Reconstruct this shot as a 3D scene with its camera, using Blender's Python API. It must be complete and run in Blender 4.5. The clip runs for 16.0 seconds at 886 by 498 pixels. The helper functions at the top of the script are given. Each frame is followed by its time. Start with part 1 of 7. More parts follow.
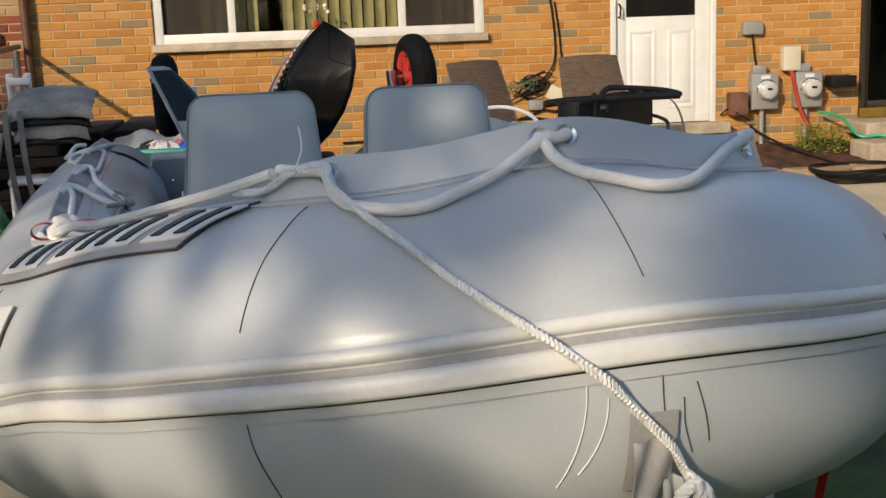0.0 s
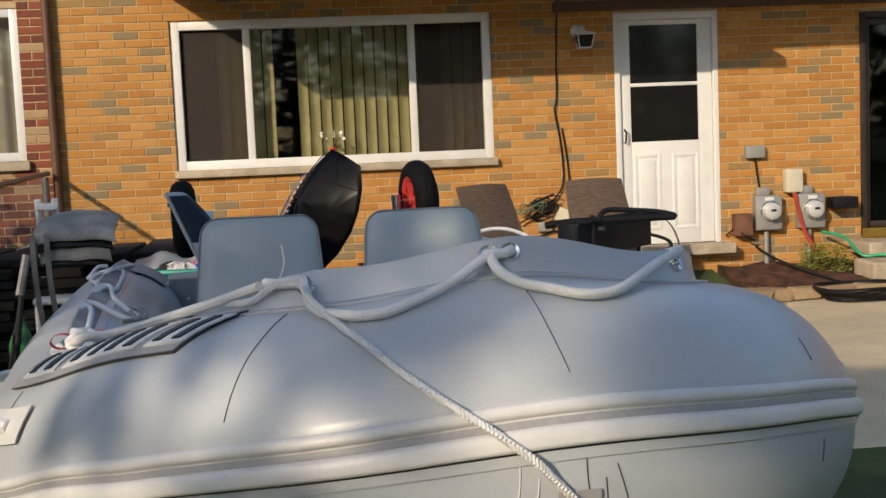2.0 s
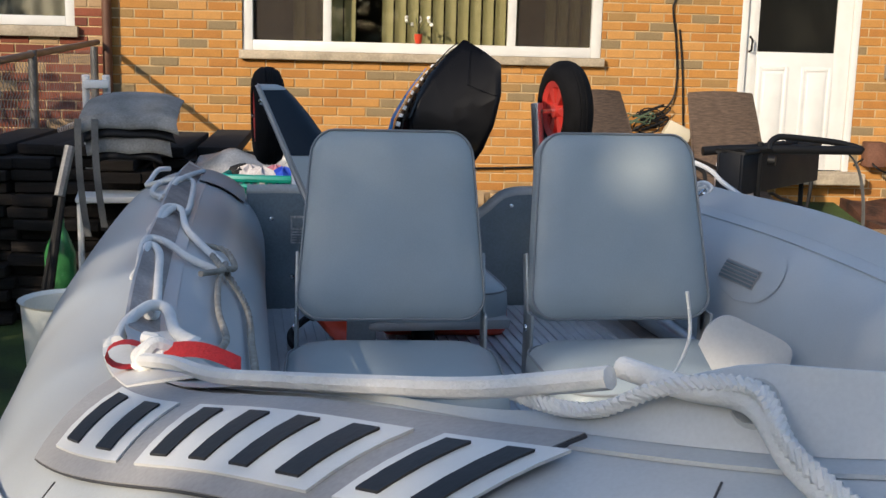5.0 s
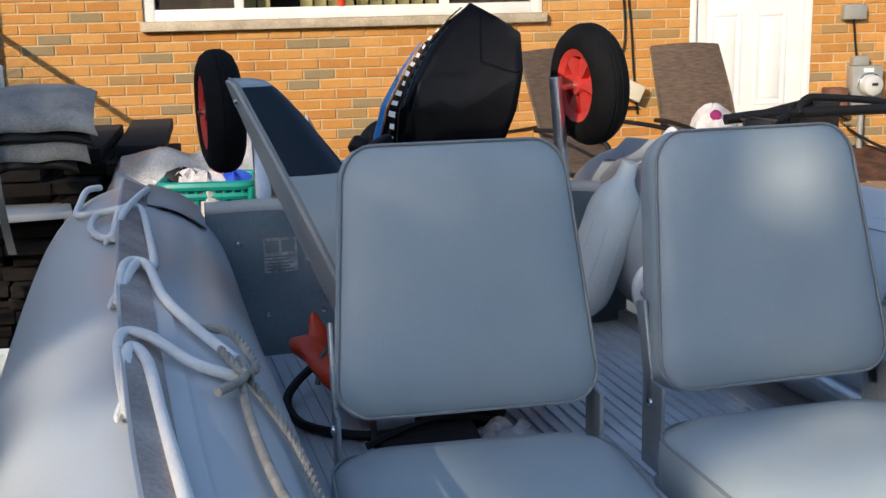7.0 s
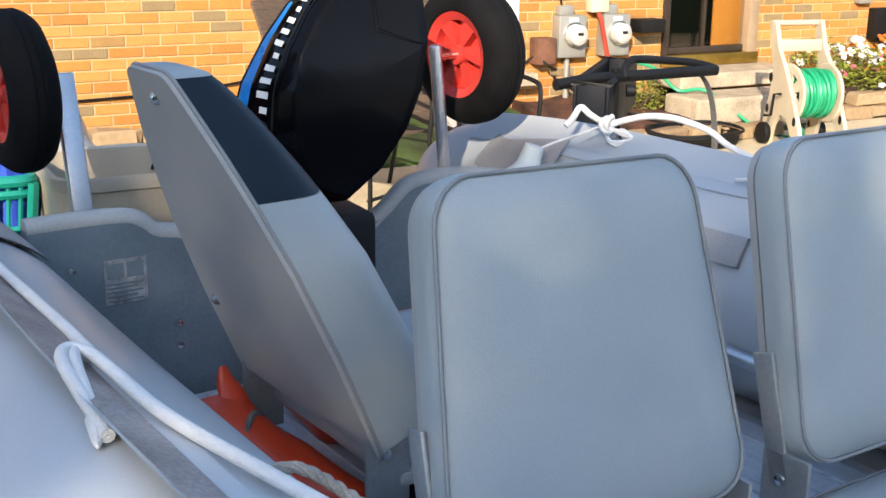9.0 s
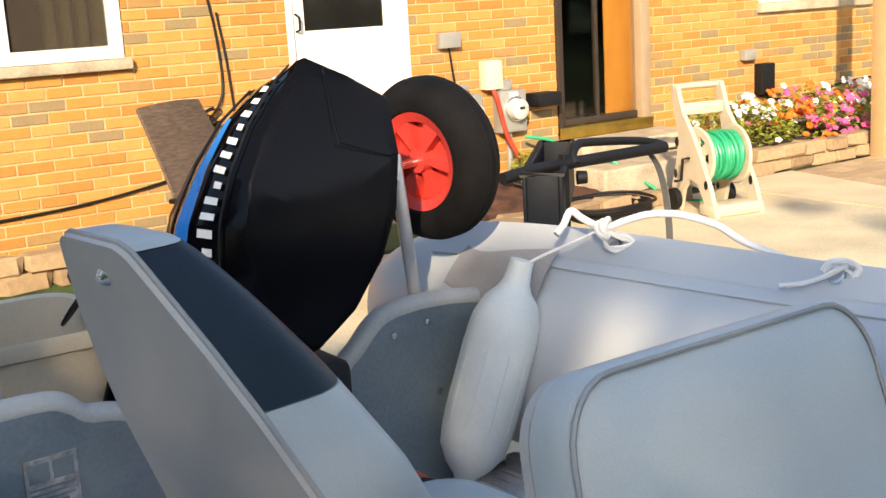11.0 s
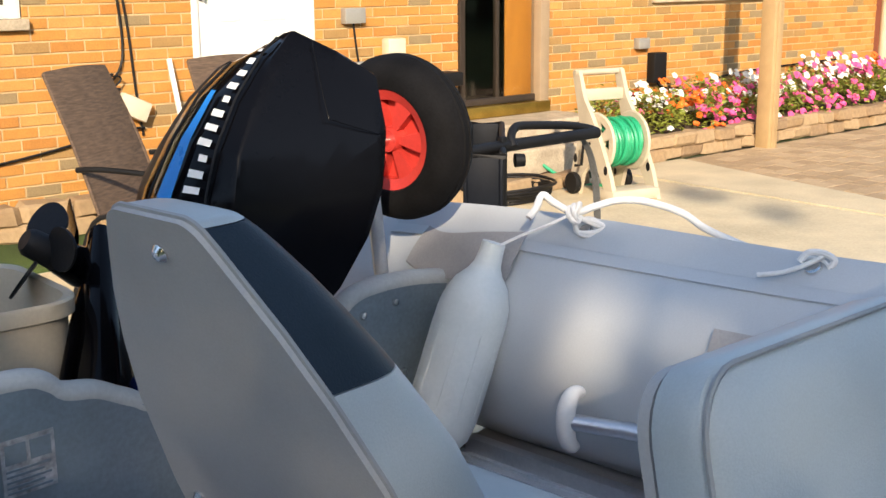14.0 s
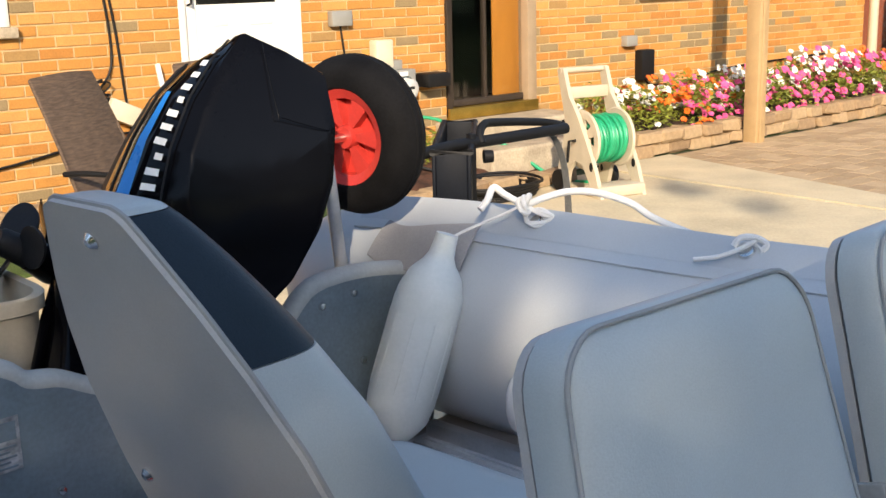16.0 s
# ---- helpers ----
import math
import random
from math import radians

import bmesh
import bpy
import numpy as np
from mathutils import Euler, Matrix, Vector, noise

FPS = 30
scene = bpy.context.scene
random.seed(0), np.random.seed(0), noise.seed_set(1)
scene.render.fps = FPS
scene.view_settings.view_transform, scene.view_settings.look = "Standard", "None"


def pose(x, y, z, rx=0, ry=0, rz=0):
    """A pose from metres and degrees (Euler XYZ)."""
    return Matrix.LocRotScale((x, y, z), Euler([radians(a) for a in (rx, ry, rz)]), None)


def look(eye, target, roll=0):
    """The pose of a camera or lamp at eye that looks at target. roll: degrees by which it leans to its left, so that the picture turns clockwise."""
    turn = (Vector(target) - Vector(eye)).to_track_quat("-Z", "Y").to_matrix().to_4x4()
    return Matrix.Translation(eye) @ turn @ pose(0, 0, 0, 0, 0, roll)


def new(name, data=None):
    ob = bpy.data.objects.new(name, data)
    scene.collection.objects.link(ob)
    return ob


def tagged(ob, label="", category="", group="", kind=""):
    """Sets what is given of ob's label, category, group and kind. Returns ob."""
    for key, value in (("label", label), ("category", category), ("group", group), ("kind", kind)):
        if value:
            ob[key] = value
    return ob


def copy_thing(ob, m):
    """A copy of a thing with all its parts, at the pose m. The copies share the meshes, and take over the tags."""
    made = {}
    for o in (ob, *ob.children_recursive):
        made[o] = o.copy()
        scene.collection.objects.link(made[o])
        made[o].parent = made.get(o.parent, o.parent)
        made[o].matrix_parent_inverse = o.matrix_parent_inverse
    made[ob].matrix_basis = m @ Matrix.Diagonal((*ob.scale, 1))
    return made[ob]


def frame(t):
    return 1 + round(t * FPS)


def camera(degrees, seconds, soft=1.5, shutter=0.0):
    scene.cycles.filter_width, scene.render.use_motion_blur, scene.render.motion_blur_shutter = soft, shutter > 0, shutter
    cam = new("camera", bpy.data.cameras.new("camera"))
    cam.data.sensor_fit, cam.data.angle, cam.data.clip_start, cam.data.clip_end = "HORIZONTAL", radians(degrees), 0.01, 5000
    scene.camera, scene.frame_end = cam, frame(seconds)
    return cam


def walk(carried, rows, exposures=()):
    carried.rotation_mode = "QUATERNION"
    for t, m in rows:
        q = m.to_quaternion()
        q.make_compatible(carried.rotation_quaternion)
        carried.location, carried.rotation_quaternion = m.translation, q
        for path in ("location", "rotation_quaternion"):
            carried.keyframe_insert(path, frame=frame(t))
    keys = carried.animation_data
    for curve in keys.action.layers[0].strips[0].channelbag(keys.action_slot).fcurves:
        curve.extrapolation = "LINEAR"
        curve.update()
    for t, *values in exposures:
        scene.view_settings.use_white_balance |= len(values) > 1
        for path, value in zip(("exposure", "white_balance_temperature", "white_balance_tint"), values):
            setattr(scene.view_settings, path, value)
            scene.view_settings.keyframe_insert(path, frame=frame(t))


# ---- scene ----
cam = camera(41.3, 16.0)
PATH = [
    (0, (-2.546, -9.729, 1.213), (-2.316, -7.78, 0.825), -2.1),
    (0.5, (-2.545, -9.842, 1.228), (-2.367, -7.884, 0.863), 0.4),
    (1, (-2.46, -9.941, 1.217), (-2.387, -7.973, 0.87), 0.9),
    (1.5, (-2.425, -9.992, 1.224), (-2.348, -8.013, 0.947), -1.5),
    (2, (-2.482, -9.972, 1.225), (-2.28, -7.99, 1.043), -2.4),
    (2.5, (-2.571, -9.881, 1.237), (-2.307, -7.908, 1.05), -0.9),
    (3, (-2.632, -9.795, 1.238), (-2.345, -7.838, 0.942), 1.2),
    (3.5, (-2.608, -9.574, 1.25), (-2.483, -7.594, 1.001), 1.3),
    (3.7, (-2.61, -9.47, 1.254), (-2.578, -7.49, 0.967), 0.7),
    (5.8, (-2.944, -8.505, 1.225), (-2.644, -6.564, 0.849), -1.1),
    (6, (-2.994, -8.418, 1.243), (-2.63, -6.49, 0.856), -2.6),
    (6.5, (-3.027, -8.212, 1.237), (-2.59, -6.315, 0.775), -1.0),
    (6.6, (-3.029, -8.195, 1.243), (-2.646, -6.28, 0.811), -1.3),
    (7, (-3.021, -7.994, 1.255), (-2.706, -6.068, 0.82), -1.2),
    (7.5, (-3.185, -7.891, 1.256), (-2.686, -6.001, 0.833), -2.3),
    (8, (-3.324, -7.658, 1.263), (-2.63, -5.847, 0.776), -1.5),
    (10.3, (-3.531, -6.927, 1.3), (-2.502, -5.299, 0.759), -0.2),
    (10.5, (-3.508, -6.888, 1.293), (-2.496, -5.234, 0.802), -2.6),
    (11, (-3.428, -6.754, 1.3), (-2.327, -5.136, 0.885), -3.3),
    (11.5, (-3.429, -6.663, 1.306), (-2.261, -5.101, 0.863), -1.7),
    (12, (-3.489, -6.615, 1.304), (-2.29, -5.079, 0.857), -2.0),
    (12.5, (-3.532, -6.598, 1.302), (-2.315, -5.076, 0.854), -1.3),
    (13, (-3.57, -6.603, 1.307), (-2.321, -5.106, 0.863), -1.4),
    (13.5, (-3.594, -6.621, 1.311), (-2.31, -5.151, 0.874), -1.3),
    (14, (-3.583, -6.616, 1.31), (-2.313, -5.141, 0.851), -0.4),
    (14.5, (-3.567, -6.622, 1.31), (-2.282, -5.162, 0.844), -0.3),
    (15, (-3.563, -6.633, 1.307), (-2.24, -5.215, 0.818), -1.2),
    (15.5, (-3.588, -6.651, 1.31), (-2.182, -5.311, 0.832), -1.1),
    (16, (-3.567, -6.755, 1.31), (-2.302, -5.274, 0.853), -1.4),
]
walk(cam, [(t, look(eye, target, roll)) for t, eye, target, roll in PATH], [(0.0, 0.28, 6600, 10), (1.9, 0.20, 6550, 10), (3.1, 0.35, 6330, 10), (3.7, 0.40, 6280, 10), (5.8, 0.58, 6200, 10), (7.0, 0.68, 6120, 10), (8.2, 1.08, 6120, 10), (10.3, 1.62, 6900, 10), (11.0, 1.42, 7050, 10), (12.0, 1.20, 7000, 10), (13.0, 1.20, 6700, 10), (16.0, 1.12, 6600, 10)])

# ---- world, sun, exposure ----
SUN_DIR = Vector((0.60, 0.74, -0.42)).normalized()  # the way the light travels
world = bpy.data.worlds.new("sky")
scene.world = world
world.use_nodes = True
wn = world.node_tree
sky = wn.nodes.new("ShaderNodeTexSky")
sky.sky_type = "NISHITA"
sky.sun_disc = False
sky.sun_elevation = math.asin(-SUN_DIR.z)
sky.sun_rotation = math.atan2(-SUN_DIR.x, -SUN_DIR.y)
wn.links.new(sky.outputs[0], wn.nodes["Background"].inputs[0])
wn.nodes["Background"].inputs[1].default_value = 0.15
sun_data = bpy.data.lights.new("sun", "SUN")
sun_data.energy = 3.1
sun_data.angle = radians(0.55)
sun_data.color = (1.0, 0.83, 0.62)
sun = new("sun", sun_data)
sun.matrix_world = look((0, 0, 10), Vector((0, 0, 10)) + SUN_DIR)


# ---- materials ----
def mat(name, color, rough=0.6, metal=0.0, scale=8.0, vary=0.15, bump=0.1, fine=120.0, coat=0.0, tint=None, spec=0.5, trans=0.0, rand="", stretch=None):
    """A principled material with coarse and fine variation in colour, roughness and relief."""
    m = bpy.data.materials.new(name)
    m.use_nodes = True
    t = m.node_tree
    n, l = t.nodes, t.links
    p = n["Principled BSDF"]
    co = n.new("ShaderNodeTexCoord")
    src = co.outputs["Object"]
    if stretch:
        mp = n.new("ShaderNodeMapping")
        mp.inputs["Scale"].default_value = stretch
        l.new(src, mp.inputs[0])
        src = mp.outputs[0]
    a = n.new("ShaderNodeTexNoise")
    a.inputs["Scale"].default_value, a.inputs["Detail"].default_value = scale, 5
    b = n.new("ShaderNodeTexNoise")
    b.inputs["Scale"].default_value, b.inputs["Detail"].default_value = fine, 3
    for q in (a, b):
        l.new(src, q.inputs["Vector"])
    base = Vector(color)
    other = Vector(tint) if tint else base * (1 - 2 * vary)
    r = n.new("ShaderNodeValToRGB")
    r.color_ramp.elements[0].position, r.color_ramp.elements[1].position = 0.3, 0.7
    r.color_ramp.elements[0].color = (*other, 1)
    r.color_ramp.elements[1].color = (*(base * (1 + vary * 0.4)), 1)
    l.new(a.outputs[0], r.inputs[0])
    mix = n.new("ShaderNodeMix")
    mix.data_type, mix.blend_type = "RGBA", "OVERLAY"
    mix.inputs[0].default_value = min(0.6, vary * 2)
    l.new(r.outputs[0], mix.inputs[6])
    l.new(b.outputs[0], mix.inputs[7])
    l.new(mix.outputs[2], p.inputs["Base Color"])
    rr = n.new("ShaderNodeMapRange")
    rr.inputs[3].default_value, rr.inputs[4].default_value = max(0.02, rough - 0.1), min(1, rough + 0.1)
    l.new(a.outputs[0], rr.inputs[0])
    l.new(rr.outputs[0], p.inputs["Roughness"])
    p.inputs["Metallic"].default_value = metal
    p.inputs["Specular IOR Level"].default_value = spec
    p.inputs["Coat Weight"].default_value = coat
    p.inputs["Coat Roughness"].default_value = 0.06
    p.inputs["Transmission Weight"].default_value = trans
    if bump:
        bp = n.new("ShaderNodeBump")
        bp.inputs["Strength"].default_value, bp.inputs["Distance"].default_value = bump, 0.004
        l.new(b.outputs[0], bp.inputs["Height"])
        l.new(bp.outputs[0], p.inputs["Normal"])
    return m


def random_mat(name, colors, rough, island, fine=90.0, bump=0.4, shift=0.25):
    """Pieces that differ: a colour per piece from a stepped ramp, with grain on top."""
    m = mat(name, colors[0][1], rough, vary=0.12, bump=bump, fine=fine, scale=14)
    t = m.node_tree
    n, l = t.nodes, t.links
    g = n.new("ShaderNodeNewGeometry") if island else n.new("ShaderNodeObjectInfo")
    src = g.outputs["Random Per Island"] if island else g.outputs["Random"]
    r = n.new("ShaderNodeValToRGB")
    r.color_ramp.interpolation = "CONSTANT"
    for i, (pos, c) in enumerate(colors):
        e = r.color_ramp.elements[i] if i < 2 else r.color_ramp.elements.new(pos)
        e.position, e.color = pos, (*c, 1)
    l.new(src, r.inputs[0])
    mix = next(q for q in n if q.bl_idname == "ShaderNodeMix")
    k = n.new("ShaderNodeMix")
    k.data_type, k.blend_type = "RGBA", "MULTIPLY"
    k.inputs[0].default_value = shift
    ramp = mix.inputs[6].links[0].from_node
    ramp.color_ramp.elements[0].color, ramp.color_ramp.elements[1].color = (0.45, 0.45, 0.45, 1), (1, 1, 1, 1)
    l.new(r.outputs[0], k.inputs[6])
    l.new(ramp.outputs[0], k.inputs[7])
    l.new(k.outputs[2], mix.inputs[6])
    return m


BRICKS = [(0.0, (0.52, 0.24, 0.054)), (0.3, (0.56, 0.275, 0.072)), (0.52, (0.47, 0.205, 0.046)), (0.68, (0.58, 0.295, 0.085)), (0.80, (0.29, 0.21, 0.108)), (0.93, (0.37, 0.22, 0.080))]
REDS = [(0.0, (0.22, 0.06, 0.03)), (0.35, (0.28, 0.08, 0.04)), (0.6, (0.17, 0.05, 0.03)), (0.8, (0.45, 0.30, 0.16))]
M_brick = random_mat("brick_tan", BRICKS, 0.85, False)
M_brick_rest = random_mat("brick_tan_wall", BRICKS, 0.85, True)
M_red = random_mat("brick_red", REDS, 0.85, True)
M_mortar = mat("mortar", (0.60, 0.44, 0.24), 0.95, bump=0.6, vary=0.12)
M_white = mat("white_paint", (0.80, 0.80, 0.78), 0.4, vary=0.03, bump=0.02)
M_vinyl = mat("white_vinyl", (0.82, 0.82, 0.80), 0.35, vary=0.03, bump=0.02)
M_stone = mat("limestone_sill", (0.50, 0.42, 0.31), 0.9, bump=0.8, fine=60, vary=0.15)
M_glassdark = mat("window_glass", (0.010, 0.010, 0.010), 0.04, vary=0.0, bump=0.0, spec=0.6)
M_blind = mat("blind_vinyl", (0.50, 0.45, 0.22), 0.6, vary=0.05, bump=0.05)
M_curtain = mat("curtain_cloth", (0.34, 0.32, 0.26), 0.9, vary=0.1)
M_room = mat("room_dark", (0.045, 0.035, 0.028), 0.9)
M_roomwood = mat("door_wood", (0.60, 0.25, 0.04), 0.5, vary=0.12, stretch=(1, 1, 0.2))
M_bronze = mat("bronze_frame", (0.055, 0.042, 0.034), 0.45, metal=0.3, vary=0.1)
M_gold = mat("brass_sill", (0.42, 0.28, 0.06), 0.35, metal=0.8, vary=0.15)
M_tanframe = mat("tan_frame", (0.36, 0.27, 0.18), 0.5, vary=0.06)
M_soffit = mat("soffit_brown", (0.10, 0.055, 0.035), 0.6, vary=0.1)
M_roof = mat("roof_shingle", (0.07, 0.06, 0.055), 0.95, bump=0.8, fine=40)
M_concrete = mat("concrete", (0.66, 0.56, 0.375), 0.92, scale=2.2, vary=0.12, bump=0.35, fine=70)
PAVERS = [(0.0, (0.46, 0.335, 0.20)), (0.35, (0.52, 0.385, 0.235)), (0.7, (0.41, 0.295, 0.175))]
M_paver = random_mat("paver", PAVERS, 0.9, False, fine=60)
M_paver_rest = random_mat("paver_field", PAVERS, 0.9, True, fine=60)
M_soil = mat("soil", (0.075, 0.042, 0.028), 0.98, bump=1.0, fine=45, vary=0.35)
M_mulch = mat("mulch", (0.11, 0.045, 0.025), 0.98, bump=1.0, fine=60, vary=0.4)
M_grass = mat("grass", (0.060, 0.10, 0.022), 0.85, vary=0.35, bump=1.0, fine=140, scale=3)
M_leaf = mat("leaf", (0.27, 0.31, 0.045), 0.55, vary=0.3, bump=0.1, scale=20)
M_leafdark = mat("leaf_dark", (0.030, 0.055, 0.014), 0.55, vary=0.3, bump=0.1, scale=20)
M_bark = mat("bark", (0.12, 0.085, 0.06), 0.95, bump=1.0, fine=40)
M_pink = mat("petal_pink", (0.80, 0.10, 0.30), 0.6, vary=0.15)
M_orange = mat("petal_orange", (0.80, 0.16, 0.01), 0.6, vary=0.15)
M_petalwhite = mat("petal_white", (0.82, 0.80, 0.74), 0.6, vary=0.04)
M_edgestone = random_mat("edging_stone", [(0.0, (0.33, 0.225, 0.125)), (0.4, (0.38, 0.27, 0.155)), (0.7, (0.28, 0.19, 0.11))], 0.95, False, fine=40, bump=0.9)
M_post = mat("tan_post_paint", (0.47, 0.325, 0.165), 0.6, vary=0.06)
M_pvc = mat("grey_pvc", (0.478, 0.512, 0.533), 0.34, scale=3.0, vary=0.045, bump=0.006, fine=320, tint=(0.445, 0.463, 0.472))
M_pvcdark = mat("grey_pvc_flap", (0.36, 0.35, 0.345), 0.55, scale=5.0, vary=0.1, bump=0.15, fine=200)
M_pvcbrown = mat("brown_pvc", (0.40, 0.345, 0.315), 0.6, scale=9, vary=0.25, bump=0.2, fine=160)
M_strake = mat("white_rubber_strake", (0.72, 0.71, 0.68), 0.45, scale=6, vary=0.08, bump=0.05)
M_grooveshade = mat("groove_shade_grey", (0.36, 0.36, 0.36), 0.5, scale=6, vary=0.1, bump=0.05)
M_seam = mat("seam_dark", (0.06, 0.06, 0.065), 0.7)
M_trans = mat("transom_grey", (0.16, 0.205, 0.235), 0.4, scale=7, vary=0.12, bump=0.05)
M_trim = mat("transom_trim", (0.40, 0.41, 0.39), 0.5, vary=0.08)
M_alu = mat("aluminium", (0.62, 0.63, 0.65), 0.38, metal=0.85, vary=0.08, bump=0.05)
M_floor = mat("ribbed_aluminium", (0.62, 0.66, 0.70), 0.45, metal=0.3, vary=0.12, scale=5)
M_vinylgrey = mat("seat_vinyl_grey", (0.355, 0.405, 0.42), 0.42, scale=6, vary=0.05, bump=0.12, fine=420)
M_vinyldark = mat("seat_vinyl_charcoal", (0.011, 0.020, 0.032), 0.45, scale=8, spec=0.22, vary=0.12, bump=0.15, fine=420)
M_piping = mat("seat_piping", (0.25, 0.265, 0.27), 0.5, vary=0.05)
M_shell = mat("seat_shell_plastic", (0.36, 0.365, 0.36), 0.5, scale=8, vary=0.05, bump=0.15, fine=300)
M_bracket = mat("zinc_bracket", (0.40, 0.42, 0.42), 0.42, metal=0.6, vary=0.1)
M_chrome = mat("chrome", (0.75, 0.75, 0.74), 0.15, metal=1.0, vary=0.03, bump=0)
M_black = mat("motor_gloss_black", (0.003, 0.003, 0.004), 0.10, vary=0.05, bump=0.0, coat=0.0, scale=3, spec=0.11)
M_blackmatt = mat("black_plastic", (0.010, 0.010, 0.011), 0.55, spec=0.25, vary=0.15)
M_blue = mat("motor_blue_stripe", (0.010, 0.17, 0.52), 0.3, coat=0.2, vary=0.05)
M_cordgreen = mat("faded_green_cord", (0.10, 0.15, 0.09), 0.8, vary=0.2)
M_navy = mat("navy_sheet_metal", (0.007, 0.009, 0.014), 0.55, spec=0.15, vary=0.15)
M_rubber = mat("tyre_rubber", (0.008, 0.008, 0.009), 0.8, spec=0.12, scale=12, vary=0.25, bump=0.25, fine=150)
M_rim = mat("red_plastic_rim", (0.55, 0.045, 0.035), 0.42, vary=0.08)
M_fender = mat("white_fender_vinyl", (0.66, 0.70, 0.68), 0.42, scale=7, vary=0.07, bump=0.05)
M_rope = mat("white_rope", (0.78, 0.77, 0.74), 0.85, scale=30, vary=0.05, bump=0.55, fine=260)
M_ropeold = mat("worn_rope", (0.40, 0.36, 0.30), 0.9, scale=30, vary=0.2, bump=0.4, fine=300)
M_redweb = mat("red_webbing", (0.50, 0.02, 0.02), 0.7, vary=0.15, bump=0.5, fine=200)
M_redplastic = mat("red_plastic", (0.62, 0.06, 0.02), 0.4, vary=0.08)
M_decal = mat("decal_white", (0.72, 0.72, 0.70), 0.45, vary=0.04)
M_ink = mat("decal_black", (0.015, 0.015, 0.017), 0.5)
M_sling = mat("brown_sling_mesh", (0.155, 0.103, 0.07), 0.8, scale=20, vary=0.25, bump=0.7, fine=260, stretch=(1, 1, 6))
M_meter = mat("meter_grey_steel", (0.36, 0.36, 0.34), 0.5, metal=0.3, vary=0.06)
M_meterglass = mat("meter_glass", (0.60, 0.60, 0.58), 0.12, vary=0.1, coat=1.0)
M_beige = mat("beige_plastic", (0.54, 0.47, 0.355), 0.5, vary=0.05)
M_green = mat("green_hose", (0.02, 0.36, 0.17), 0.4, vary=0.1)
M_teal = mat("teal_plastic", (0.01, 0.26, 0.21), 0.4, vary=0.08)
M_tarp = mat("grey_tarp_canvas", (0.27, 0.265, 0.25), 0.85, scale=9, vary=0.2, bump=0.5)
M_greenglass = mat("green_bottle_plastic", (0.05, 0.22, 0.07), 0.25, vary=0.1)
M_plate = mat("worn_silver_label", (0.50, 0.52, 0.53), 0.4, metal=0.4, scale=40, vary=0.35)
M_strapgrey = mat("grey_webbing", (0.16, 0.16, 0.155), 0.85, vary=0.15, bump=0.4)
M_silver = mat("silver_tarp", (0.62, 0.59, 0.54), 0.32, metal=0.5, scale=12, vary=0.2, bump=0.6)
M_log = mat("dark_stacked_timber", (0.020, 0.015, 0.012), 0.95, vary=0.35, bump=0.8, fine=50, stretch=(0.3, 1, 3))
M_galv = mat("galvanised_steel", (0.20, 0.20, 0.20), 0.5, metal=0.6, vary=0.2)
M_downpipe = mat("downpipe_brown", (0.13, 0.06, 0.035), 0.5, vary=0.1)
M_cream = mat("cream_box", (0.66, 0.60, 0.46), 0.5, vary=0.05)
M_rust = mat("rust_box", (0.20, 0.09, 0.055), 0.8, vary=0.25)
M_redcable = mat("red_cable", (0.42, 0.05, 0.025), 0.5, vary=0.1)
M_cloth = mat("cloth_pale", (0.62, 0.58, 0.58), 0.9, scale=14, vary=0.2, bump=0.6)
M_pinkcloth = mat("cloth_pink", (0.55, 0.22, 0.28), 0.9, scale=14, vary=0.2, bump=0.6)
M_purple = mat("cloth_purple", (0.30, 0.02, 0.14), 0.9, vary=0.2)
M_bluecloth = mat("blue_cover", (0.03, 0.09, 0.60), 0.7, vary=0.15)
M_tealbin = mat("teal_bin", (0.02, 0.20, 0.27), 0.5, vary=0.1)
M_yellow = mat("yellow_green_label", (0.34, 0.42, 0.03), 0.5, vary=0.1)
M_can = mat("dark_blue_can", (0.02, 0.025, 0.10), 0.35, vary=0.1)


# ---- mesh tools ----
ROOTS = {}


def thing(name, m=None, **tags):
    """A top-level thing: an Empty at its base."""
    ob = new(name)
    ob.empty_display_size = 0.05
    m = m or Matrix.Identity(4)
    ob.matrix_basis = m
    ROOTS[ob.name] = m
    return tagged(ob, **tags)


def make(name, geo, material, smooth=True):
    """A mesh object from a list of (vertices, faces)."""
    vs, fs = [], []
    for v, f in geo:
        k = len(vs)
        vs += [tuple(q) for q in v]
        fs += [tuple(i + k for i in q) for q in f]
    me = bpy.data.meshes.new(name)
    me.from_pydata(vs, [], fs)
    me.polygons.foreach_set("use_smooth", [smooth] * len(me.polygons))
    if smooth:
        me.set_sharp_from_angle(angle=radians(38))
    me.materials.append(material)
    me.update()
    return new(name, me)


def part(name, geo, material, parent, label="", smooth=True):
    ob = make(name, geo, material, smooth)
    ob.parent = parent
    return tagged(ob, label=label)


def solid(name, geo, material, smooth=True, **tags):
    """A thing or a piece of the setting in one mesh."""
    return tagged(make(name, geo, material, smooth), **tags)


def moved(geo, m):
    return [([m @ Vector(q) for q in v], f) for v, f in geo]


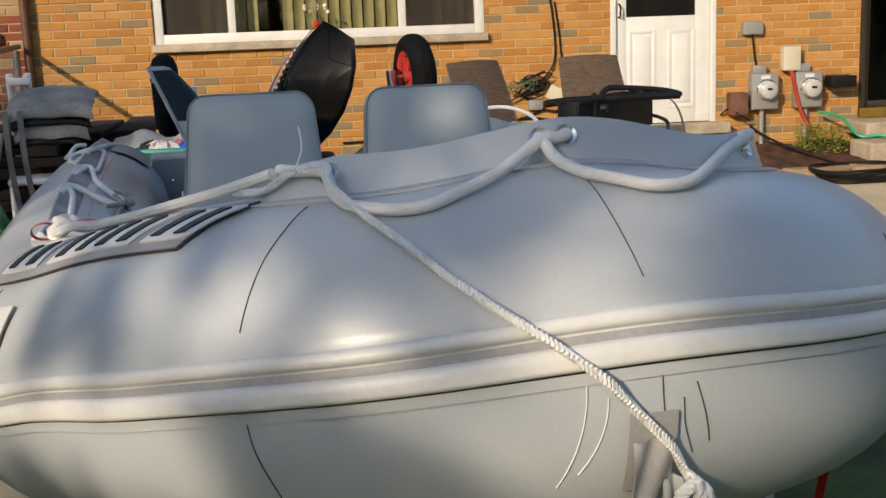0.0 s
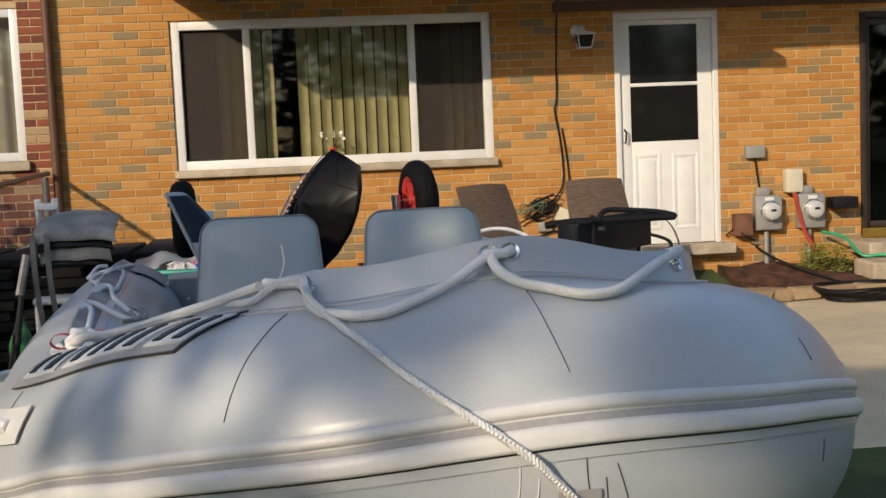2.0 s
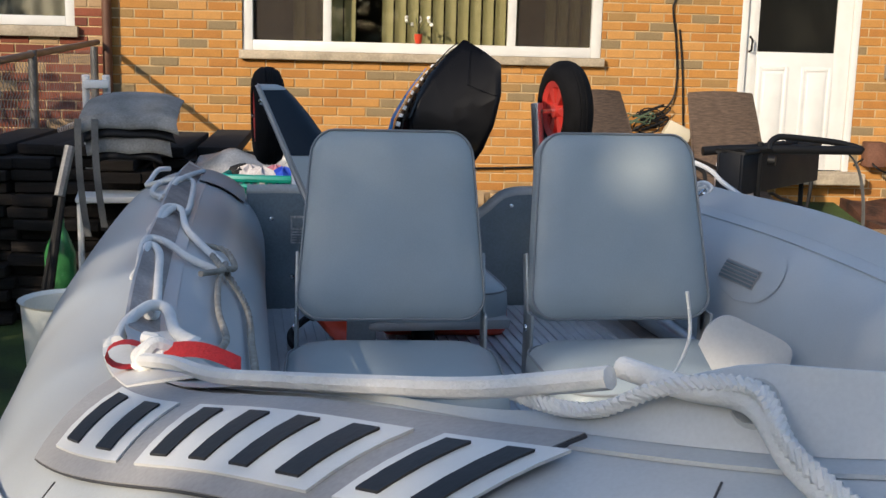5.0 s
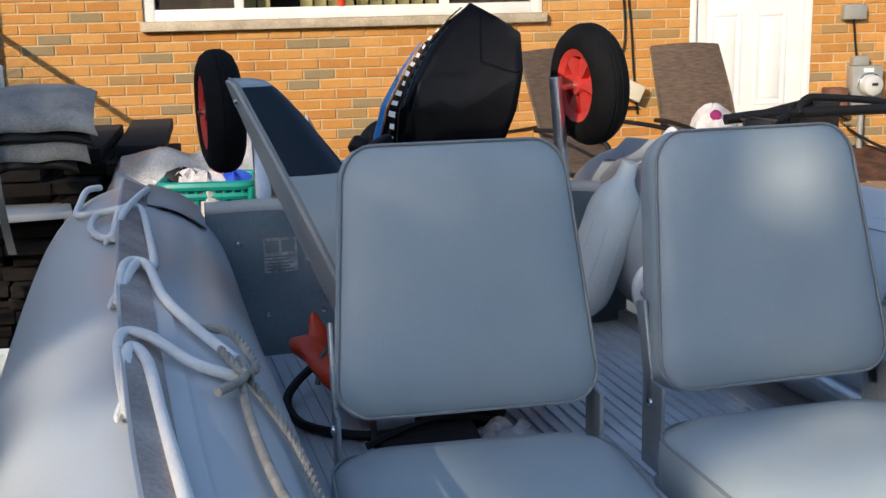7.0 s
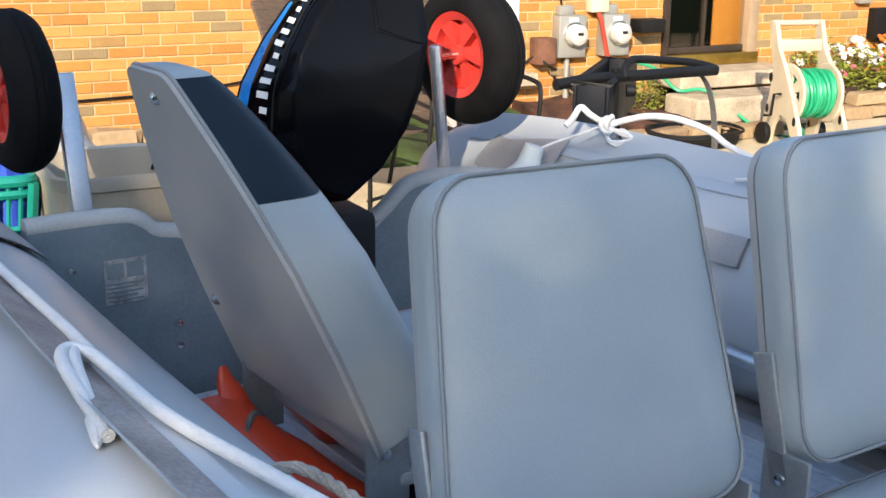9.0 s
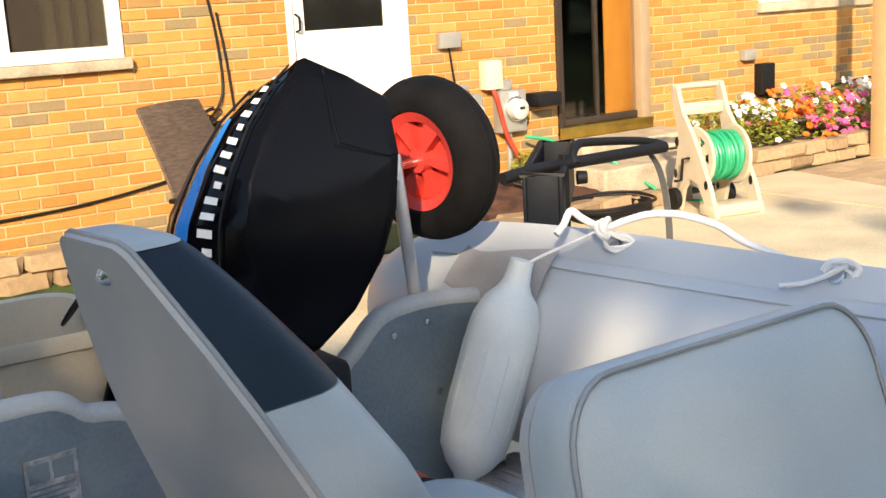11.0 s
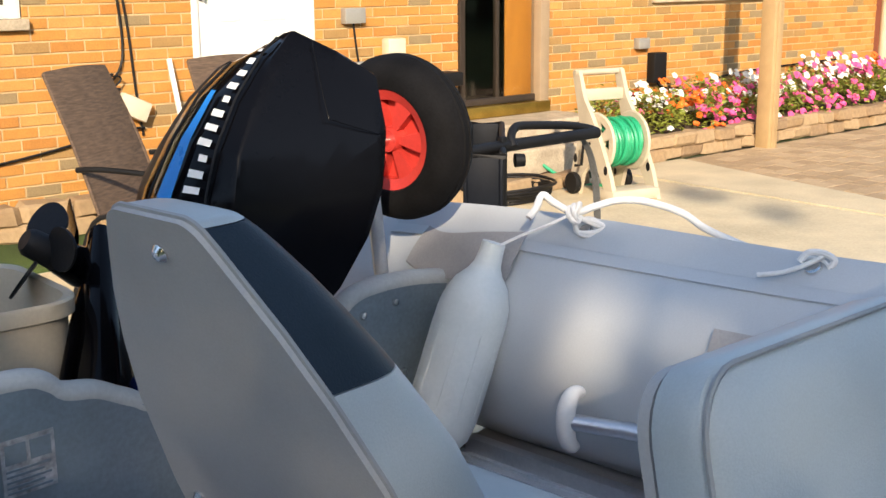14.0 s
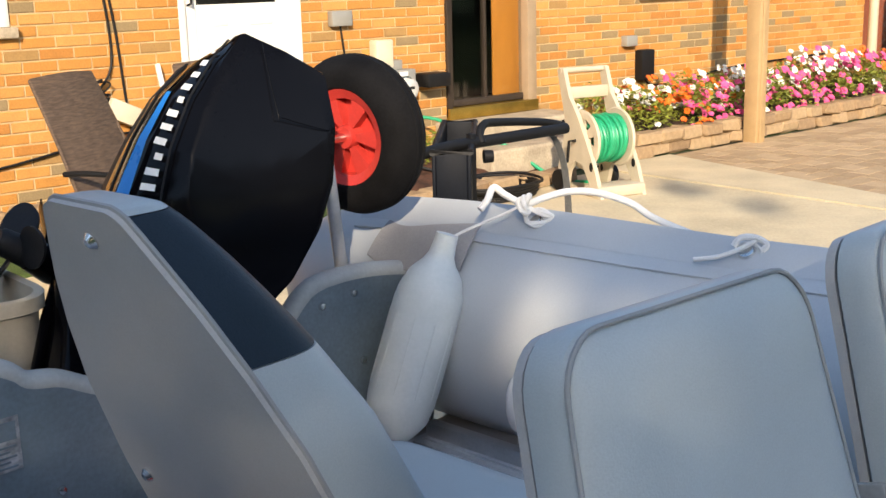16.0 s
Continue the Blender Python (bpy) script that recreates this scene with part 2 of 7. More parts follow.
def box(x0, y0, z0, x1, y1, z1, bevel=0.0, seg=2):
    """A box from corner to corner, with rounded edges."""
    bm = bmesh.new()
    bmesh.ops.create_cube(bm, size=1)
    for v in bm.verts:
        v.co = Vector(((x0 + x1) / 2 + v.co.x * (x1 - x0), (y0 + y1) / 2 + v.co.y * (y1 - y0), (z0 + z1) / 2 + v.co.z * (z1 - z0)))
    if bevel:
        bmesh.ops.bevel(bm, geom=bm.edges[:], offset=bevel, segments=seg, profile=0.5, affect="EDGES", clamp_overlap=True)
    bm.verts.index_update()
    out = ([v.co.copy() for v in bm.verts], [[v.index for v in f.verts] for f in bm.faces])
    bm.free()
    return [out]


def loft(rings, closed=True, caps=True):
    n = len(rings[0])
    vs = [Vector(q) for r in rings for q in r]
    fs = []
    for i in range(len(rings) - 1):
        for j in range(n if closed else n - 1):
            a, b = i * n + j, i * n + (j + 1) % n
            fs.append((a, b, b + n, a + n))
    if caps and closed:
        fs.append(tuple(reversed(range(n))))
        fs.append(tuple(range((len(rings) - 1) * n, len(rings) * n)))
    return [(vs, fs)]


def curve(points, steps=8, closed=False):
    """A smooth line through points."""
    p = [Vector(q) for q in points]
    n = len(p)
    out = []
    for i in range(n if closed else n - 1):
        a, b, c, d = (p[(i + k) % n] if closed else p[max(0, min(n - 1, i + k))] for k in (-1, 0, 1, 2))
        for s in range(steps):
            t = s / steps
            out.append(0.5 * ((2 * b) + (c - a) * t + (2 * a - 5 * b + 4 * c - d) * t * t + (3 * b - a - 3 * c + d) * t ** 3))
    if not closed:
        out.append(p[-1].copy())
    return out


def tube(points, r, n=8, closed=False, radii=None):
    """A round bar along a line."""
    p = [Vector(q) for q in points]
    rings = []
    side = None
    for i, q in enumerate(p):
        if closed:
            d = (p[(i + 1) % len(p)] - p[i - 1]).normalized()
        else:
            d = (p[min(i + 1, len(p) - 1)] - p[max(i - 1, 0)]).normalized()
        if side is None:
            side = d.cross(Vector((0, 0, 1)) if abs(d.z) < 0.9 else Vector((1, 0, 0))).normalized()
        side = (side - d * side.dot(d)).normalized()
        up = d.cross(side)
        k = radii[i] if radii else r
        rings.append([q + (side * math.cos(a) + up * math.sin(a)) * k for a in (2 * math.pi * j / n for j in range(n))])
    if closed:
        rings.append(rings[0])
    return loft(rings, caps=not closed)


def strands(points, r, turns, n=3):
    """A laid rope: three strands that wind round each other."""
    p = curve(points, 10)
    length = sum((p[i + 1] - p[i]).length for i in range(len(p) - 1))
    count = max(40, int(length / 0.006))
    cum = [0.0]
    for i in range(len(p) - 1):
        cum.append(cum[-1] + (p[i + 1] - p[i]).length)
    line, j = [], 0
    for i in range(count + 1):
        s = length * i / count
        while j < len(p) - 2 and cum[j + 1] < s:
            j += 1
        line.append(p[j].lerp(p[j + 1], (s - cum[j]) / max(1e-6, cum[j + 1] - cum[j])))
    geo = []
    for k in range(n):
        q = []
        for i, c in enumerate(line):
            d = (line[min(i + 1, count)] - line[max(i - 1, 0)]).normalized()
            side = d.cross(Vector((0.3, 0.2, 1))).normalized()
            up = d.cross(side)
            a = 2 * math.pi * (k / n + turns * i / count)
            q.append(c + (side * math.cos(a) + up * math.sin(a)) * r * 0.52)
        geo += tube(q, r * 0.56, 6)
    return geo


def lathe(profile, n=24, m=None, caps=True):
    rings = [[Vector((r * math.cos(a), r * math.sin(a), z)) for a in (2 * math.pi * j / n for j in range(n))] for r, z in profile]
    g = loft(rings, True, caps)
    return moved(g, m) if m else g


def sheet(f, nu, nv):
    """An open surface from f(u, v), u and v from 0 to 1."""
    rows = [[Vector(f(i / nu, j / nv)) for j in range(nv + 1)] for i in range(nu + 1)]
    return loft(rings=rows, closed=False, caps=False)


def slab(f, nu, nv, thick):
    """A curved sheet with thickness: f(u, v) gives the face, moved by thick (a vector) for the back."""
    a = [[Vector(f(i / nu, j / nv)) for j in range(nv + 1)] for i in range(nu + 1)]
    vs, fs = [], []
    for layer in (0, 1):
        for r in a:
            vs += [q + Vector(thick) * layer for q in r]
    w, total = nv + 1, (nu + 1) * (nv + 1)
    for i in range(nu):
        for j in range(nv):
            k = i * w + j
            fs.append((k, k + 1, k + w + 1, k + w))
            fs.append((total + k, total + k + w, total + k + w + 1, total + k + 1))
    edge = [(0, j) for j in range(nv)] + [(i, nv) for i in range(nu)] + [(nu, j) for j in range(nv, 0, -1)] + [(i, 0) for i in range(nu, 0, -1)]
    idx = [i * w + j for i, j in edge]
    for q in range(len(idx)):
        x, y = idx[q], idx[(q + 1) % len(idx)]
        fs.append((x, x + total, y + total, y))
    return [(vs, fs)]


def extrude(outline, depth, axis="y", at=0.0):
    """A flat plate: an outline of (a, b) pairs pushed along an axis from at to at + depth."""
    def pt(a, b, c):
        return {"y": (a, c, b), "x": (c, a, b), "z": (a, b, c)}[axis]
    return loft([[pt(a, b, at) for a, b in outline], [pt(a, b, at + depth) for a, b in outline]])


def rounded(w, h, r, n=5, taper=1.0):
    """A rounded rectangle round the origin, as (a, b) pairs; taper narrows its top."""
    out = []
    for cx, cy, a0 in ((1, 1, 0), (-1, 1, 90), (-1, -1, 180), (1, -1, 270)):
        for i in range(n + 1):
            a = radians(a0 + 90 * i / n)
            x, y = cx * (w / 2 - r) + r * math.cos(a), cy * (h / 2 - r) + r * math.sin(a)
            k = 1 + (taper - 1) * (y / h + 0.5)
            out.append((x * k, y))
    return out


# ---- ground ----
GZ = -0.15
solid("ground", sheet(lambda u, v: (-400 + 800 * u, -400 + 800 * v, GZ - 0.006), 40, 40), M_grass, label="mown grass yard running on to the horizon", category="ground", kind="structure")
solid("patio_slab", box(-3.2, -5.25, GZ - 0.10, 3.0, -0.95, GZ, 0.01) , M_concrete, smooth=False, label="sunlit concrete patio slab with a saw joint", category="patio", kind="structure")
solid("patio_apron", box(-3.74, -6.7, GZ - 0.1, -3.212, -4.3, GZ + 0.002, 0.01), M_concrete, smooth=False, label="concrete apron beside the boat", category="patio", kind="structure")
solid("patio_walk", extrude([(3.012, -4.6), (3.07, -4.6), (3.42, -2.965), (3.72, -1.556), (3.88, -0.86), (3.012, -0.86)], 0.107, "z", GZ - 0.1), M_concrete, smooth=False, label="sunlit concrete walk beside the paved drive", category="patio", kind="structure")
solid("meter_bed", slab(lambda u, v: (0.95 + 1.5 * u, -0.95 + 0.95 * v, GZ + 0.05 + 0.14 * v + 0.02 * math.sin(17 * u + 9 * v)), 14, 8, (0, 0, -0.12)), M_mulch, label="bark mulch bed under the electricity meters", category="flower bed", kind="structure")
solid("lawn_bank", slab(lambda u, v: (-3.2 + 4.1 * u, -0.95 + 0.95 * v, GZ + 0.02 + 0.14 * v), 10, 4, (0, 0, -0.1)), M_grass, label="rough grass strip along the house wall", category="ground", kind="structure")

# ---- house wall with openings ----
BL, BC = 0.2115, 0.068
OPEN = [(-3.655, 1.02, -0.985, 2.30), (0.075, 0.22, 0.992, 2.255), (2.275, 0.22, 3.225, 2.20), (4.52, 1.06, 6.25, 2.2)]
WX0, WX1, WZ1 = -4.60, 8.20, 2.72


def cells(x0, x1, z0, z1, holes):
    """The rectangles of a wall round its openings."""
    xs = sorted({x0, x1, *[h[0] for h in holes], *[h[2] for h in holes]})
    out = []
    for a, b in zip(xs, xs[1:]):
        z = z0
        for h in sorted((h for h in holes if h[0] <= a and h[2] >= b), key=lambda h: h[1]):
            out.append((a, z, b, h[1]))
            z = h[3]
        out.append((a, z, b, z1))
    return out


def wall_backing(name, x0, x1, holes, y, label):
    geo = []
    for a, b, c, d in cells(x0, x1, GZ, WZ1, holes):
        if d - b > 0.01:
            geo += box(a, y + 0.007, b, c, y + 0.22, d)
    return solid(name, geo, M_mortar, False, label=label, category="wall", kind="structure")


def courses(x0, x1, holes, first=0.0):
    """Bricks in running bond, cut at the openings and ends."""
    out = []
    k = 0
    z = GZ
    while z + BC < WZ1:
        x = x0 - (0.5 * BL if k % 2 else 0) - BL + first
        while x < x1:
            a, b = max(x + 0.0055, x0), min(x + BL - 0.0055, x1)
            mid = z + BC / 2
            spans = [(a, b)]
            for h in holes:
                if h[1] - 0.02 < mid < h[3] + 0.02:
                    nxt = []
                    for p, q in spans:
                        if q <= h[0] or p >= h[2]:
                            nxt.append((p, q))
                        else:
                            nxt += [(p, h[0])] if p < h[0] else []
                            nxt += [(h[2], q)] if q > h[2] else []
                    spans = nxt
            out += [(p, z + 0.005, q, z + BC - 0.005) for p, q in spans if q - p > 0.02]
            x += BL
        z += BC
        k += 1
    return out


def brick_geo(a, b, c, d, y):
    e = 0.003
    j = random.uniform(-0.002, 0.002)
    v = [(a, y + 0.03, b), (c, y + 0.03, b), (c, y + 0.03, d), (a, y + 0.03, d), (a, y + e + j, b), (c, y + e + j, b), (c, y + e + j, d), (a, y + e + j, d), (a + e, y + j, b + e), (c - e, y + j, b + e), (c - e, y + j, d - e), (a + e, y + j, d - e)]
    f = [(8, 9, 10, 11), (4, 5, 9, 8), (5, 6, 10, 9), (6, 7, 11, 10), (7, 4, 8, 11), (0, 1, 5, 4), (1, 2, 6, 5), (2, 3, 7, 6), (3, 0, 4, 7)]
    return (v, f)


wall_back = wall_backing("wall_back", WX0, WX1, OPEN, 0.0, "tan and brown brick house wall with pale mortar")
wall_side = wall_backing("wall_neighbour", -9.0, -4.64, [(-7.6, 1.15, -4.865, 2.45)], 0.02, "dark red brick wall of the adjoining house")
# near-black surfaces stand in for the low light indoors
solid("house_room", box(WX0, 3.2, GZ, WX1, 3.3, WZ1) + box(WX0, 0.23, -0.1, WX1, 3.2, -0.05) + box(WX0 - 0.02, 0.23, GZ, WX0, 3.3, WZ1) + box(WX1, 0.23, GZ, WX1 + 0.02, 3.3, WZ1) + box(1.6, 0.23, GZ, 1.65, 3.2, WZ1), M_room, False, label="rooms behind the windows and doors, dimness put into dark colour", category="room", kind="structure")
solid("ceiling", box(-9.0, 0.0, WZ1, WX1, 3.4, WZ1 + 0.1), M_soffit, label="ceiling and eave of the brick house", category="ceiling", kind="structure")
solid("eave", box(-3.88, -1.62, WZ1 - 0.06, 0.3, -0.001, WZ1 + 0.02, 0.006) + box(0.3, -1.32, WZ1 - 0.06, WX1, -0.001, WZ1 + 0.02, 0.006), M_soffit, label="brown boxed eave overhanging the brick wall", category="eave", kind="structure")
solid("wall_beam", box(-0.45, -0.07, 2.275, 3.7, 0.0, 2.36, 0.006), M_soffit, label="maroon painted beam along the top of the wall", category="beam", kind="structure")
solid("house_roof", box(-9.2, -0.02, WZ1 + 0.1, WX1 + 0.2, 3.6, WZ1 + 0.22), M_roof, label="dark shingle roof of the house", category="roof", kind="structure")

# ---- picture window ----
x0, z0, x1, z1 = OPEN[0]
window = thing("window_1", Matrix.Translation((x0, 0, z0)), label="white vinyl three-light picture window with vertical blinds", category="window", kind="structure")
W, H = x1 - x0, z1 - z0


def frame_bars(w, h, t, y0, y1, z=0.0, x=0.0):
    return box(x, y0, z, x + t, y1, z + h, 0.004) + box(x + w - t, y0, z, x + w, y1, z + h, 0.004) + box(x + t, y0, z, x + w - t, y1, z + t, 0.004) + box(x + t, y0, z + h - t, x + w - t, y1, z + h, 0.004)


part("window_frame", frame_bars(W, H - 0.05, 0.075, 0.02, 0.12, 0.05), M_vinyl, window)
part("mullion", box(0.59, 0.03, 0.125, 0.65, 0.11, H - 0.075, 0.004), M_vinyl, window)
part("mullion", box(1.965, 0.03, 0.125, 2.025, 0.11, H - 0.075, 0.004), M_vinyl, window)
part("window_sill", moved(box(-0.02, -0.055, -0.012, W + 0.02, 0.02, 0.05, 0.008), Matrix.Identity(4)), M_stone, window, "rough limestone sill")
for a, b in ((0.078, 0.587), (0.653, 1.962), (2.028, W - 0.078)):
    pane = part("pane", box(a, 0.075, 0.128, b, 0.079, H - 0.078), M_glassdark, window)
    pane.visible_shadow = False
M_pane = bpy.data.materials.new("clear_pane")
M_pane.use_nodes = True
pn = M_pane.node_tree
gl, tr, mx = pn.nodes.new("ShaderNodeBsdfGlossy"), pn.nodes.new("ShaderNodeBsdfTransparent"), pn.nodes.new("ShaderNodeMixShader")
lw, pw, ml = pn.nodes.new("ShaderNodeLayerWeight"), pn.nodes.new("ShaderNodeMath"), pn.nodes.new("ShaderNodeMath")
gl.inputs["Roughness"].default_value = 0.02
tr.inputs[0].default_value = (0.85, 0.86, 0.84, 1)
lw.inputs[0].default_value = 0.5
pw.operation, ml.operation = "POWER", "MULTIPLY_ADD"
pw.inputs[1].default_value = 4.0
ml.inputs[1].default_value, ml.inputs[2].default_value = 0.7, 0.035
pn.links.new(lw.outputs["Facing"], pw.inputs[0])
pn.links.new(pw.outputs[0], ml.inputs[0])
pn.links.new(ml.outputs[0], mx.inputs[0])
pn.links.new(tr.outputs[0], mx.inputs[1])
pn.links.new(gl.outputs[0], mx.inputs[2])
pn.links.new(mx.outputs[0], pn.nodes["Material Output"].inputs[0])
M_screen = mat("insect_screen", (0.055, 0.042, 0.03), 0.7, vary=0.1, bump=0.3, fine=500)
for ob in window.children:
    if ob.name.startswith("pane"):
        ob.data.materials[0] = M_pane
st = M_screen.node_tree
smx, stp = st.nodes.new("ShaderNodeMixShader"), st.nodes.new("ShaderNodeBsdfTransparent")
smx.inputs[0].default_value = 0.50
st.links.new(stp.outputs[0], smx.inputs[1])
st.links.new(st.nodes["Principled BSDF"].outputs[0], smx.inputs[2])
st.links.new(smx.outputs[0], st.nodes["Material Output"].inputs[0])
for a, b in ((0.078, 0.587), (2.028, W - 0.078)):
    part("insect_screen", box(a, 0.060, 0.128, b, 0.062, H - 0.078), M_screen, window, "brown insect screen")
blinds = thing("vertical_blinds", Matrix.Translation((x0, 0.20, z0 + 0.1)), label="pale olive vertical blinds hanging half open indoors", category="blinds")
for i in range(27):
    x = 0.12 + i * 0.095
    if 0.80 < x < 0.98 or x < 0.36 or 2.04 < x < 2.28:
        continue
    top = H - 0.12
    part("slat", moved(slab(lambda u, v: (0.088 * (u - 0.5), 0.012 * math.sin(math.pi * u), top * v), 4, 1, (0, 0.002, 0)), Matrix.Translation((x, 0, 0)) @ pose(0, 0, 0, 0, 0, 20)), M_blind, blinds)
part("head_rail", box(0.05, -0.03, H - 0.13, W - 0.05, 0.03, H - 0.09), M_vinyl, blinds)
pot = thing("flower_pot", Matrix.Translation((-2.36, 0.03, 1.145)), label="small red pot with white flowers on the window sill", category="plant")
part("pot", lathe([(0.02, 0), (0.028, 0.03), (0.03, 0.07), (0.026, 0.07)], 14), M_redplastic, pot)
stems = []
for i in range(7):
    a = i * 0.9
    stems += tube([(0, 0, 0.05), (0.04 * math.cos(a), 0.01 * math.sin(a), 0.12), (0.09 * math.cos(a), 0.015 * math.sin(a), 0.15 + 0.02 * (i % 3))], 0.002, 5)
part("stem", stems, M_leafdark, pot)
for i in range(9):
    a = i * 0.7
    part("blossom", lathe([(0.002, -0.006), (0.014, 0), (0.016, 0.004), (0.004, 0.008)], 7, pose(0.095 * math.cos(a), 0.012 * math.sin(a), 0.14 + 0.025 * (i % 3), 60, 0, i * 40)), M_petalwhite, pot)

# ---- storm door ----
x0, z0, x1, z1 = OPEN[1]
W, H = x1 - x0, z1 - z0
door = thing("door_1", Matrix.Translation((x0, 0, z0)), label="closed white storm door with a glazed upper half", category="door", kind="structure")
part("door_frame", box(0, 0.0, 0.03, 0.05, 0.12, H, 0.004) + box(W - 0.045, -0.004, 0.03, W, 0.12, H, 0.004) + box(0.05, 0.0, H - 0.06, W - 0.045, 0.12, H, 0.004), M_white, door)
gx0, gx1, gz0, gz1 = 0.145, 0.745, 0.93, 1.93
leafgeo = box(0.055, 0.03, 0.035, gx0, 0.07, H - 0.065, 0.003) + box(gx1, 0.03, 0.035, W - 0.05, 0.07, H - 0.065, 0.003) + box(gx0, 0.03, gz1, gx1, 0.07, H - 0.065, 0.003) + box(gx0, 0.03, 0.035, gx1, 0.07, gz0, 0.003)
leaf = part("door_leaf", leafgeo, M_white, door)
for a, b in ((0.16, 0.40), (0.50, 0.74)):
    part("panel", frame_bars(b - a, 0.66, 0.03, 0.024, 0.032, 0.16, a) + box(a + 0.05, 0.022, 0.21, b - 0.05, 0.032, 0.77, 0.006), M_white, leaf)
part("glazing_bar", box(gx0, 0.028, 1.405, gx1, 0.06, 1.435, 0.003), M_white, leaf)
for a, b in ((gz0, 1.405), (1.435, gz1)):
    part("pane", box(gx0, 0.045, a, gx1, 0.05, b), M_glassdark, leaf)
part("door_handle", tube([(0.082, 0.03, 0.93), (0.082, -0.02, 0.94), (0.082, -0.025, 1.02), (0.082, 0.03, 1.04)], 0.008, 8), M_blackmatt, leaf, "black pull handle")
solid("door_sill", box(x0 - 0.06, -0.16, z0 - 0.06, x1 + 0.08, 0.03, z0 + 0.03, 0.01), M_stone, smooth=False, label="stone threshold below the white door", category="step", kind="structure")

# ---- sliding door ----
x0, z0, x1, z1 = OPEN[2]
W, H = x1 - x0, z1 - z0
slider = thing("door_2", Matrix.Translation((x0, 0, z0)), label="bronze-framed sliding glass door standing part open", category="door", kind="structure")
part("door_frame", box(0, -0.02, 0.02, 0.05, 0.12, H, 0.004) + box(0.05, -0.02, H - 0.05, W - 0.05, 0.12, H, 0.004), M_bronze, slider)
part("door_frame", box(W - 0.10, -0.02, 0.02, W, 0.12, H, 0.006), M_tanframe, slider)
part("sash", box(0.055, 0.03, 0.09, 0.10, 0.07, H - 0.06, 0.003) + box(0.10, 0.03, 0.09, W - 0.105, 0.07, 0.14, 0.003) + box(0.10, 0.03, H - 0.11, W - 0.105, 0.07, H - 0.06, 0.003) + box(0.42, 0.03, 0.14, 0.45, 0.07, H - 0.11, 0.003), M_bronze, slider)
pane = part("pane", box(0.10, 0.048, 0.14, W - 0.105, 0.052, H - 0.11), M_glassdark, slider)
pane.data.materials[0] = M_pane
pane.visible_shadow = False
part("track", box(0.0, -0.04, 0.0, W, 0.1, 0.085, 0.004), M_gold, slider, "worn brass-coloured door track")
solid("indoor_panel", box(x0 + 0.56, 0.078, z0 + 0.09, x0 + 0.845, 0.095, z1 - 0.1, 0.004), M_roomwood, label="orange varnished wooden door standing indoors", category="door", kind="structure")
solid("patio_step", box(2.15, -0.42, 0.10, 3.32, 0.0, 0.215, 0.015), M_stone, smooth=False, label="pale stone door step", category="step", kind="structure")
solid("patio_step_low", box(2.0, -0.80, GZ, 3.15, -0.42, 0.09, 0.02), M_stone, smooth=False, label="wide lower stone step", category="step", kind="structure")

# ---- far and neighbour windows ----
for k, (a, b, c, d, y) in enumerate(((4.52, 1.06, 6.25, 2.2, 0.0), (-7.6, 1.15, -4.865, 2.45, 0.02))):
    wd = thing("window_%d" % (k + 2), Matrix.Translation((a, y, b)), label="white vinyl window with a stone sill" if k == 0 else "white vinyl window with grey curtains drawn", category="window", kind="structure")
    part("window_frame", frame_bars(c - a, d - b - 0.06, 0.07, 0.02, 0.11, 0.06), M_vinyl, wd)
    part("window_sill", box(-0.03, -0.05, -0.02, c - a + 0.03, 0.02, 0.058, 0.008), M_stone, wd)
    part("mullion", box((c - a) * 0.72, 0.03, 0.13, (c - a) * 0.72 + 0.05, 0.1, d - b - 0.07, 0.003), M_vinyl, wd)
    p = part("pane", box(0.07, 0.06, 0.13, c - a - 0.07, 0.064, d - b - 0.07), M_pane, wd)
    p.visible_shadow = False
    cur = thing("curtain", Matrix.Translation((a, y + 0.16, b)), label="pleated grey-beige curtain behind the window", category="curtain")
    part("cloth", slab(lambda u, v: (0.08 + (c - a - 0.16) * u, 0.02 * math.sin(u * 110), 0.05 + (d - b - 0.1) * v), 160, 1, (0, 0.004, 0)), M_curtain, cur)

solid("downpipe", tube([(-4.62, -0.05, GZ), (-4.62, -0.05, 1.2), (-4.62, -0.05, WZ1)], 0.035, 10), M_downpipe, label="rust-brown rainwater downpipe on the corner", category="pipe", kind="structure")


# ---- inflatable boat ----
FWD, RGT = Vector((0.1051, -0.9945, 0)), Vector((0.9945, 0.1051, 0))
ORG = Vector((-2.53, -5.0, 0))


def B(s, w, z):
    """A place in the boat: s towards the bow, w to its sunny side, z up."""
    return ORG + FWD * s + RGT * w + Vector((0, 0, z))


HALF = [(-0.72, 0.74, 0.56, 0.06), (-0.66, 0.745, 0.555, 0.13), (-0.5, 0.75, 0.538, 0.212), (-0.2, 0.765, 0.532, 0.246), (0.5, 0.78, 0.537, 0.250), (1.2, 0.79, 0.558, 0.247), (1.797, 0.785, 0.565, 0.23), (2.194, 0.753, 0.568, 0.234), (2.54, 0.672, 0.597, 0.245), (2.806, 0.536, 0.661, 0.249), (3.042, 0.401, 0.715, 0.246), (3.198, 0.228, 0.753, 0.238), (3.25, 0.0, 0.773, 0.25)]
SAG = [(-1, -0.03, -0.02), (0.4, -0.035, -0.025), (1.0, -0.05, -0.02), (1.5, -0.055, -0.012), (1.9, -0.04, -0.006), (2.25, -0.012, 0), (2.5, 0, 0), (9, 0, 0)]


def sag(s, k):
    """The shaded tube sits lower and wider towards the stern."""
    for p, q in zip(SAG, SAG[1:]):
        if s <= q[0]:
            return p[k] + (q[k] - p[k]) * (s - p[0]) / (q[0] - p[0])
    return 0.0


